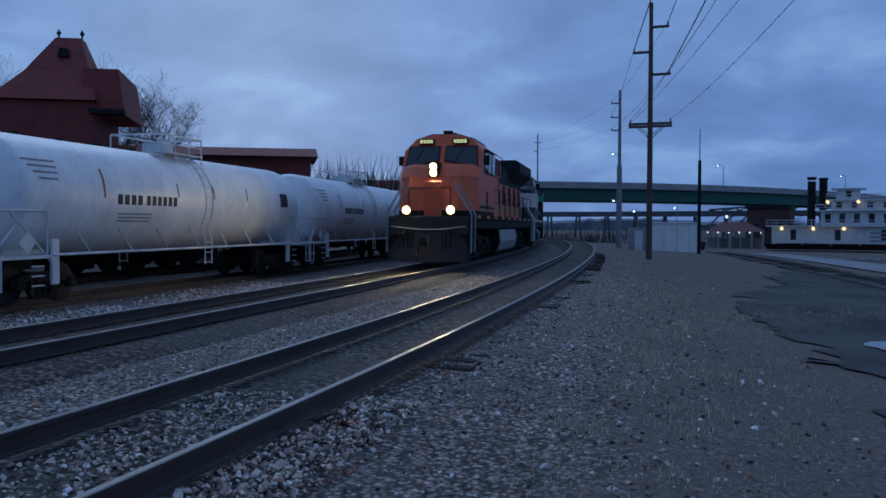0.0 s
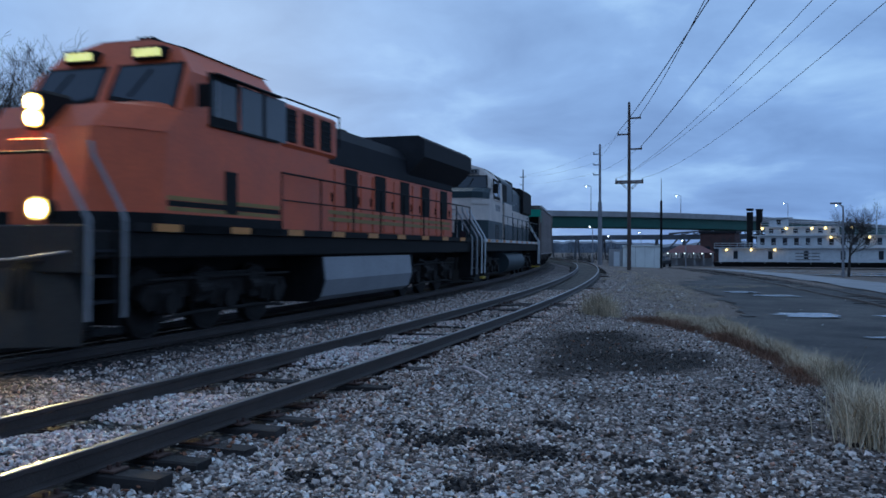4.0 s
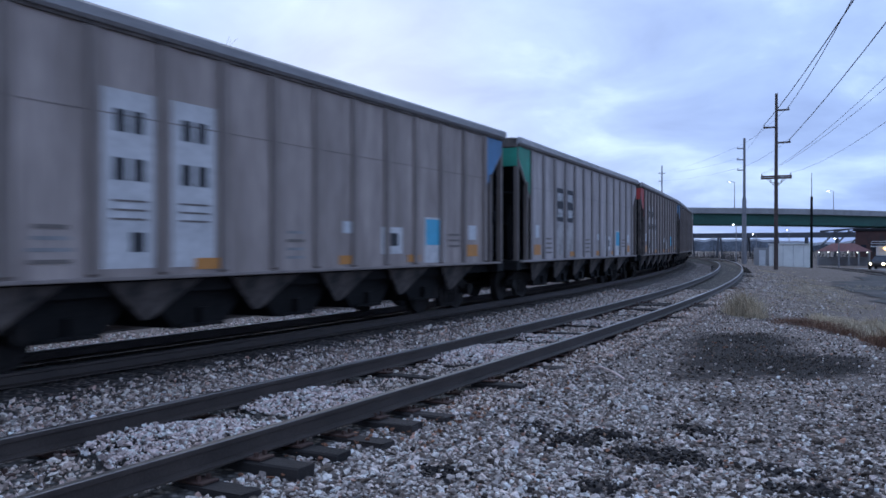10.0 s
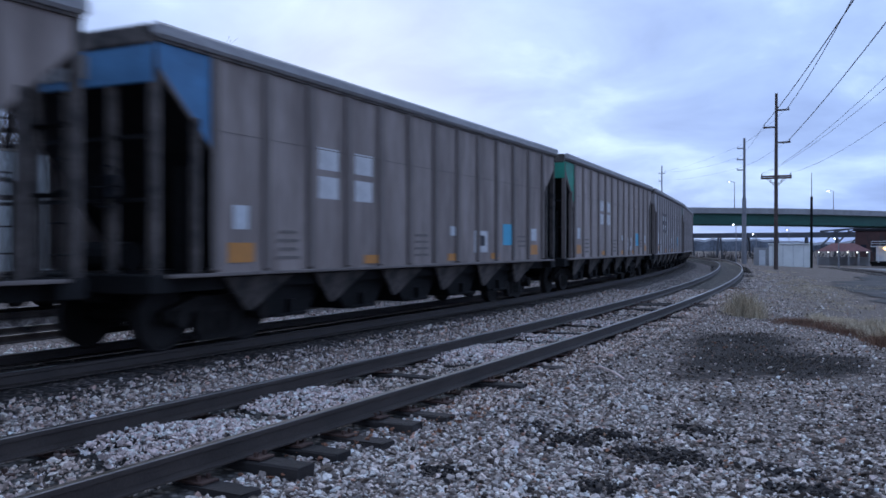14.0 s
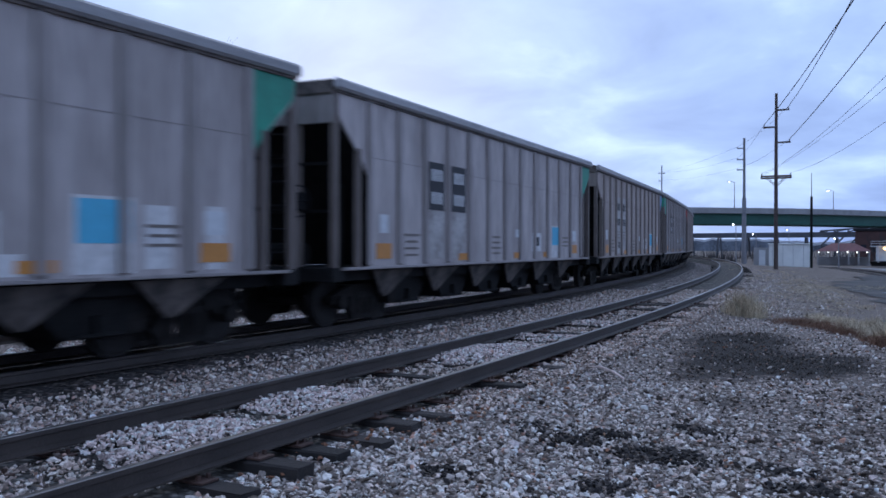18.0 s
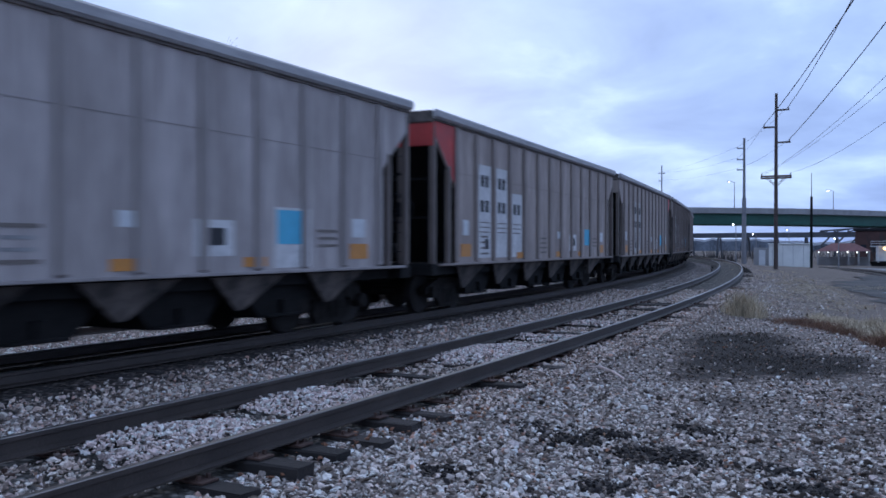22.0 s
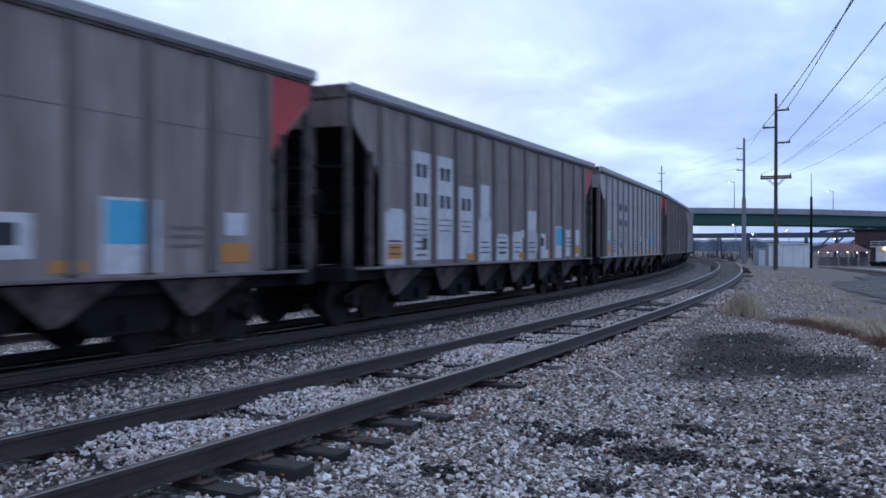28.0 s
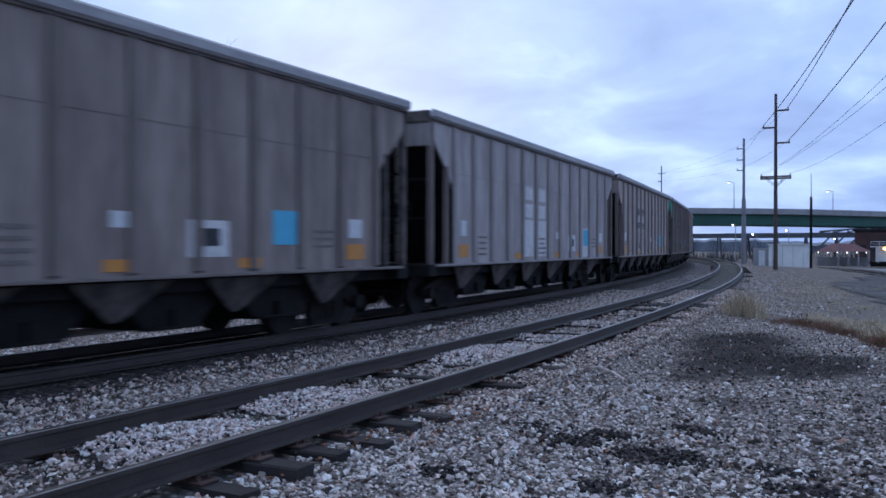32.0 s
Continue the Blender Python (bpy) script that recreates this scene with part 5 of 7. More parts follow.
TANKGREY = material("dusty_tank_paint", (0.030, 0.046, 0.054), 0.6, vary=0.3, scale=1, fine=15, bump=0.03)
DULLGOLD = material("dull_gold_stripe", (0.34, 0.22, 0.05), 0.6, vary=0.3, scale=3, bump=0.02)
ENGINE_ORANGE = engine("orange_locomotive", "orange diesel locomotive with black roof and lit headlights", ORANGE, BLACK, DARKSTEEL, SILVER, "head", True, 1.86, BLACK, DARKSTEEL)
for y in (-1, 1):
    for z0, z1 in ((1.96, 2.05), (2.12, 2.21)):
        bm = bmesh.new(); box(bm, X0 + 8.65, X0 + 19.35, *sorted((y * 0.978, y * 0.99)), z0, z1); part("hood_stripe", bm, DULLGOLD, ENGINE_ORANGE)
    for k in range(5):
        bm = bmesh.new(); box(bm, X0 + 10.2 + 2.0 * k, X0 + 11.0 + 2.0 * k, *sorted((y * 0.976, y * 0.992)), 2.3, 3.2, 0.01); part("engine_vent", bm, BLACK, ENGINE_ORANGE)
for z0, z1, m in ((1.90, 1.96, DULLGOLD), (2.06, 2.12, DULLGOLD), (1.97, 2.05, BLACK)):
    for y in (-1, 1):
        bm = bmesh.new(); box(bm, X0 + 2.3, X0 + 5.85, *sorted((y * 1.515, y * 1.528)), z0, z1); part("body_stripe", bm, m, ENGINE_ORANGE)
for y in (-1, 1):
    bm = bmesh.new(); box(bm, X0 + 3.9, X0 + 4.3, *sorted((y * 1.515, y * 1.53)), 1.9, 2.6, 0.01); part("cab_vent", bm, BLACK, ENGINE_ORANGE)
ENGINE_CREAM = engine("cream_locomotive", "cream and dark green diesel locomotive, weathered", CREAM, DKGREEN, DKGREEN, WHITE, "step", False, 2.42, WHITE, CREAM)
for y in (-1, 1):   # broad lettering on hood and cab as plain bars
    for k in range(4):
        bm = bmesh.new(); box(bm, X0 + 10.35 + k * 0.74, X0 + 10.85 + k * 0.74, *sorted((y * 0.975, y * 0.988)), 2.52, 3.14); part("hood_lettering", bm, DKGREEN, ENGINE_CREAM)
    for k in range(4):
        bm = bmesh.new(); box(bm, X0 + 4.0 + k * 0.32, X0 + 4.22 + k * 0.32, *sorted((y * 1.515, y * 1.53)), 2.85, 3.10); part("cab_number", bm, FADED, ENGINE_CREAM)
    bm = bmesh.new()
    for k in range(9):
        box(bm, X0 + 3.9, X0 + 4.9, *sorted((y * 1.515, y * 1.535)), 1.75 + k * 0.065, 1.78 + k * 0.065)
    part("cab_louvre", bm, BLACK, ENGINE_CREAM)
    for k in range(4):
        bm = bmesh.new(); box(bm, X0 + 19.2, X0 + 19.8, *sorted((y * 0.975, y * 0.99)), 2.5 + k * 0.17, 2.58 + k * 0.17); part("end_louvre", bm, BLACK, ENGINE_CREAM)
bm = bmesh.new(); box(bm, X0 + 1.1, X0 + 1.2, -0.9, 0.9, 1.65, 1.95, 0.02); part("anticlimber", bm, DKGREEN, ENGINE_CREAM)
# ---------- parked cars in the yard ----------
def revolve(bm, prof, n=32, cz=0.0):
    """A body of revolution about x: prof holds (x, radius)."""
    rings = []
    for x, r in prof:
        rings.append([bm.verts.new((x, r * math.cos(2 * math.pi * k / n), cz + r * math.sin(2 * math.pi * k / n))) for k in range(n)])
    fs = [bm.faces.new(rings[0]), bm.faces.new(rings[-1][::-1])]
    for a, b in zip(rings[:-1], rings[1:]):
        for i in range(n):
            fs.append(bm.faces.new((a[i], a[(i + 1) % n], b[(i + 1) % n], b[i])))
    bmesh.ops.recalc_face_normals(bm, faces=fs)


def tank_car():
    """White tank car; x along the track, z = 0 the rail top."""
    half, r, cz = 8.2, 1.45, 2.55
    t = thing("tank_car", "white cylindrical tank car parked on the yard track", "tank car", "parked tank cars")
    bm = bmesh.new()
    prof = [(-half + r * 0.55 * (1 - math.cos(a)), max(r * math.sin(a), 0.05)) for a in np.linspace(0, math.pi / 2, 9)]
    prof += [(-x, rr) for x, rr in prof[::-1]]
    revolve(bm, prof, 40, cz)
    shell = smooth(part("shell", bm, TANKWHITE, t))
    for x in (-5.1, -2.0, 1.4, 4.8):
        bm = bmesh.new(); revolve(bm, [(x - 0.03, r + 0.006), (x + 0.03, r + 0.006)], 40, cz); part("weld_band", bm, TANKWHITE, shell)
    # deck, sill, running boards
    for e in (-1, 1):
        bm = bmesh.new(); box(bm, *sorted((e * (half - 1.7), e * (half + 0.55))), -1.45, 1.45, 1.06, 1.13, 0.01); part("end_platform", bm, WHITE, t)
        bm = bmesh.new(); box(bm, *sorted((e * (half - 2.4), e * (half + 0.4))), -0.25, 0.25, 0.75, 1.06, 0.02); part("stub_sill", bm, BLACK, t)
        bm = bmesh.new(); prism(bm, [(e * (half - 2.3), 1.13), (e * (half - 0.9), 1.13), (e * (half - 0.9), 1.75), (e * (half - 2.3), 1.75)], -0.6, 0.6); part("saddle", bm, WHITE, t)
        for y in (-1, 1):
            bm = bmesh.new()
            bars(bm, [(e * (half + 0.52), y * 1.4, 0.35), (e * (half + 0.52), y * 1.4, 2.15), (e * (half - 1.4), y * 1.4, 2.15), (e * (half - 1.4), y * 1.4, 1.1)], 0.026, 8)
            bars(bm, [(e * (half - 0.2), y * 1.4, 2.15), (e * (half - 1.55), y * 1.4, 0.95)], 0.024, 8)
            part("platform_rail", bm, WHITE, t)
            bm = bmesh.new(); box(bm, *sorted((e * (half - 1.75), e * (half - 1.5))), *sorted((y * 1.38, y * 1.46)), 0.45, 1.5, 0.01)
            for k in range(3):
                bars(bm, [(e * (half - 1.25), y * 1.43, 0.45 + 0.22 * k), (e * (half - 0.85), y * 1.43, 0.45 + 0.22 * k)], 0.018)
            part("side_step", bm, WHITE, t)
        bm = bmesh.new(); bars(bm, [(e * (half + 0.52), -1.4, 2.15), (e * (half + 0.52), 1.4, 2.15)], 0.026, 8); part("end_rail", bm, WHITE, t)
        bm = bmesh.new()
        for y in (-0.95, -0.45, 0.45, 0.95):
            bars(bm, [(e * (half + 0.5), y, 1.1), (e * (half + 0.5), y, 1.55)], 0.02, 6)
        bars(bm, [(e * (half + 0.5), -1.4, 1.55), (e * (half + 0.5), 1.4, 1.55)], 0.02, 6)
        bars(bm, [(e * (half + 0.3), -1.35, 1.12), (e * (half - 0.75), -1.2, 1.95)], 0.03, 6); bars(bm, [(e * (half + 0.3), 1.35, 1.12), (e * (half - 0.75), 1.2, 1.95)], 0.03, 6)
        part("end_brace", bm, WHITE, t)
        bm = bmesh.new(); box(bm, *sorted((e * (half + 0.42), e * (half + 0.55))), -1.42, 1.42, 1.0, 1.06, 0.01); box(bm, *sorted((e * (half + 0.1), e * (half + 0.4))), -0.85, -0.35, 1.13, 1.5, 0.02); part("brake_stand", bm, WHITE, t)
        for y in (-1, 1):
            bm = bmesh.new()
            for x in (half + 0.1, half + 0.48):
                bars(bm, [(e * x, y * 1.44, 0.38), (e * x, y * 1.44, 1.1)], 0.02, 6)
            for z in (0.4, 0.7):
                bars(bm, [(e * (half + 0.1), y * 1.44, z), (e * (half + 0.48), y * 1.44, z)], 0.02, 6)
            part("corner_step", bm, WHITE, t)
        ob = shared("coupler", COUPLER, t, pose(e * (half + 0.35), 0, 0, 0, 0, 0 if e > 0 else 180))
        car_truck(t, e * (half - 1.75))
    bw = shared("brake_wheel", keep("bw_white", lambda: white_wheel()), t, pose(-half - 0.25, -0.55, 1.72))
    for y in (-1, 1):
        bm = bmesh.new(); bars(bm, [(-half + 1.5, y * 1.47, 1.14), (half - 1.5, y * 1.47, 1.14)], 0.035, 8); part("running_bar", bm, WHITE, t)
        for k in range(7):
            x = -5.3 + k * 1.75
            bm = bmesh.new(); bars(bm, [(x, y * 1.47, 1.14), (x - 0.45, y * 1.34, 1.75)], 0.025); part("bar_stay", bm, WHITE, t)
        bm = bmesh.new()
        arc = [(1.56 * math.cos(a), cz + 1.56 * math.sin(a)) for a in np.linspace(-0.55, 1.15, 9)]
        for x in (0.2, 0.62):
            rod(bm, [(x, y * 1.5, 0.62), (x, y * 1.5, 1.4)] + [(x, y * p, q) for p, q in arc], 0.022)
        for p, q in arc[1:]:
            bars(bm, [(0.2, y * p, q), (0.62, y * p, q)], 0.014)
        for k in range(3):
            bars(bm, [(0.2, y * 1.5, 0.68 + 0.31 * k), (0.62, y * 1.5, 0.68 + 0.31 * k)], 0.014)
        part("ladder", bm, WHITE, t)
    # dome platform
    bm = bmesh.new(); tube(bm, (0, 0, cz + r - 0.1), (0, 0, cz + r + 0.32), 0.45, n=20); part("manway", bm, WHITE, t)
    bm = bmesh.new(); box(bm, -1.15, 1.15, -0.9, -0.42, cz + r - 0.02, cz + r + 0.02); box(bm, -1.15, 1.15, 0.42, 0.9, cz + r - 0.02, cz + r + 0.02); part("dome_platform", bm, WHITE, t)
    bm = bmesh.new()
    zt = cz + r + 0.52
    bars(bm, [(-1.15, -0.85, cz + r - 0.3), (-1.15, -0.85, zt), (1.15, -0.85, zt), (1.15, -0.85, cz + r - 0.3)], 0.025)
    bars(bm, [(-1.15, 0.85, cz + r - 0.3), (-1.15, 0.85, zt), (1.15, 0.85, zt), (1.15, 0.85, cz + r - 0.3)], 0.025)
    bars(bm, [(-1.15, -0.85, zt), (-1.15, 0.85, zt)], 0.025); bars(bm, [(1.15, -0.85, zt), (1.15, 0.85, zt)], 0.025)
    for x in (-0.4, 0.4):
        bars(bm, [(x, -0.85, cz + r - 0.3), (x, -0.85, zt)], 0.022)
    bars(bm, [(-1.15, -0.85, zt - 0.26), (1.15, -0.85, zt - 0.26)], 0.018)
    part("dome_rail", bm, WHITE, t)
    # marks on the shell
    def shell_mark(name, x, ang, w, h, mat):
        bm = bmesh.new()
        n = 6
        lo, hi = [], []
        for k in range(n + 1):
            a = radians(ang) + (k / n - 0.5) * h / r
            for lst, rr in ((lo, r + 0.001), (hi, r + 0.008)):
                lst.append((-rr * math.cos(a), cz + rr * math.sin(a)))
        prism(bm, lo + hi[::-1], x - w / 2, x + w / 2, "x")
        return part(name, bm, mat, shell)
    for k in range(4):
        shell_mark("car_mark", -4.05 + k * 0.3, -2, 0.2, 0.26, INK)
    for k in range(6):
        shell_mark("car_number", -2.75 + k * 0.27, -2, 0.18, 0.26, INK)
    for k in range(4):
        shell_mark("stencil_line", -6.9 + 0.05 * k, 32 - 6 * k, 1.1 - 0.15 * k, 0.05, FADED)
    for k in range(3):
        shell_mark("stencil_line", -3.3, -17 - 4 * k, 1.5, 0.04, FADED)
    shell_mark("rust_streak", -4.7, 14, 0.07, 0.75, RUSTMARK)
    for x in (-1.2, 0.9, 3.2):
        shell_mark("paint_tick", x, 12, 0.05, 0.42, PLATE)
    shell_mark("dark_placard", 6.2, 8, 0.62, 0.5, INK)
    for x, y in ((-7.55, -1.48), (7.2, -1.48)):
        bm = bmesh.new(); prism(bm, [(x - 0.26, 1.42), (x, 1.16), (x + 0.26, 1.42), (x, 1.68)], y - 0.01, y + 0.01); part("diamond_placard", bm, WHITE, t)
    return t


def white_wheel():
    bm = bmesh.new()
    n = 16
    pts = [(0, 0.3 * math.cos(2 * math.pi * k / n), 0.3 * math.sin(2 * math.pi * k / n)) for k in range(n + 1)]
    bars(bm, pts, 0.02, 5)
    for k in range(0, n, 4):
        bars(bm, [(0, 0, 0), pts[k]], 0.016, 5)
    return mesh_of("brake_wheel", bm, WHITE)


def covered_hopper():
    """Pale covered hopper with outside posts and sloped, dark end bays."""
    L, W, zb, zt = 8.6, 1.58, 1.15, 4.35
    t = thing("covered_hopper", "pale grey covered hopper car parked behind the tank cars", "hopper car", "parked hopper cars")
    bm = bmesh.new(); prism(bm, [(-L + 2.9, zb), (L - 2.9, zb), (L - 2.9, zb + 1.0), (L - 1.3, zt - 0.75), (L - 0.2, zt - 0.55), (L - 0.2, zt), (-L + 0.2, zt), (-L + 0.2, zt - 0.55), (-L + 1.3, zt - 0.75), (-L + 2.9, zb + 1.0)], -W, W); part("body", bm, HOPPERGREY, t)
    bm = bmesh.new(); prism(bm, [(-W - 0.05, zt), (-W + 0.35, zt + 0.22), (W - 0.35, zt + 0.22), (W + 0.05, zt)], -L + 0.15, L - 0.15, "x"); part("roof", bm, DARKSTEEL, t)
    bm = bmesh.new(); box(bm, -L, L, -0.5, 0.5, zt + 0.3, zt + 0.34)
    part("roof_walk", bm, DARKSTEEL, t)
    for k in range(9):
        bm = bmesh.new(); box(bm, -L + 0.6 + k * 2.0, -L + 0.68 + k * 2.0, -W - 0.02, W + 0.02, zt + 0.02, zt + 0.30); part("walk_bracket", bm, DARKSTEEL, t)
    for y in (-1, 1):
        bm = bmesh.new(); box(bm, -L, L, *sorted((y * (W - 0.1), y * (W + 0.06))), zb - 0.2, zb, 0.01); part("side_sill", bm, DARKSTEEL, t)
        for k in range(15):
            x = -L + 2.95 + k * (2 * L - 5.9) / 14
            bm = bmesh.new(); box(bm, x - 0.08, x + 0.08, *sorted((y * W, y * (W + 0.10))), zb, zt, 0.01); part("side_post", bm, HOPPERRIB, t)
        for e in (-1, 1):
            bm = bmesh.new(); box(bm, *sorted((e * (L - 0.15), e * (L - 0.02))), *sorted((y * (W - 0.15), y * W)), zb - 0.1, zt - 0.4); part("end_post", bm, HOPPERGREY, t)
            # black sheet added inside the end bay to draw its shade
            bm = bmesh.new(); prism(bm, [(e * (L - 2.95), zb + 0.02), (e * (L - 0.2), zb + 0.02), (e * (L - 0.2), zt - 0.57), (e * (L - 1.3), zt - 0.78), (e * (L - 2.92), zb + 1.0)], *sorted((y * (W - 0.30), y * (W - 0.26)))); part("end_bay_shade", bm, BLACK, t, "black sheet that stands for the shade in the end bay")
            bm = bmesh.new(); box(bm, *sorted((e * (L - 1.25), e * (L - 1.13))), *sorted((y * (W - 0.14), y * W)), zb, zt - 1.6); part("bay_post", bm, DARKSTEEL, t)
            bm = bmesh.new(); box(bm, *sorted((e * (L - 1.9), e * (L - 0.2))), *sorted((y * (W - 0.2), y * (W - 0.05))), zb, zb + 0.72, 0.02); part("bolster_web", bm, FADED, t)
            for q in range(5):
                bm = bmesh.new(); box(bm, *sorted((e * (L - 0.62), e * (L - 0.2))), *sorted((y * (W + 0.0), y * (W + 0.03))), zb + 0.3 + 0.36 * q, zb + 0.33 + 0.36 * q); part("ladder_rung", bm, HOPPERGREY, t)
        for x, z, w, h, m in ((-4.2, 2.2, 0.5, 0.28, INK), (-3.1, 2.2, 0.5, 0.28, INK), (-4.0, 2.75, 0.55, 0.5, DARKSTEEL), (-3.0, 2.75, 0.55, 0.5, DARKSTEEL), (-4.7, 1.55, 0.25, 0.42, YELLOW), (-6.35, 1.6, 0.22, 0.6, YELLOW), (2.2, 2.3, 0.5, 0.28, INK), (4.8, 1.55, 0.25, 0.42, YELLOW), (0.2, 3.6, 0.7, 0.3, FADED)):
            bm = bmesh.new(); box(bm, x - w / 2, x + w / 2, *sorted((y * W, y * (W + 0.012))), z - h / 2, z + h / 2); part("car_mark", bm, m, t)
        for k in range(7):
            bm = bmesh.new(); box(bm, -1.95, -1.55, *sorted((y * W, y * (W + 0.012))), 1.75 + k * 0.33, 1.98 + k * 0.33); part("upright_lettering", bm, DARKSTEEL, t)
    for k in range(3):
        x = (k - 1) * 3.6
        bm = bmesh.new(); prism(bm, [(x - 1.6, zb), (x + 1.6, zb), (x + 0.35, 0.35), (x - 0.35, 0.35)], -1.2, 1.2); part("discharge_bay", bm, BLACK, t)
    for e in (-1, 1):
        bm = bmesh.new(); box(bm, *sorted((e * (L - 2.4), e * (L + 0.1))), -0.35, 0.35, 0.75, 1.1, 0.02); part("stub_sill", bm, BLACK, t)
        bm = bmesh.new(); box(bm, *sorted((e * (L - 0.12), e * (L + 0.08))), -W, W, zb - 0.25, zb + 0.02, 0.02); part("end_sill", bm, BLACK, t)
        shared("coupler", COUPLER, t, pose(e * (L - 0.1), 0, 0, 0, 0, 0 if e > 0 else 180))
        shared("ladder", keep("ladder_pale", lambda: ladder_mesh(2.9)), t, pose(e * (L + 0.05), -1.3, zb, 0, 0, 90))
        car_truck(t, e * (L - 2.0))
    return t


def park(ob, s, off, z):
    x, y, th = on_track(s, off)
    ob.matrix_world = pose(x, y, z, 0, 0, 90 + math.degrees(th))


def park_copy(ob, s, off, z):
    x, y, th = on_track(s, off)
    return copy_thing(ob, pose(x, y, z, 0, 0, 90 + math.degrees(th)))


TANK = tank_car()
TANK0 = 23.3 + 8.7
park(TANK, TANK0, YARD, YARD_Z)
for k in (1, 2, 3):
    park_copy(TANK, TANK0 + 17.9 * k, YARD, YARD_Z)
HOP = covered_hopper()
HOP0 = 24.6 + 8.6 - 3.0
park(HOP, HOP0, BACK, BACK_Z)
for k in (-1, 1, 2, 3):
    park_copy(HOP, HOP0 + 18.0 * k, BACK, BACK_Z)
# ---------- background: places by bearing from the eye and distance ----------
def at(az, d):
    return d * math.sin(radians(az)), d * math.cos(radians(az))


def up(el, d):
    return EYE + d * math.tan(radians(el))


# ---- highway bridge ----
LINE = [at(-62, 330), at(-38, 232), at(-24, 203), at(-13.7, 200), at(-2.6, 237), at(6, 352), at(9.5, 470), at(12, 640)]


def bridge_path(n=8):
    """Catmull points along the bridge."""
    out = []
    for i in range(len(LINE) - 1):
        p0, p1, p2, p3 = [Vector(LINE[min(max(i + k, 0), len(LINE) - 1)]) for k in (-1, 0, 1, 2)]
        for q in range(n):
            u = q / n
            out.append(0.5 * ((2 * p1) + (p2 - p0) * u + (2 * p0 - 5 * p1 + 4 * p2 - p3) * u * u + (3 * p1 - p0 - 3 * p2 + p3) * u ** 3))
    out.append(Vector(LINE[-1]))
    return out


BP = bridge_path()


def along(name, prof, mat, parent, path=BP, label=""):
    """Sweeps a section (across, up) along a path in plan."""
    verts, faces, n = [], [], len(prof)
    for i, p in enumerate(path):
        d = (path[min(i + 1, len(path) - 1)] - path[max(i - 1, 0)]).normalized()
        nx, ny = d.y, -d.x
        for o, z in prof:
            verts.append((p.x + nx * o, p.y + ny * o, z))
    for k in range(len(path) - 1):
        for i in range(n):
            a, b = k * n + i, k * n + (i + 1) % n
            faces.append((a, b, b + n, a + n))
    faces += [tuple(range(n)), tuple(range(len(verts) - n, len(verts)))[::-1]]
    return tagged(raw(name, verts, faces, mat, parent), label)


def rect(a, b, c, d):
    return [(a, c), (b, c), (b, d), (a, d)]


def highway_bridge():
    b = thing("highway_bridge", "long green steel girder highway bridge on concrete piers", "bridge", kind="structure")
    top = up(2.42, 200)
    along("deck", rect(-6.5, 6.5, top - 1.25, top - 0.75), CONC, b)
    for o in (-6.5, 6.15):
        along("parapet", rect(o, o + 0.35, top - 0.745, top), CONC, b)
    for o in (-5.6, -1.9, 1.9, 5.6):
        g = along("girder", rect(o - 0.03, o + 0.03, top - 3.6, top - 1.255), GREEN, b)
        along("flange", rect(o - 0.25, o + 0.25, top - 3.66, top - 3.605), GREEN, g)
    for az, d in ((-30, 214), (-21.5, 201), (2.2, 285), (7.4, 392)):
        x, y = at(az, d)
        p = min(range(len(BP)), key=lambda k: (BP[k] - Vector((x, y))).length)
        dd = (BP[min(p + 1, len(BP) - 1)] - BP[p - 1]).normalized()
        rz = math.degrees(math.atan2(dd.y, dd.x))
        m = pose(BP[p].x, BP[p].y, 0, 0, 0, rz)
        bm = bmesh.new(); box(bm, -0.8, 0.8, -6.6, 6.6, top - 4.9, top - 3.67, 0.08); cap = part("pier_cap", bm, CONC, b); cap.matrix_world = m
        for yy in (-4.8, 0, 4.8):
            bm = bmesh.new(); tube(bm, (0, yy, -4), (0, yy, top - 4.85), 0.65, n=16); c = part("pier_column", bm, CONC, b); c.matrix_world = m
    return b


highway_bridge()


def street_lamp(x, y, z, h, arm=(1.6, 0), glow_mat=None, bulb=0.13, label="grey street lamp with a lit white head"):
    t = thing("street_lamp", label, "street lamp", "street lamps", at=pose(x, y, z))
    bm = bmesh.new(); tube(bm, (0, 0, 0), (0, 0, h), 0.11, 0.06, n=8); bars(bm, [(0, 0, h - 0.1), (arm[0] * 0.5, arm[1] * 0.5, h + 0.15), (arm[0], arm[1], h + 0.2)], 0.05); part("pole", bm, GREYPOLE, t)
    bm = bmesh.new(); box(bm, arm[0] - 0.4, arm[0] + 0.4, arm[1] - 0.17, arm[1] + 0.17, h + 0.14, h + 0.27, 0.03); part("lamp_head", bm, GREYPOLE, t)
    bm = bmesh.new(); bmesh.ops.create_uvsphere(bm, u_segments=10, v_segments=6, radius=bulb, matrix=pose(arm[0], arm[1], h + 0.06)); part("bulb", bm, glow_mat or STREETGLOW, t)
    return t


DECKTOP = up(2.42, 200) - 0.75
for az, d, el in ((-20.1, 203, 3.60), (-10.2, 208, 4.05), (-4.5, 228, 3.36), (1.9, 290, 2.75)):
    x, y = at(az, d)
    street_lamp(x, y, DECKTOP, up(el, d) - DECKTOP, (-1.2, 0))
for az, d, el in ((-8.9, 150, 0.75), (-10.1, 165, 1.35), (-4.2, 130, 0.45), (5.0, 72, 2.55), (-7.0, 240, 1.0)):
    x, y = at(az, d)
    street_lamp(x, y, ground_z(x, y), up(el, d) - ground_z(x, y), (-0.5, 0), bulb=0.0007 * d)


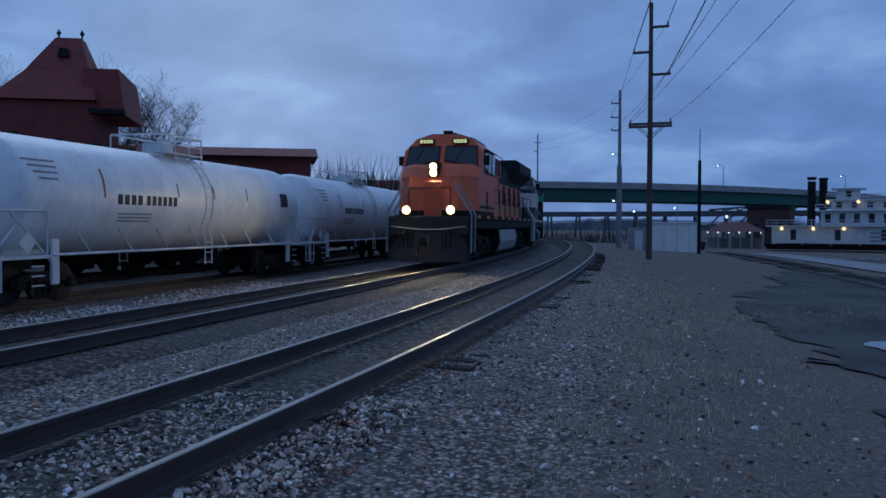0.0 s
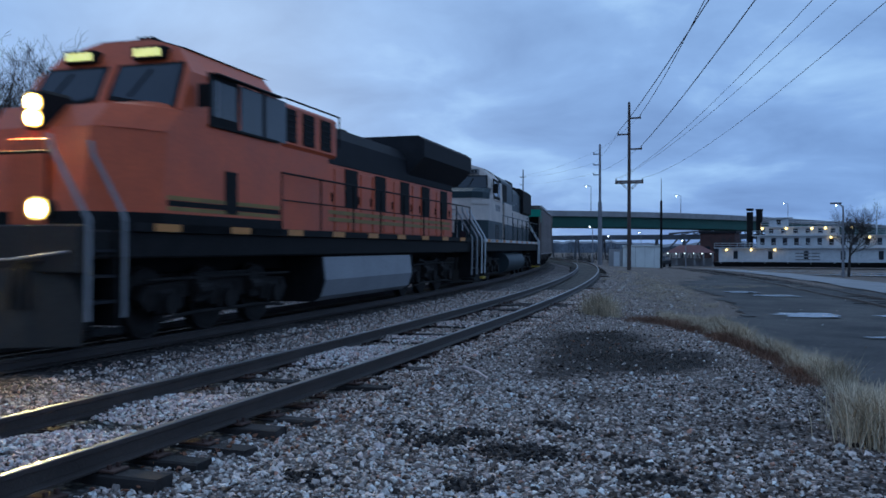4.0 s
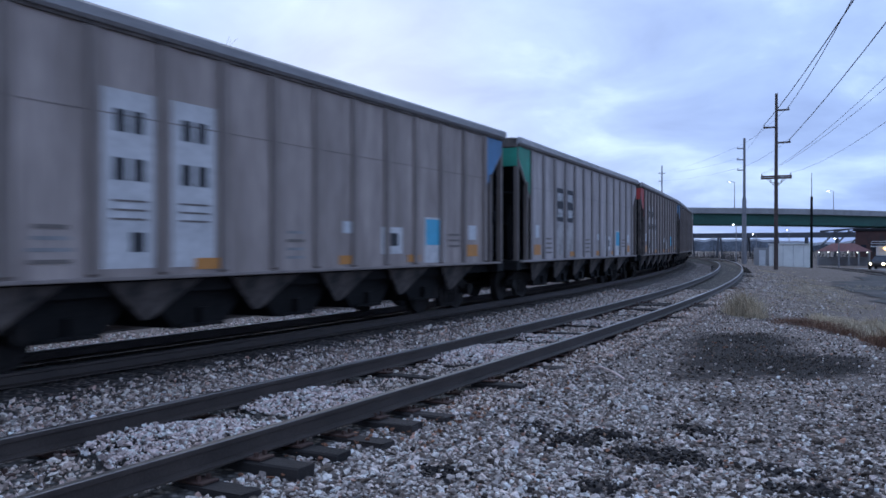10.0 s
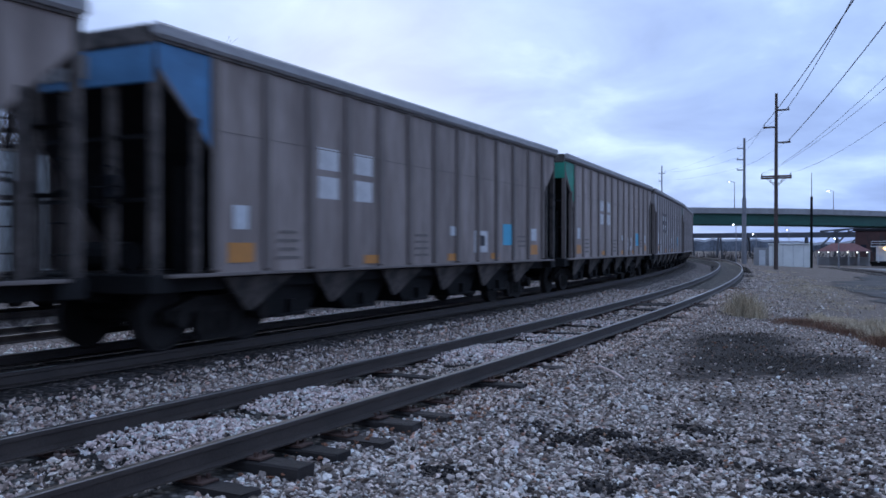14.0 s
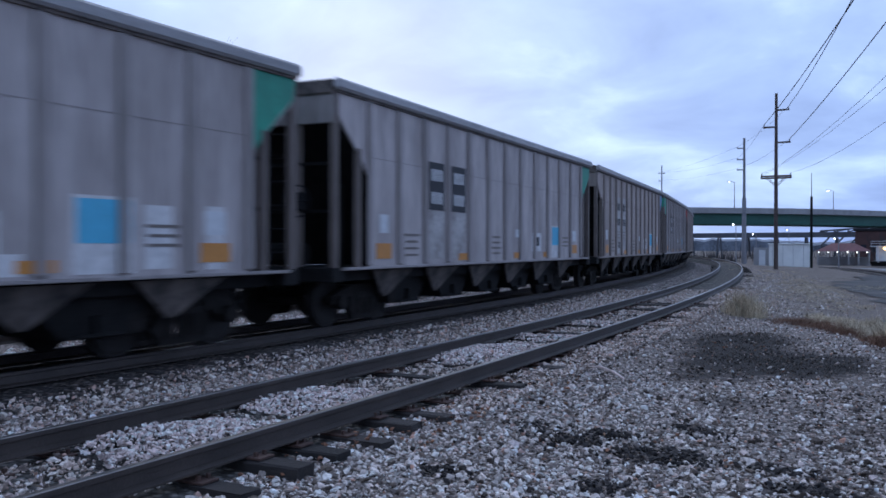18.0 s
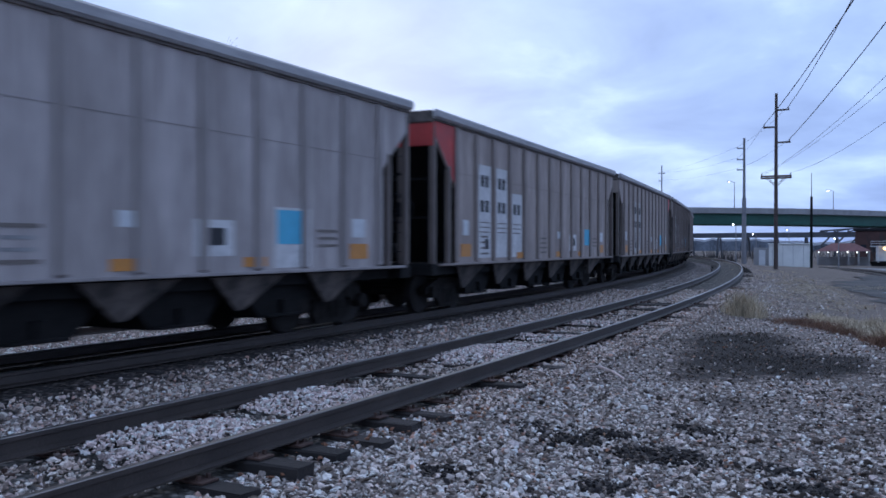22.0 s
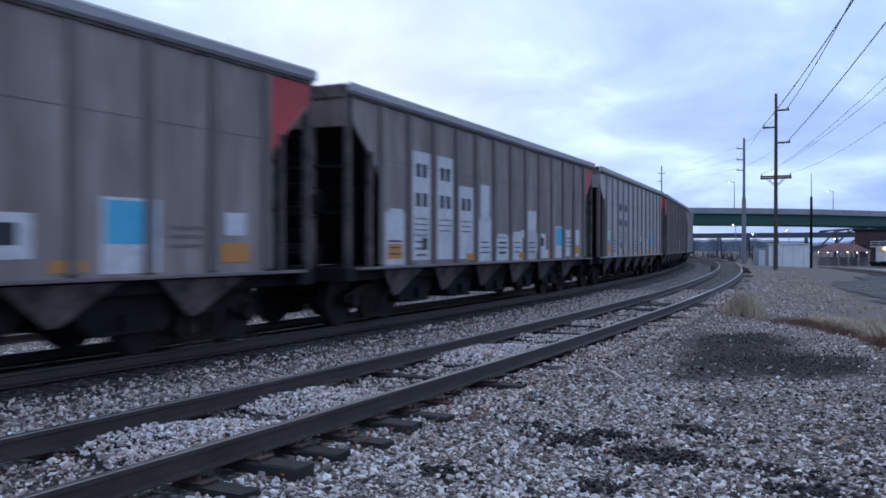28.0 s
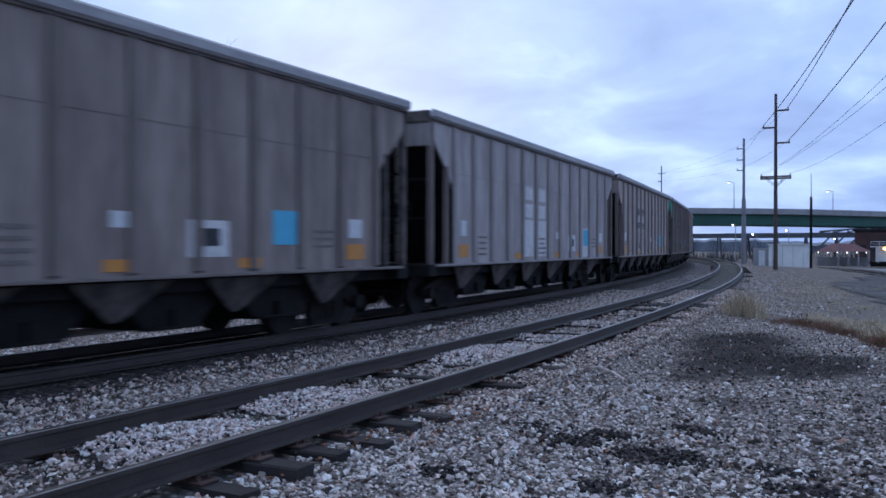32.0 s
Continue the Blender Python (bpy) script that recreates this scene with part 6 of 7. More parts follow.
# ---- older low rail bridge with its truss ----
def rail_bridge():
    b = thing("rail_bridge", "dark steel rail bridge with a trussed span, far behind", "bridge", kind="structure")
    path = [Vector(at(a, d)) for a, d in ((-17, 330), (-12, 322), (-6, 310), (0, 300), (5, 300))]
    z0, z1 = up(0.55, 310), up(0.86, 310)
    along("deck", rect(-2.5, 2.5, z0, z1), FARSTEEL, b, path)
    for k, a in enumerate(np.arange(-14.5, 4, 1.7)):
        x, y = at(a, 316)
        bm = bmesh.new()
        for q in (-2, 2):
            bars(bm, [(x + q * 0.4, y + q, -6), (x, y + q, z0)], 0.35, 6)
        bars(bm, [(x, y - 2, -1), (x, y + 2, z0 - 0.5)], 0.15, 5)
        part("bent", bm, FARSTEEL, b)
    for o in (-2.2, 2.2):
        a0, a1, n = -5.2, -0.6, 6
        lo = [Vector((*at(a0 + (a1 - a0) * k / n, 304), z1)) + Vector((0, o, 0)) for k in range(n + 1)]
        hi = [p + Vector((0, 0, 0.3 + 1.9 * k / n)) for k, p in enumerate(lo)]
        bm = bmesh.new()
        bars(bm, hi, 0.22, 5)
        for k in range(n + 1):
            bars(bm, [lo[k], hi[k]], 0.16, 5)
            if k < n:
                bars(bm, [lo[k], hi[k + 1]], 0.14, 5)
                bars(bm, [lo[k] - Vector((0, 0, 4.6)), lo[k + 1]], 0.14, 5)
        bars(bm, [p - Vector((0, 0, 4.6)) for p in lo], 0.2, 5)
        part("truss", bm, FARSTEEL, b)
    return b


rail_bridge()


# ---- poles and wires ----
def utility_pole(az, d, top_el, mat, arms, r=0.19, base_el=None, label="tall wooden utility pole with side arms", guard=None):
    x, y = at(az, d)
    z = ground_z(x, y); h = up(top_el, d) - z
    t = thing("utility_pole", label, "utility pole", "utility poles", at=pose(x, y, z))
    bm = bmesh.new(); tube(bm, (0, 0, -0.5), (0, 0, h), r, r * 0.6, n=12); part("shaft", bm, mat, t)
    if guard:
        bm = bmesh.new(); tube(bm, (0, 0, -0.3), (0, 0, guard), r * 1.35, r * 1.12, n=12); part("lower_sleeve", bm, GREYPOLE, t)
    tips = []
    for el, left, right in arms:
        zz = up(el, d) - z
        bm = bmesh.new(); box(bm, -left, right, -0.07, 0.07, zz - 0.07, zz + 0.07, 0.01)
        arm = part("cross_arm", bm, mat, t)
        for e in ((-left,) if left > 0.3 else ()) + ((right,) if right > 0.3 else ()):
            bm = bmesh.new(); tube(bm, (e * 0.93, 0, zz + 0.07), (e * 0.93, 0, zz + 0.25), 0.05, n=8); part("insulator", bm, GREYPOLE, arm)
            tips.append(Vector((x + e * 0.93, y, z + zz + 0.25)))
        if left > 0.9 and right > 0.9:
            bm = bmesh.new()
            bars(bm, [(-left * 0.62, 0.09, zz - 0.05), (0, 0.15, zz - 0.75)], 0.025); bars(bm, [(right * 0.62, 0.09, zz - 0.05), (0, 0.15, zz - 0.75)], 0.025)
            part("arm_brace", bm, mat, arm)
    return t, tips


P1, TIPS1 = utility_pole(-7.75, 79, 9.42, WOODPOLE, ((8.40, 0.05, 1.05), (7.38, 1.05, 0.05), (6.42, 0.05, 1.15), (4.36, 1.25, 1.25), (4.24, 1.25, 1.25)))
P2, TIPS2 = utility_pole(-9.62, 118, 6.78, GREYPOLE, ((6.15, 0.9, 0.1), (5.45, 0.9, 0.1), (4.80, 0.9, 0.1)), 0.235, guard=8.5, label="grey utility pole with three short arms")
P3, TIPS3 = utility_pole(-14.65, 190, 5.2, GREYPOLE, ((4.7, 0.7, 0.7), (4.2, 0.7, 0.1)), 0.2, label="far grey utility pole")
x, y = at(-5.72, 100)
z = ground_z(x, y)
t = thing("iron_mast", "thin black iron mast beside the pale shed", "mast", at=pose(x, y, z))
bm = bmesh.new(); tube(bm, (0, 0, -0.3), (0, 0, up(3.05, 100) - z), 0.15, 0.13, n=10); part("shaft", bm, BLACK, t)
bm = bmesh.new(); tube(bm, (0, 0, up(3.0, 100) - z), (0, 0, up(4.5, 100) - z), 0.05, 0.03, n=8); part("whip", bm, GREYPOLE, t)
NEAR_TIPS = [Vector((9.0, -8, 19.2)), Vector((8.6, -8, 13.0)), Vector((10.6, -8, 14.8)), Vector((10.8, -8, 12.6)), Vector((10.8, -8, 10.8)), Vector((14.4, -8, 15.0))]
bmz = ground_z(9.8, -8)
t = thing("utility_pole", "wooden utility pole behind the viewpoint", "utility pole", "utility poles", at=pose(9.8, -8, bmz))
bm = bmesh.new(); tube(bm, (0, 0, -0.5), (0, 0, 20.6), 0.19, 0.12, n=12); part("shaft", bm, WOODPOLE, t)
for p in NEAR_TIPS:
    bm = bmesh.new(); box(bm, *sorted((0, p.x - 9.8)), -0.06, 0.06, p.z - bmz - 0.3, p.z - bmz - 0.18); part("cross_arm", bm, WOODPOLE, t)


def wire(a, b, sag, r=0.02):
    bm = bmesh.new()
    pts = [a.lerp(b, k / 14) - Vector((0, 0, 4 * sag * (k / 14) * (1 - k / 14))) for k in range(15)]
    hose(bm, pts, r, 5)
    ob = new("overhead_wire", mesh_of("overhead_wire", bm, WIRE))
    return tagged(ob, "thin dark overhead power wire between poles", "wire", "overhead wires")


for k, (sag, r) in enumerate(((2.0, 0.025), (1.0, 0.027), (1.0, 0.027), (2.0, 0.010), (2.0, 0.010), (2.0, 0.010))):
    wire(TIPS1[k], NEAR_TIPS[k], sag, r)
for p, q in zip(TIPS1[:3], TIPS2[:3]):
    wire(p, q, 0.35, 0.012)
for p, q in zip(TIPS2[:3], TIPS3[:3]):
    wire(p, q, 0.5, 0.010)


# ---- pale shed, pavilion, brick stub ----
def shed():
    x, y = at(-7.25, 108)
    z = ground_z(x, y)
    t = thing("equipment_shed", "pale flat-roofed equipment shed beside the tracks", "shed", at=pose(x, y, z, 0, 0, 4))
    bm = bmesh.new(); box(bm, -1.6, 2.85, -1.5, 1.5, -0.3, 2.55, 0.02); part("main_wall", bm, SHEDWALL, t)
    bm = bmesh.new(); box(bm, -1.75, 3.0, -1.65, 1.65, 2.555, 2.66, 0.02); part("roof", bm, SHEDWALL, t)
    bm = bmesh.new(); box(bm, -3.3, -1.61, -1.3, 1.4, -0.3, 2.15, 0.02); an = part("annex", bm, CONC, t)
    bm = bmesh.new(); box(bm, -2.7, -2.0, -1.34, -1.305, 0.1, 1.9); part("door", bm, WHITE, an)
    for k in range(4):
        bm = bmesh.new(); box(bm, -1.2 + 1.1 * k, -1.17 + 1.1 * k, -1.53, -1.505, 0, 2.5); part("panel_joint", bm, CONC, t)


shed()


def pavilion():
    x, y = at(-3.95, 165)
    z = up(-0.95, 165)
    t = thing("pavilion", "open pavilion with a red hipped roof and lit bulbs", "pavilion", at=pose(x, y, z, 0, 0, 5))
    bm = bmesh.new(); loft(bm, [[(-4.4, -2.5, 1.9), (4.4, -2.5, 1.9), (4.4, 2.5, 1.9), (-4.4, 2.5, 1.9)], [(-1.8, -0.2, 3.3), (1.8, -0.2, 3.3), (1.8, 0.2, 3.3), (-1.8, 0.2, 3.3)]]); part("roof", bm, PAVILION, t)
    for k in range(6):
        for yy in (-2.3, 2.3):
            bm = bmesh.new(); box(bm, -4.1 + 1.6 * k, -3.9 + 1.6 * k, yy - 0.1, yy + 0.1, -1.0, 1.9); part("post", bm, CONC, t)
    for k in range(6):
        bm = bmesh.new(); bmesh.ops.create_uvsphere(bm, u_segments=8, v_segments=5, radius=0.10, matrix=pose(-3.9 + 1.5 * k, -2.6, 1.75)); part("bulb", bm, FACADEGLOW, t)
    bm = bmesh.new(); box(bm, -4.2, 4.2, 1.9, 2.2, -1.0, 0.9); part("low_wall", bm, CONC, t)


pavilion()
x, y = at(-2.1, 185)
t = thing("brick_abutment", "dark red brick building under the highway bridge", "building", at=pose(x, y, -4, 0, 0, -8))
bm = bmesh.new(); box(bm, -3.4, 3.4, -3, 3, 0, 8.4, 0.1); w = part("wall", bm, SOOTBRICK, t)
bm = bmesh.new(); box(bm, -3.7, 3.7, -3.3, 3.3, 8.41, 8.9, 0.05); part("cornice", bm, DARKSTEEL, t)
for k in range(3):
    bm = bmesh.new(); box(bm, -2.4 + 1.8 * k, -1.4 + 1.8 * k, -3.06, -3.01, 4.4, 5.8); part("window", bm, GLASS, t)


# ---- river boat ----
def river_boat():
    d = 152
    x, y = at(3.2, d)
    z = up(-1.15, d)
    t = thing("river_boat", "white three-decked river boat with black stacks and lit bulbs", "boat", at=pose(x, y, z, 0, 0, -4))
    bm = bmesh.new(); loft(bm, [[(-14.5, -4, 0), (14.2, -4, 0), (17.8, -0.6, 0.5), (17.8, 0.6, 0.5), (14.2, 4, 0), (-14.5, 4, 0)], [(-14.8, -4.4, 0.75), (14.6, -4.4, 0.75), (19.2, -0.8, 1.5), (19.2, 0.8, 1.5), (14.6, 4.4, 0.75), (-14.8, 4.4, 0.75)]])
    part("hull", bm, BLACK, t)
    for name, x0, x1, w, z0, z1 in (("main_house", -13.9, 10.9, 4.1, 0.77, 3.0), ("cabin_house", -8.0, 10.7, 3.6, 3.16, 5.0), ("texas_house", -6.8, 4.2, 2.6, 5.16, 6.4), ("pilot_house", -6.2, -3.4, 1.6, 6.55, 7.9)):
        bm = bmesh.new(); box(bm, x0, x1, -w, w, z0, z1, 0.03); house = part(name, bm, WHITE, t)
        bm = bmesh.new(); box(bm, x0 - 0.7, x1 + 0.7, -w - 0.7, w + 0.7, z1 + 0.005, z1 + 0.15, 0.02); part("deck_edge", bm, WHITE, house)
        n = int((x1 - x0) / 1.7)
        for k in range(n):
            xx = x0 + (k + 0.5) * (x1 - x0) / n
            hh = (z1 - z0)
            bm = bmesh.new(); box(bm, xx - 0.34, xx + 0.34, -w - 0.03, -w + 0.01, z0 + hh * 0.22, z0 + hh * 0.82)
            if name != "main_house" or k % 3 == 1:
                part("window", bm, GLASS if k % 3 else DARKSTEEL, house)
            else:
                bm.free()
        if name != "pilot_house":
            bm = bmesh.new()
            bars(bm, [(x0 - 0.6, -w - 0.65, z1 + 0.85), (x1 + 0.6, -w - 0.65, z1 + 0.85)], 0.04, 5); bars(bm, [(x0 - 0.6, -w - 0.65, z1 + 0.5), (x1 + 0.6, -w - 0.65, z1 + 0.5)], 0.03, 5)
            for k in range(int((x1 - x0) / 1.2) + 2):
                bars(bm, [(x0 - 0.6 + 1.2 * k, -w - 0.65, z1 + 0.1), (x0 - 0.6 + 1.2 * k, -w - 0.65, z1 + 0.85)], 0.025, 4)
            part("railing", bm, WHITE, house)
            for k in range(n // 2):
                bm = bmesh.new(); bars(bm, [(x0 + 0.4 + 3.4 * k, -w - 0.6, z0 - 0.2), (x0 + 0.4 + 3.4 * k, -w - 0.6, z1)], 0.06, 6); part("deck_post", bm, WHITE, house)
    for yy in (-1.3, 1.3):
        bm = bmesh.new(); tube(bm, (-8.6 + yy * 0.5, yy, 2.9), (-8.6 + yy * 0.5, yy, 9.2 + yy * 0.15), 0.52, n=16); tube(bm, (-8.6 + yy * 0.5, yy, 9.2), (-8.6 + yy * 0.5, yy, 9.6), 0.52, 0.62, n=16); part("funnel", bm, BLACK, t)
    for k in range(5):
        bm = bmesh.new(); bars(bm, [(-9.2 + 0.5 * k, -1.9, 3.1), (-9.2 + 0.5 * k, -1.9, 4.0)], 0.05, 5); part("stack_stay", bm, WHITE, t)
    for xx, yy, zz in ((-12.6, -4.9, 2.75), (-8.8, -4.9, 2.75), (-5.2, -4.9, 2.75), (-7.2, -3.4, 6.2), (-3.6, -3.4, 6.2), (0.2, -3.4, 6.2), (2.2, -3.4, 6.2), (3.0, -4.3, 4.75), (8.4, -4.3, 4.75), (6.0, -3.4, 6.3)):
        bm = bmesh.new(); bmesh.ops.create_uvsphere(bm, u_segments=8, v_segments=5, radius=0.2, matrix=pose(xx, yy, zz)); part("bulb", bm, WARMGLOW, t)
    for k in range(3):
        bm = bmesh.new(); box(bm, -2.2, 1.4, -4.16, -4.11, 1.1 + 0.5 * k, 1.32 + 0.5 * k); part("shutter", bm, FADED, t)
    bm = bmesh.new(); bars(bm, [(11, -1.5, 3.2), (19, -0.8, 2.4)], 0.12, 6); bars(bm, [(11, 1.5, 3.2), (19, 0.8, 2.4)], 0.12, 6); box(bm, 11, 16, -1.4, 1.4, 2.1, 2.3); part("landing_stage", bm, WHITE, t)
    bm = bmesh.new(); tube(bm, (9.6, 0, 5), (9.6, 0, 9), 0.09, n=6); part("jack_staff", bm, WHITE, t)


river_boat()


# ---- brick depot with its chimney ----
def depot():
    d = 76
    x, y = at(-33.0, d)
    th = 33
    z = -0.9
    t = thing("brick_depot", "dark red brick depot with a truncated hipped roof", "building", at=pose(x, y, z, 0, 0, th))
    e = lambda el: up(el, d) - z
    bm = bmesh.new(); box(bm, -2.7, 2.4, -3, 4, 0, e(5.0) - 0.02, 0.05); tower = part("tower_wall", bm, BRICK, t)
    bm = bmesh.new()
    loft(bm, [[(-2.9, -3.3, e(5.0)), (2.5, -3.3, e(5.0)), (2.5, 4.3, e(5.0)), (-2.9, 4.3, e(5.0))], [(-1.5, -1.7, e(6.3)), (1.9, -1.7, e(6.3)), (1.9, 2.2, e(6.3)), (-1.5, 2.2, e(6.3))], [(-0.15, -0.5, e(7.85)), (1.2, -0.5, e(7.85)), (1.2, 0.8, e(7.85)), (-0.15, 0.8, e(7.85))]])
    rf = part("tower_roof", bm, ROOFRED, t)
    bm = bmesh.new(); prism(bm, [(1.7, e(4.5)), (3.9, e(4.5)), (3.55, e(6.35)), (1.7, e(6.35))], -2.6, 3.6); part("side_gable", bm, ROOFRED, t)
    bm = bmesh.new(); prism(bm, [(0.15, e(6.95)), (0.75, e(6.95)), (0.65, e(7.3)), (0.25, e(7.3))], -1.45, 0.0); part("dormer", bm, DARKSTEEL, rf)
    for xx in (-0.1, 1.15):
        bm = bmesh.new(); tube(bm, (xx, 0, e(7.7)), (xx, 0, e(8.25)), 0.05, n=6); bmesh.ops.create_uvsphere(bm, u_segments=8, v_segments=5, radius=0.13, matrix=pose(xx, 0, e(8.1))); part("finial", bm, DARKSTEEL, rf)
    bm = bmesh.new(); box(bm, 2.2, 4.0, -3.6, -2.9, e(4.45), e(4.65), 0.02); part("eave", bm, DARKSTEEL, t)
    bm = bmesh.new(); tube(bm, (3.7, -3.2, e(4.2)), (3.7, -3.2, e(4.75)), 0.14, 0.02, n=8); part("eave_finial", bm, DARKSTEEL, t)
    bm = bmesh.new(); box(bm, -12, -2.9, -2, 4, 0, e(4.0), 0.05); part("wing_wall", bm, BRICK, t)
    bm = bmesh.new(); prism(bm, [(-2.6, e(3.8)), (-2.6, e(4.0)), (1.0, e(4.75)), (4.6, e(4.0)), (4.6, e(3.8))], -12.4, -2.7, "x"); part("wing_roof", bm, ROOFRED, t)
    bm = bmesh.new(); box(bm, 2.6, 14, -1.5, 4, 0, e(3.0), 0.05); part("long_wall", bm, BRICK, t)
    bm = bmesh.new(); prism(bm, [(-2.2, e(2.95)), (1.2, e(3.5)), (4.6, e(2.95))], 2.7, 14.4, "x"); part("long_roof", bm, ROOFRED, t)
    for k in range(4):
        bm = bmesh.new(); box(bm, 4 + 2.6 * k, 5.2 + 2.6 * k, -1.56, -1.51, e(0.2), e(1.9)); part("window", bm, GLASS, t)
    # chimney
    dc = 74
    x, y = at(-37.1, dc)
    c = thing("brick_chimney", "tall square dark red brick chimney", "chimney", at=pose(x, y, -0.9, 0, 0, 37))
    h = up(8.55, dc) + 0.9
    bm = bmesh.new(); box(bm, -0.72, 0.72, -0.72, 0.72, 0, h - 0.5, 0.04); part("shaft", bm, BRICK, c)
    bm = bmesh.new(); box(bm, -0.80, 0.80, -0.80, 0.80, h - 0.5, h - 0.12, 0.03); part("collar", bm, BRICK, c)
    bm = bmesh.new(); box(bm, -0.68, 0.68, -0.68, 0.68, h - 0.12, h + 0.05, 0.03); part("cap", bm, DARKSTEEL, c)


depot()
x, y = at(-25.5, 130)
t = thing("low_brick_house", "low red-roofed brick house behind the yard", "building", at=pose(x, y, -1, 0, 0, 28))
bm = bmesh.new(); box(bm, -9, 9, -4, 4, 0, 5.4, 0.05); part("wall", bm, BRICK, t)
bm = bmesh.new(); prism(bm, [(-4.6, 5.3), (0, 7.9), (4.6, 5.3)], -9.5, 9.5, "x"); part("roof", bm, ROOFRED, t)


# ---- bare trees ----
def bare_tree(x, y, z, h, seed, label="bare winter tree with many fine twigs", spread=1.0):
    rnd = random.Random(seed)
    t = thing("bare_tree", label, "tree", "bare trees", at=pose(x, y, z))
    trunk, twigs = ([], []), ([], [])
    def seg(store, a, b, r0, r1, n):
        verts, faces = store
        d = (b - a).normalized(); u = d.orthogonal().normalized(); w = d.cross(u)
        k0 = len(verts)
        for p, r in ((a, r0), (b, r1)):
            for k in range(n):
                an = 2 * math.pi * k / n
                verts.append(tuple(p + u * (r * math.cos(an)) + w * (r * math.sin(an))))
        for k in range(n):
            faces.append((k0 + k, k0 + (k + 1) % n, k0 + n + (k + 1) % n, k0 + n + k))
    def grow(p, d, length, r, level):
        steps = 3 if level < 2 else 2
        for s in range(steps):
            d = (d + Vector((rnd.uniform(-1, 1), rnd.uniform(-1, 1), rnd.uniform(-0.3, 0.6))) * (0.05 if level == 0 else 0.18 if level < 3 else 0.34)).normalized()
            q = p + d * (length / steps)
            r1 = max(r * (0.80 if level < 4 else 0.7), h * 0.0006)
            seg(trunk if level < 2 else twigs, p, q, r, r1, 7 if level < 2 else 3)
            p, r = q, r1
            if level < 5 and (s > 0 or level > 0):
                for _ in range(3 if level < 4 else 2):
                    side = Vector((rnd.uniform(-1, 1), rnd.uniform(-1, 1), rnd.uniform(-0.2, 0.7))).normalized()
                    nd = (d * 0.72 + side * 0.75 * spread).normalized()
                    if level < 1 or rnd.random() < 0.80:
                        grow(p, nd, length * rnd.uniform(0.50, 0.72), r * 0.66, level + 1)
    grow(Vector((0, 0, -0.3)), Vector((0, 0, 1)), h * 0.50, h * 0.024, 0)
    raw("trunk", *trunk, BARK, t)
    raw("crown", *twigs, BARK, t)
    return t


for k, (az, d, el) in enumerate(((-51.5, 88, 11.5), (-46.5, 84, 12.2), (-43.0, 92, 9.2), (-41.3, 96, 7.9), (-39.3, 100, 7.6), (-34.6, 104, 8.4), (-36.0, 100, 7.4), (-56, 84, 12.6), (-61, 82, 11.5), (-48.8, 90, 11.0), (-44.6, 86, 10.6), (-53.5, 92, 11.8), (-37.9, 108, 7.5), (-33.2, 110, 7.9))):
    x, y = at(az, d)
    bare_tree(x, y, -0.9, (up(el, d) + 0.9) * (0.95 if az < -45 else 0.84), 40 + k)
x, y = at(5.3, 74)
bare_tree(x, y, ground_z(x, y), up(2.7, 74) - ground_z(x, y), 77, "small bare tree beside the path")
x, y = at(14.0, 52)
bare_tree(x, y, ground_z(x, y), 8.0, 78)


def thicket(name, spots, mat, label, category):
    """Dense low scrub of thin stems, one object."""
    rnd = random.Random(name)
    verts, faces = [], []
    for x, y, z, w, h, n in spots:
        for _ in range(n):
            px, py = x + rnd.gauss(0, w * 0.4), y + rnd.gauss(0, w * 0.25)
            hh = h * rnd.uniform(0.45, 1.0)
            lx, ly = rnd.uniform(-0.35, 0.35) * hh, rnd.uniform(-0.35, 0.35) * hh
            r = 0.012 * hh + 0.01
            k = len(verts)
            verts += [(px - r, py, z), (px + r, py, z), (px, py + r, z), (px + lx, py + ly, z + hh)]
            faces += [(k, k + 1, k + 3), (k + 1, k + 2, k + 3), (k + 2, k, k + 3)]
    ob = raw(name, verts, faces, mat)
    return tagged(ob, label, category, kind="stuff")


def far_spots():
    out = []
    for az, d, el, w in ((-28.5, 118, 4.2, 7), (-24, 125, 3.9, 8), (-22, 128, 3.3, 6), (-13.5, 200, 0.1, 10), (-12, 190, -0.15, 8), (-10.8, 180, -0.2, 6), (-9.5, 260, 0.3, 14), (-7, 280, 0.5, 12), (-3.0, 290, 0.4, 14), (9.5, 210, 0.3, 8), (-1.6, 176, 1.1, 2.5)):
        x, y = at(az, d)
        z = ground_z(x, y)
        out.append((x, y, z, w, up(el, d) - z, 420 if d < 150 else 150))
    return out


thicket("far_scrub", far_spots(), FARDARK, "dark leafless scrub along the far embankment", "scrub")


def far_bank():
    """The wooded far shore, all round, with aerial haze in its colour."""
    rnd = random.Random(9)
    verts, faces = [], []
    n = 720
    for k in range(n):
        az = 360 * k / n
        d = 720 + 60 * noise.noise((az * 0.05, 0, 2))
        h = 1.5 + 6 * abs(noise.noise((az * 0.11, 3, 0))) + 2.0 * rnd.random() + (10 if 200 < az < 335 else 0)
        x, y = at(az, d)
        verts += [(x, y, -6), (x, y, h), (x * 1.25, y * 1.25, h + 3)]
    for k in range(n):
        a, b = 3 * k, 3 * ((k + 1) % n)
        faces += [(a, b, b + 1, a + 1), (a + 1, b + 1, b + 2, a + 2)]
    tagged(raw("backdrop_far_shore", verts, faces, HILL), "wooded far shore along the horizon, coloured blue-grey with haze", "backdrop", kind="structure")


far_bank()


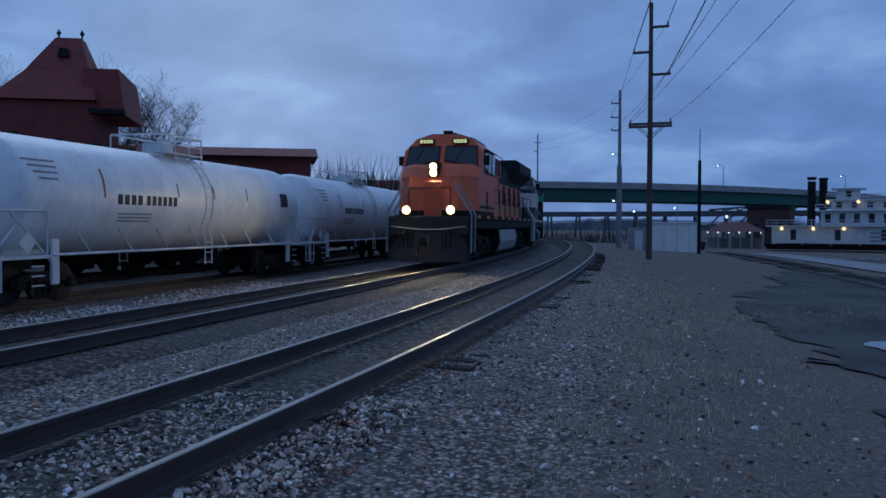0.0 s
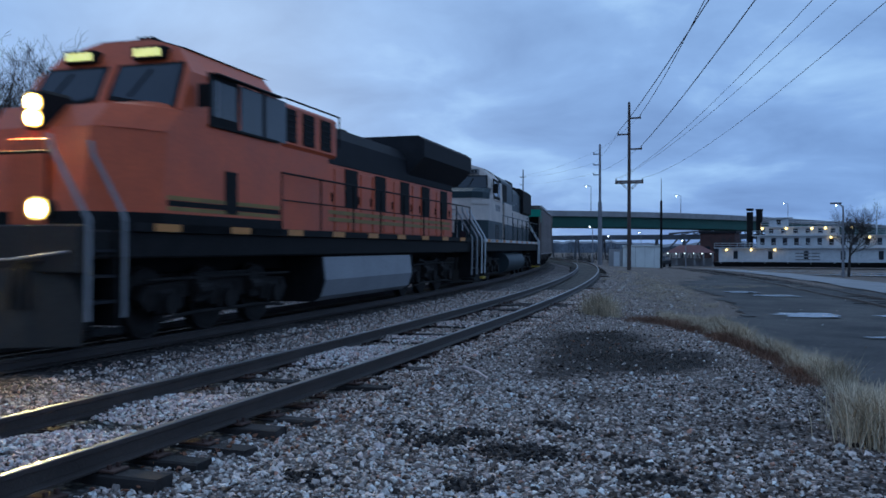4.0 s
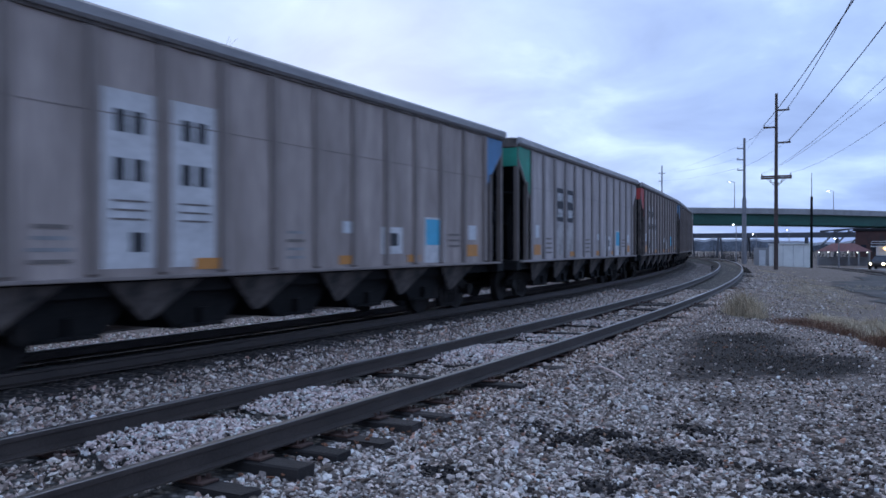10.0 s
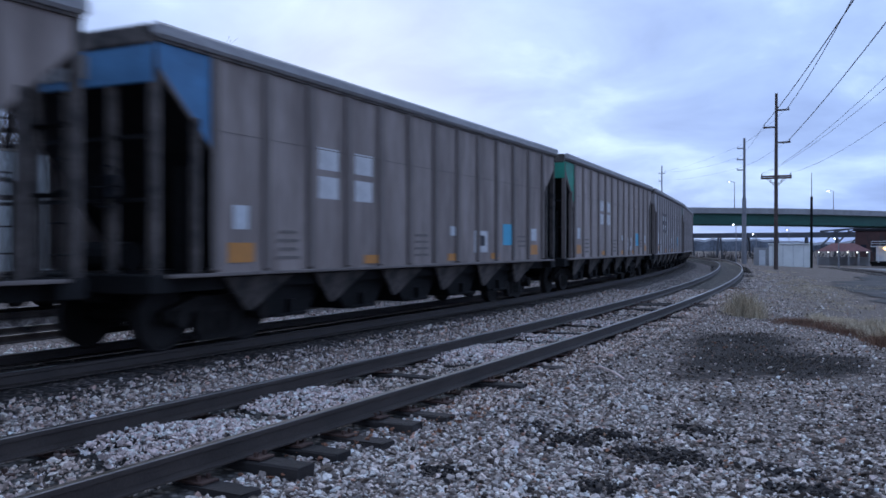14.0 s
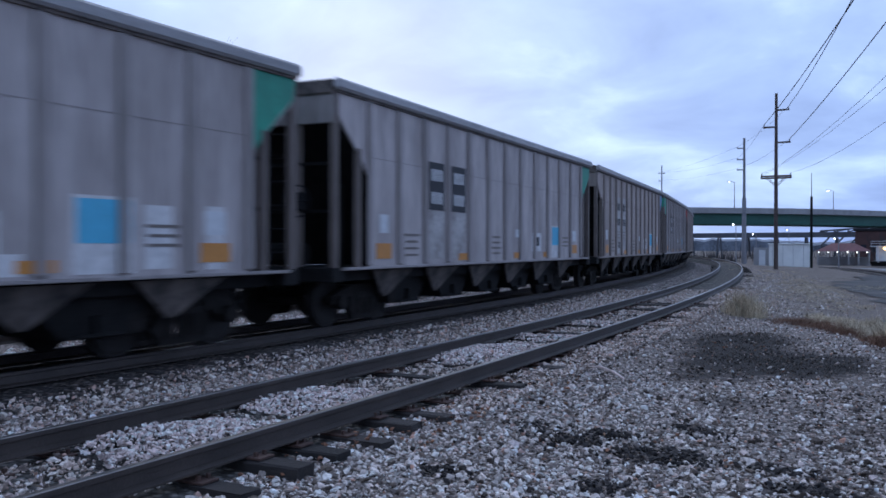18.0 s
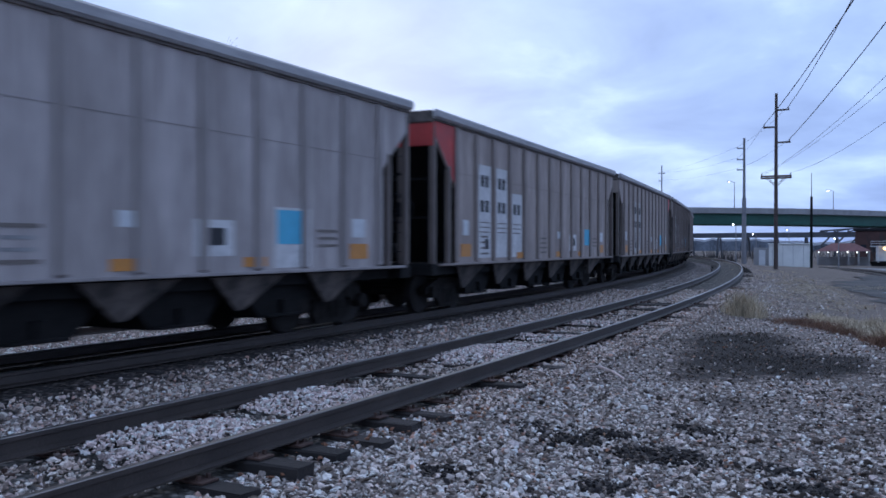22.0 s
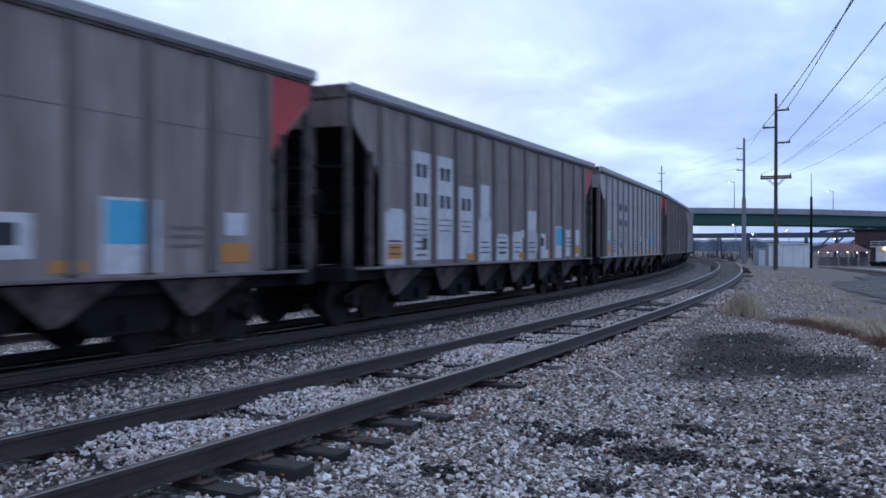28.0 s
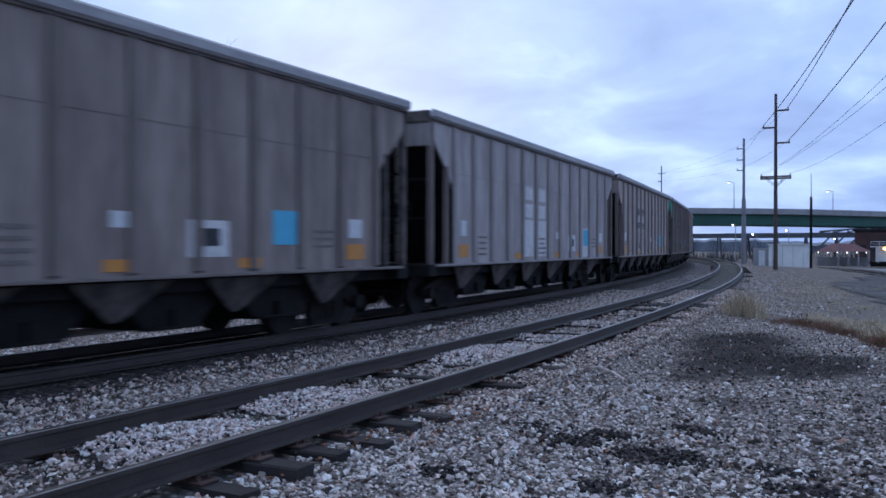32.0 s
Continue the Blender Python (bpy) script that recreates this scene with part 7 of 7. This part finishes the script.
# ---- the car on the far road ----
def far_car():
    t = thing("car", "dark car with lit headlights on the far road", "car")
    bm = bmesh.new(); prism(bm, [(-2.2, 0.35), (2.2, 0.35), (2.25, 0.7), (1.2, 0.9), (-2.2, 0.92), (-2.3, 0.6)], -0.88, 0.88); bmesh.ops.bevel(bm, geom=bm.edges[:], offset=0.05, segments=2, affect="EDGES"); part("body", bm, DARKSTEEL, t)
    bm = bmesh.new(); loft(bm, [[(-1.9, -0.82, 0.9), (1.1, -0.82, 0.9), (1.1, 0.82, 0.9), (-1.9, 0.82, 0.9)], [(-1.3, -0.62, 1.45), (0.3, -0.62, 1.45), (0.3, 0.62, 1.45), (-1.3, 0.62, 1.45)]]); part("cabin", bm, GLASS, t)
    bm = bmesh.new(); box(bm, -1.3, 0.3, -0.62, 0.62, 1.452, 1.50, 0.02); part("roof", bm, DARKSTEEL, t)
    for x in (-1.35, 1.4):
        for y in (-0.85, 0.85):
            bm = bmesh.new(); tube(bm, (x, y - 0.1, 0.32), (x, y + 0.1, 0.32), 0.32, n=16); w = part("wheel", bm, BLACK, t)
    for y in (-0.62, 0.62):
        bm = bmesh.new(); bmesh.ops.create_uvsphere(bm, u_segments=10, v_segments=6, radius=0.12, matrix=pose(2.24, y, 0.66)); part("headlight", bm, WARMLAMP, t)
    return t


WARMLAMP = glow("car_headlight_glow", (1.0, 0.80, 0.45), 25)
CAR = far_car()
# ---------- ground cover ----------
def draped(name, pts, lift, mat, label, category, seg=1.6, ragged=0.0, kind="structure"):
    """A sheet over the ground inside an outline, a little above it."""
    bm = bmesh.new()
    vs = []
    n = len(pts)
    for i in range(n):
        a, b = Vector(pts[i]), Vector(pts[(i + 1) % n])
        k = max(1, int((b - a).length / (0.3 if ragged else seg)))
        for q in range(k):
            p = a.lerp(b, q / k)
            if ragged:
                p += Vector((noise.noise((p.x * 0.7, p.y * 0.7, 4)), noise.noise((p.x * 0.7, p.y * 0.7, 9)))) * ragged + Vector((noise.noise((p.x * 2.9, p.y * 2.9, 6)), noise.noise((p.x * 2.9, p.y * 2.9, 7)))) * ragged * 0.5
            vs.append(bm.verts.new((p.x, p.y, 0)))
    f = bm.faces.new(vs)
    xs = [v.co.x for v in vs]; ys = [v.co.y for v in vs]
    for axis, lo, hi in ((0, min(xs), max(xs)), (1, min(ys), max(ys))):
        c = lo + seg
        while c < hi:
            no = (1, 0, 0) if axis == 0 else (0, 1, 0)
            bmesh.ops.bisect_plane(bm, geom=bm.verts[:] + bm.edges[:] + bm.faces[:], plane_co=(c if axis == 0 else 0, c if axis == 1 else 0, 0), plane_no=no)
            c += seg * (1 + 0.02 * abs(c))
    for v in bm.verts:
        v.co.z = ground_z(v.co.x, v.co.y) + lift
    ob = new(name, mesh_of(name, bm, mat))
    if ob.data.polygons and ob.data.polygons[0].normal.z < 0:
        ob.data.flip_normals()
    return tagged(smooth(ob), label, category, kind=kind)


draped("lot", [(p + 0.25, q) for p, q in BANK_OUT[:-1]][::-1] + [(16, -12), (14, 16), (8, 40), (-3.0, 72)], 0.03, ASPHALT, "worn dark asphalt lot with wet patches", "lot", ragged=1.1)


def right_track():
    """Old track and pale path that slant across toward the far road."""
    a, b = Vector((-9.6, 112.0)), Vector((15.5, -16.0))
    t = thing("track_old", "old track sunk in dirt along the path", "track", kind="structure")
    d = (b - a).normalized(); n = Vector((-d.y, d.x))
    k = int((b - a).length / 1.5)
    for o in (-0.7535, 0.7535):
        verts, faces = [], []
        prof = [(-0.07, -0.12), (0.07, -0.12), (0.04, 0.03), (-0.04, 0.03)]
        for i in range(k + 1):
            p = a.lerp(b, i / k) + n * o
            for q, z in prof:
                verts.append((p.x + n.x * q, p.y + n.y * q, ground_z(p.x, p.y) + 0.07 + z))
        for i in range(k):
            for j in range(4):
                v0, v1 = i * 4 + j, i * 4 + (j + 1) % 4
                faces.append((v0, v1, v1 + 4, v0 + 4))
        raw("rail", verts, faces, RAIL, t)
    rz = math.degrees(math.atan2(n.y, n.x))
    i = 0.0
    rnd = random.Random(3)
    while i < (b - a).length - 2:
        p = a + d * i
        z = ground_z(p.x, p.y)
        shared("tie", rnd.choice(TIES), t, pose(p.x, p.y, z + 0.045 - rnd.uniform(0, 0.03), 0, 0, rz + rnd.uniform(-1, 1)))
        i += 0.6
    # the pale path beside it
    side = -n if n.x < 0 else n
    p0, p1 = a + side * 2.6, b + side * 2.6
    q0, q1 = a + side * 6.2, b + side * 6.2
    draped("path", [tuple(p0), tuple(p1), tuple(q1), tuple(q0)], 0.06, PAVED, "pale grey paved path beside the old track", "path", seg=3)


right_track()

for k, (x, y, w, l, ang) in enumerate(((1.6, 29.4, 1.9, 1.9, 15), (2.75, 22.4, 0.3, 0.7, 20), (-0.6, 43.5, 1.6, 1.6, 10), (0.9, 41.0, 1.4, 2.0, 5), (4.6, 30.5, 1.0, 1.8, 10), (4.9, 24.6, 0.5, 1.2, 15), (9.5, 52.0, 2.4, 5, -10), (8.6, 77, 3.0, 9, -10), (12, 92, 3.0, 11, -8), (2, 96, 2.4, 8, -8))):
    bm = bmesh.new()
    n = 28
    ca, sa = math.cos(radians(ang)), math.sin(radians(ang))
    zz = max(ground_z(x + dx, y + dy) for dx in (-0.4, 0, 0.4) for dy in (-0.6, 0, 0.6)) + (0.05 if y < 60 else 0.09)
    vs = []
    for i in range(n):
        a = 2 * math.pi * i / n
        r = 1 + 0.6 * noise.noise((math.cos(a) * 2.1 + k * 5, math.sin(a) * 2.1, 1))
        u, v = l * 0.5 * r * math.cos(a), w * 0.5 * r * math.sin(a)
        vs.append(bm.verts.new((x + u * ca - v * sa, y + u * sa + v * ca, zz)))
    bm.faces.new(vs)
    ob = new("puddle", mesh_of("puddle", bm, WATER))
    tagged(ob, "shallow rain puddle on the asphalt lot", "puddle", "rain puddles")


# ---- loose stones ----
def stone_templates(n=14):
    out = []
    rnd = random.Random(21)
    for k in range(n):
        bm = bmesh.new()
        for _ in range(8 + k % 3):
            v = Vector((rnd.gauss(0, 1), rnd.gauss(0, 1), rnd.gauss(0, 1))).normalized()
            bm.verts.new((v.x * rnd.uniform(0.75, 1.15), v.y * rnd.uniform(0.55, 0.95), v.z * rnd.uniform(0.4, 0.7)))
        r = bmesh.ops.convex_hull(bm, input=bm.verts[:])
        bmesh.ops.delete(bm, geom=[v for v in bm.verts if not v.link_faces], context="VERTS")
        bm.verts.index_update()
        out.append((np.array([v.co[:] for v in bm.verts]), [[v.index for v in f.verts] for f in bm.faces]))
        bm.free()
    return out


TEMPLATES = stone_templates()


def scatter(name, places, mat, label, category):
    """Stones at (x, y, z, size), all in one object."""
    rng = np.random.default_rng(7)
    verts, faces, base = [], [], 0
    for x, y, z, s in places:
        v, f = TEMPLATES[rng.integers(len(TEMPLATES))]
        a, b = rng.uniform(0, 6.28), rng.uniform(-0.5, 0.5)
        ca, sa, cb, sb = math.cos(a), math.sin(a), math.cos(b), math.sin(b)
        p = v * s
        px, pz = p[:, 0] * cb - p[:, 2] * sb, p[:, 0] * sb + p[:, 2] * cb
        verts.append(np.stack([x + px * ca - p[:, 1] * sa, y + px * sa + p[:, 1] * ca, z + pz], 1))
        faces += [[base + i for i in t] for t in f]
        base += len(v)
    return tagged(raw(name, np.concatenate(verts).tolist(), faces, mat), label, category, kind="stuff")


def in_view(rng, n, r0, r1, az0, az1):
    """Random spots on the open ground, denser near the viewpoint."""
    r = r0 * (r1 / r0) ** rng.random(n)
    az = np.radians(rng.uniform(az0, az1, n))
    return r * np.sin(az), r * np.cos(az)


def stone_size(rng):
    return float(min(max(0.021 * math.exp(rng.normal(0, 0.42)), 0.009), 0.062))


# heaps of pale stone between the siding rails: from, to along the track
HEAPS = ((2.4, 3.5), (4.4, 6.2), (6.5, 8.2), (10.6, 13.2), (13.8, 15.0), (17.0, 18.2))


def lay_stones():
    rng = np.random.default_rng(11)
    spots, dull = [], []
    x, y = in_view(rng, 88000, 3.4, 24, -60, 12)
    x2, y2 = in_view(rng, 46000, 24, 60, -34, 6)
    for a, b in zip(np.concatenate((x, x2)), np.concatenate((y, y2))):
        o = offset_of(a, b)
        if -1.0 < o < 0.9 or -6.7 < o < -2.6 or o < -9:
            continue
        low = below_bank(a, b)
        if rng.random() < low * 0.93 or (b > 23 and o > 2.2 and rng.random() < min((o - 2.2) * 0.2, 0.5)):
            continue
        dirt = oily(a, b) * (1.0 + 0.7 * noise.noise((a * 2.3, b * 1.6, 9))) + 0.22 * noise.noise((a * 1.1, b * 1.1, 5)) + 0.12 * noise.noise((a * 4, b * 4, 2))
        dark = min(max((dirt - 0.08) / 0.34, 0), 1)
        if rng.random() < dark * 0.6:
            continue
        z = ground_z(a, b, o)
        s = stone_size(rng)
        brown = 0.18 + 0.5 * min(max((o - 3) / 4, 0), 1)
        (dull if rng.random() < max(dark * 0.9, brown) else spots).append((a, b, z + s * 0.25, s))
    scatter("gravel_stones", spots, STONE, "loose grey crushed limestone on the ground", "gravel")
    scatter("dull_stones", dull, DULL_STONE, "brown and dark stones among the limestone", "gravel")
    spots, low = [], []
    for _ in range(34000):
        s_, o = 1.0 + 33 * rng.random() ** 1.35, rng.uniform(-0.70, 0.68)
        heap = max(min(s_ - p, q - s_) for p, q in HEAPS) + 0.35 * noise.noise((s_ * 1.6, o * 2.2, 8)) - 0.22 * abs(o)
        a, b, _t = on_track(s_, o)
        s = stone_size(rng)
        if heap > 0:
            spots.append((a, b, -0.205 + min(heap, 0.5) * 0.10 + rng.uniform(0, 0.02), s))
        elif rng.random() < 0.5:
            low.append((a, b, -0.235 + s * 0.2, s))
    for _ in range(16000):      # stones that bury the tie ends, but for the nearest ties
        s_, o = 3.0 + 31 * rng.random() ** 1.3, rng.uniform(0.84, 1.5)
        deep = np.interp(s_, [7.0, 10.0, 34], [-0.02, 0.05, 0.06]) + 0.05 * noise.noise((s_ * 1.3, o * 1.5, 3))
        if deep < 0.0:
            continue
        a, b, _t = on_track(s_, o)
        s = stone_size(rng)
        low.append((a, b, -0.275 + rng.uniform(0, 1) * deep + 0.35 * deep, s))
    for _ in range(9000):
        s_, o = -1.0 + 30 * rng.random() ** 1.2, rng.normal(-1.30, 0.26)
        if o > -0.86:
            continue
        a, b, _t = on_track(s_, o)
        s = stone_size(rng)
        spots.append((a, b, -0.225 + s * 0.3, s))
    scatter("pale_stones", spots, PALE_STONE, "pale pinkish crushed stone between the siding rails", "gravel")
    scatter("bed_stones", low, BROWN_STONE, "mixed grey stones low between the ties", "gravel")
    spots = []
    for _ in range(9000):       # pale ballast shoulder of the yard track
        s_, o = 4.0 + 50 * rng.random() ** 1.2, rng.normal(-9.1, 0.55)
        if o > -7.7:
            continue
        a, b, _t = on_track(s_, o)
        s = stone_size(rng) * 1.3
        spots.append((a, b, ground_z(a, b, o) + 0.05 + s * 0.3, s))
    scatter("yard_stones", spots, PALE_STONE, "pale crushed stone along the yard track", "gravel")
    spots = []
    for _ in range(26000):
        s_, o = -2.0 + 34 * rng.random() ** 1.25, rng.uniform(-3.75, -1.2)
        if o < -2.55 and rng.random() < (-2.55 - o) * 1.4:
            continue
        a, b, _t = on_track(s_, o)
        s = stone_size(rng)
        spots.append((a, b, -0.215 + s * 0.3 + 0.02 * (o < -2.6), s))
    scatter("ballast_stones", spots, BROWN_STONE, "brown-grey ballast stones beside the main line", "gravel")


BROWN_STONE = stone_material("brown_ballast_stone", ((0.0, (0.06, 0.05, 0.046)), (0.3, (0.20, 0.165, 0.145)), (0.55, (0.36, 0.30, 0.27)), (0.7, (0.40, 0.38, 0.36)), (0.88, (0.56, 0.47, 0.43)), (0.95, (0.34, 0.2, 0.15)), (1.0, (0.78, 0.70, 0.66))), 1.7)
DULL_STONE = stone_material("dull_brown_stone", ((0.0, (0.03, 0.026, 0.024)), (0.4, (0.09, 0.075, 0.065)), (0.7, (0.17, 0.14, 0.12)), (0.92, (0.28, 0.235, 0.205)), (1.0, (0.5, 0.45, 0.42))))
CLOD = stone_material("oily_clod", ((0.0, (0.018, 0.017, 0.018)), (0.7, (0.04, 0.036, 0.036)), (1.0, (0.085, 0.075, 0.07))), rough=0.75)
lay_stones()


# ---- grass, weeds, clods, stick ----
def blades(name, spots, mat, label, category):
    """Bent blades; spots: x, y, spread, height, count."""
    rnd = random.Random(name)
    verts, faces = [], []
    for x, y, w, h, n in spots:
        for _ in range(n):
            px, py = x + rnd.gauss(0, w * 0.5), y + rnd.gauss(0, w * 0.5)
            z = ground_z(px, py) - 0.02
            hh = h * rnd.uniform(0.35, 1.0)
            a = rnd.uniform(0, 6.28)
            lean = rnd.uniform(0.1, 0.9) * hh
            cx, cy = math.cos(a), math.sin(a)
            wd = 0.003 + 0.0035 * h
            k = len(verts)
            for f, g in ((0, 1.0), (0.5, 0.8)):
                mx, my = px + cx * lean * f * f, py + cy * lean * f * f
                verts += [(mx - cy * wd * g, my + cx * wd * g, z + hh * f), (mx + cy * wd * g, my - cx * wd * g, z + hh * f)]
            verts.append((px + cx * lean, py + cy * lean, z + hh * 0.95))
            faces += [(k, k + 1, k + 3, k + 2), (k + 2, k + 3, k + 4)]
    return tagged(raw(name, verts, faces, mat), label, category, kind="stuff")


def lerp_spots(line, n, w, h, count, seed):
    rnd = random.Random(seed)
    out = []
    for _ in range(n):
        k = rnd.random() * (len(line) - 1)
        i = int(k); u = k - i
        x, y = [line[i][q] * (1 - u) + line[i + 1][q] * u for q in (0, 1)]
        out.append((x + rnd.gauss(0, w), y + rnd.gauss(0, w), 0.3, h * rnd.uniform(0.5, 1), count))
    return out


def bank_spots(u0, u1, y0, y1, n, spread, h, count, seed):
    """Spots between the bank's crest (0) and foot (1)."""
    rnd = random.Random(seed)
    out = []
    for _ in range(n):
        y = y0 + (y1 - y0) * rnd.random()
        u = rnd.uniform(u0, u1)
        x = bank(BANK_IN, y) * (1 - u) + bank(BANK_OUT, y) * u
        clump = 0.55 + 0.9 * max(0.0, noise.noise((x * 1.3, y * 0.9, 2)) + 0.35)
        out.append((x, y, spread, h * clump * rnd.uniform(0.7, 1.15), int(count * clump)))
    return out


blades("grass_tuft", [(-3.98, 23.4, 0.42, 0.85, 700), (-3.6, 23.0, 0.3, 0.62, 300), (-4.4, 24.0, 0.25, 0.5, 180)], DRYGRASS, "pale dry grass tuft on the gravel", "grass")
blades("dry_grass", bank_spots(0.2, 1.0, 9.0, 19.5, 420, 0.2, 0.40, 70, 1) + bank_spots(0.2, 1.0, 19.5, 26.0, 170, 0.25, 0.24, 60, 11) + [(1.12, 9.3, 0.3, 0.70, 900), (1.05, 10.0, 0.28, 0.6, 650), (1.3, 9.1, 0.22, 0.5, 400)]
       + bank_spots(-0.6, 0.9, 26, 46, 240, 0.5, 0.10, 40, 15) + lerp_spots([(-10.5, 70), (-5.5, 48), (-2.2, 30)], 120, 1.0, 0.2, 50, 2) + lerp_spots([(-4.2, 46), (2.0, 52)], 50, 0.7, 0.2, 50, 12), DRYGRASS, "bank of pale dry grass along the gravel edge", "grass")
blades("rusty_brush", bank_spots(-0.35, 0.5, 13.0, 23.2, 330, 0.25, 0.20, 80, 3) + bank_spots(0.1, 1.0, 8.6, 12.0, 150, 0.22, 0.22, 80, 13) + [(-2.7, 22.6, 0.4, 0.16, 300), (-2.2, 22.9, 0.4, 0.16, 300), (-3.0, 21.8, 0.3, 0.12, 160)], BRUSH, "rust-brown dead weeds beside the gravel", "weeds")
blades("dark_weeds", lerp_spots([(-3.6, 16.6), (-2.6, 15.0), (-1.6, 14.4), (-1.0, 14.6)], 120, 0.55, 0.09, 40, 4) + lerp_spots([(-3.2, 18.6), (-2.5, 17.6)], 40, 0.4, 0.12, 40, 14), WEED, "dark flattened weeds on the gravel", "weeds")


def litter():
    """Dead leaves and rusty scraps along the tie ends and over the gravel."""
    rng = np.random.default_rng(17)
    spots = []
    for _ in range(1500):
        s_, o = 3.0 + 34 * rng.random() ** 1.2, (rng.normal(1.15, 0.28) if rng.random() < 0.6 else rng.uniform(1.0, 6.0))
        if o < 0.85 or noise.noise((s_ * 0.6, o * 0.9, 12)) < -0.1:
            continue
        a, b, _t = on_track(s_, o)
        s = rng.uniform(0.014, 0.036)
        spots.append((a, b, ground_z(a, b, o) + (0.045 if o < 1.5 else 0.02), s))
    scatter("leaf_litter", spots, LITTER, "rust-brown dead leaves scattered over the gravel", "leaves")


LITTER = stone_material("dead_leaf", ((0.0, (0.10, 0.05, 0.035)), (0.5, (0.24, 0.12, 0.075)), (0.85, (0.36, 0.19, 0.12)), (1.0, (0.45, 0.30, 0.2))))
litter()


def clods():
    """Lumps of oily dirt: the small spills near the rails and a few in the broad one."""
    rng = np.random.default_rng(5)
    spots = []
    for cx, cy, rx, ry, w in BLOTS:
        small = rx < 0.4
        for _ in range(int(150 * w) if small else int(150 * w * rx * ry)):
            x, y = cx + rng.normal(0, rx * 0.85), cy + rng.normal(0, ry * 0.85)
            s = rng.uniform(0.018, 0.05) if small else rng.uniform(0.012, 0.03)
            spots.append((x, y, ground_z(x, y) + s * 0.35, s))
    scatter("dark_clods", spots, CLOD, "dark clods of oily dirt on the gravel", "dirt")


clods()
bm = bmesh.new()
pts = [Vector((-4.15, 11.75, ground_z(-4.15, 11.75) + 0.02)), Vector((-3.95, 11.72, ground_z(-4, 11.7) + 0.07)), Vector((-3.7, 11.55, ground_z(-3.7, 11.55) + 0.06)), Vector((-3.45, 11.3, ground_z(-3.45, 11.3) + 0.02))]
for a, b in zip(pts[:-1], pts[1:]):
    tube(bm, a, b, 0.018, 0.014, n=7)
tagged(new("bent_stick", mesh_of("bent_stick", bm, PALE_STONE)), "pale bent stick lying on the gravel", "stick")
# ---------- what moves ----------
def travelled(t):
    """Metres that the train has rolled, nought at 9 s."""
    return float(np.interp(t, [0, 1, 3.5, 6, 8, 9, 13, 19, 23, 28, 32], [-103.6, -91.9, -62.8, -34.4, -11.57, 0, 46.2, 116.0, 163.0, 221.9, 269.3]))


def roll(ob, s_at_nine, trucks=6.0):
    """Keyed along the curve: both trucks stay over the rails."""
    rows = []
    for k in range(0, 65):
        t = k * 0.5
        s = s_at_nine - travelled(t)
        (xa, ya, _), (xb, yb, _) = on_track(s - trucks, MAIN), on_track(s + trucks, MAIN)
        rows.append((t, pose((xa + xb) / 2, (ya + yb) / 2, 0, 0, 0, math.degrees(math.atan2(yb - ya, xb - xa)))))
    walk(ob, rows)


def drive(ob):
    """The car comes up the far road and leaves to the right."""
    rows = []
    for t, az, d in ((0, -6.1, 120), (3.5, -5.9, 120), (6, -4.3, 116), (8, -3.2, 108), (9, -2.6, 105), (10.2, -1.7, 102), (14, 4, 92), (20, 16, 85), (32, 40, 80)):
        x, y = d * math.sin(radians(az)), d * math.cos(radians(az))
        turn = -100 if t < 12 else -20
        rows.append((t, pose(x, y, ground_z(x, y) + 0.02, 0, 0, turn)))
    walk(ob, rows)


def motions():
    roll(ENGINE_ORANGE, -46.9 + 9.65, 6.4)
    roll(ENGINE_CREAM, -24.15 + 9.75, 6.4)
    drive(CAR)
    for n, car in enumerate(HOPPERS):
        roll(car, 12.7 - (HALF - INSET) + 16.85 * n)


motions()
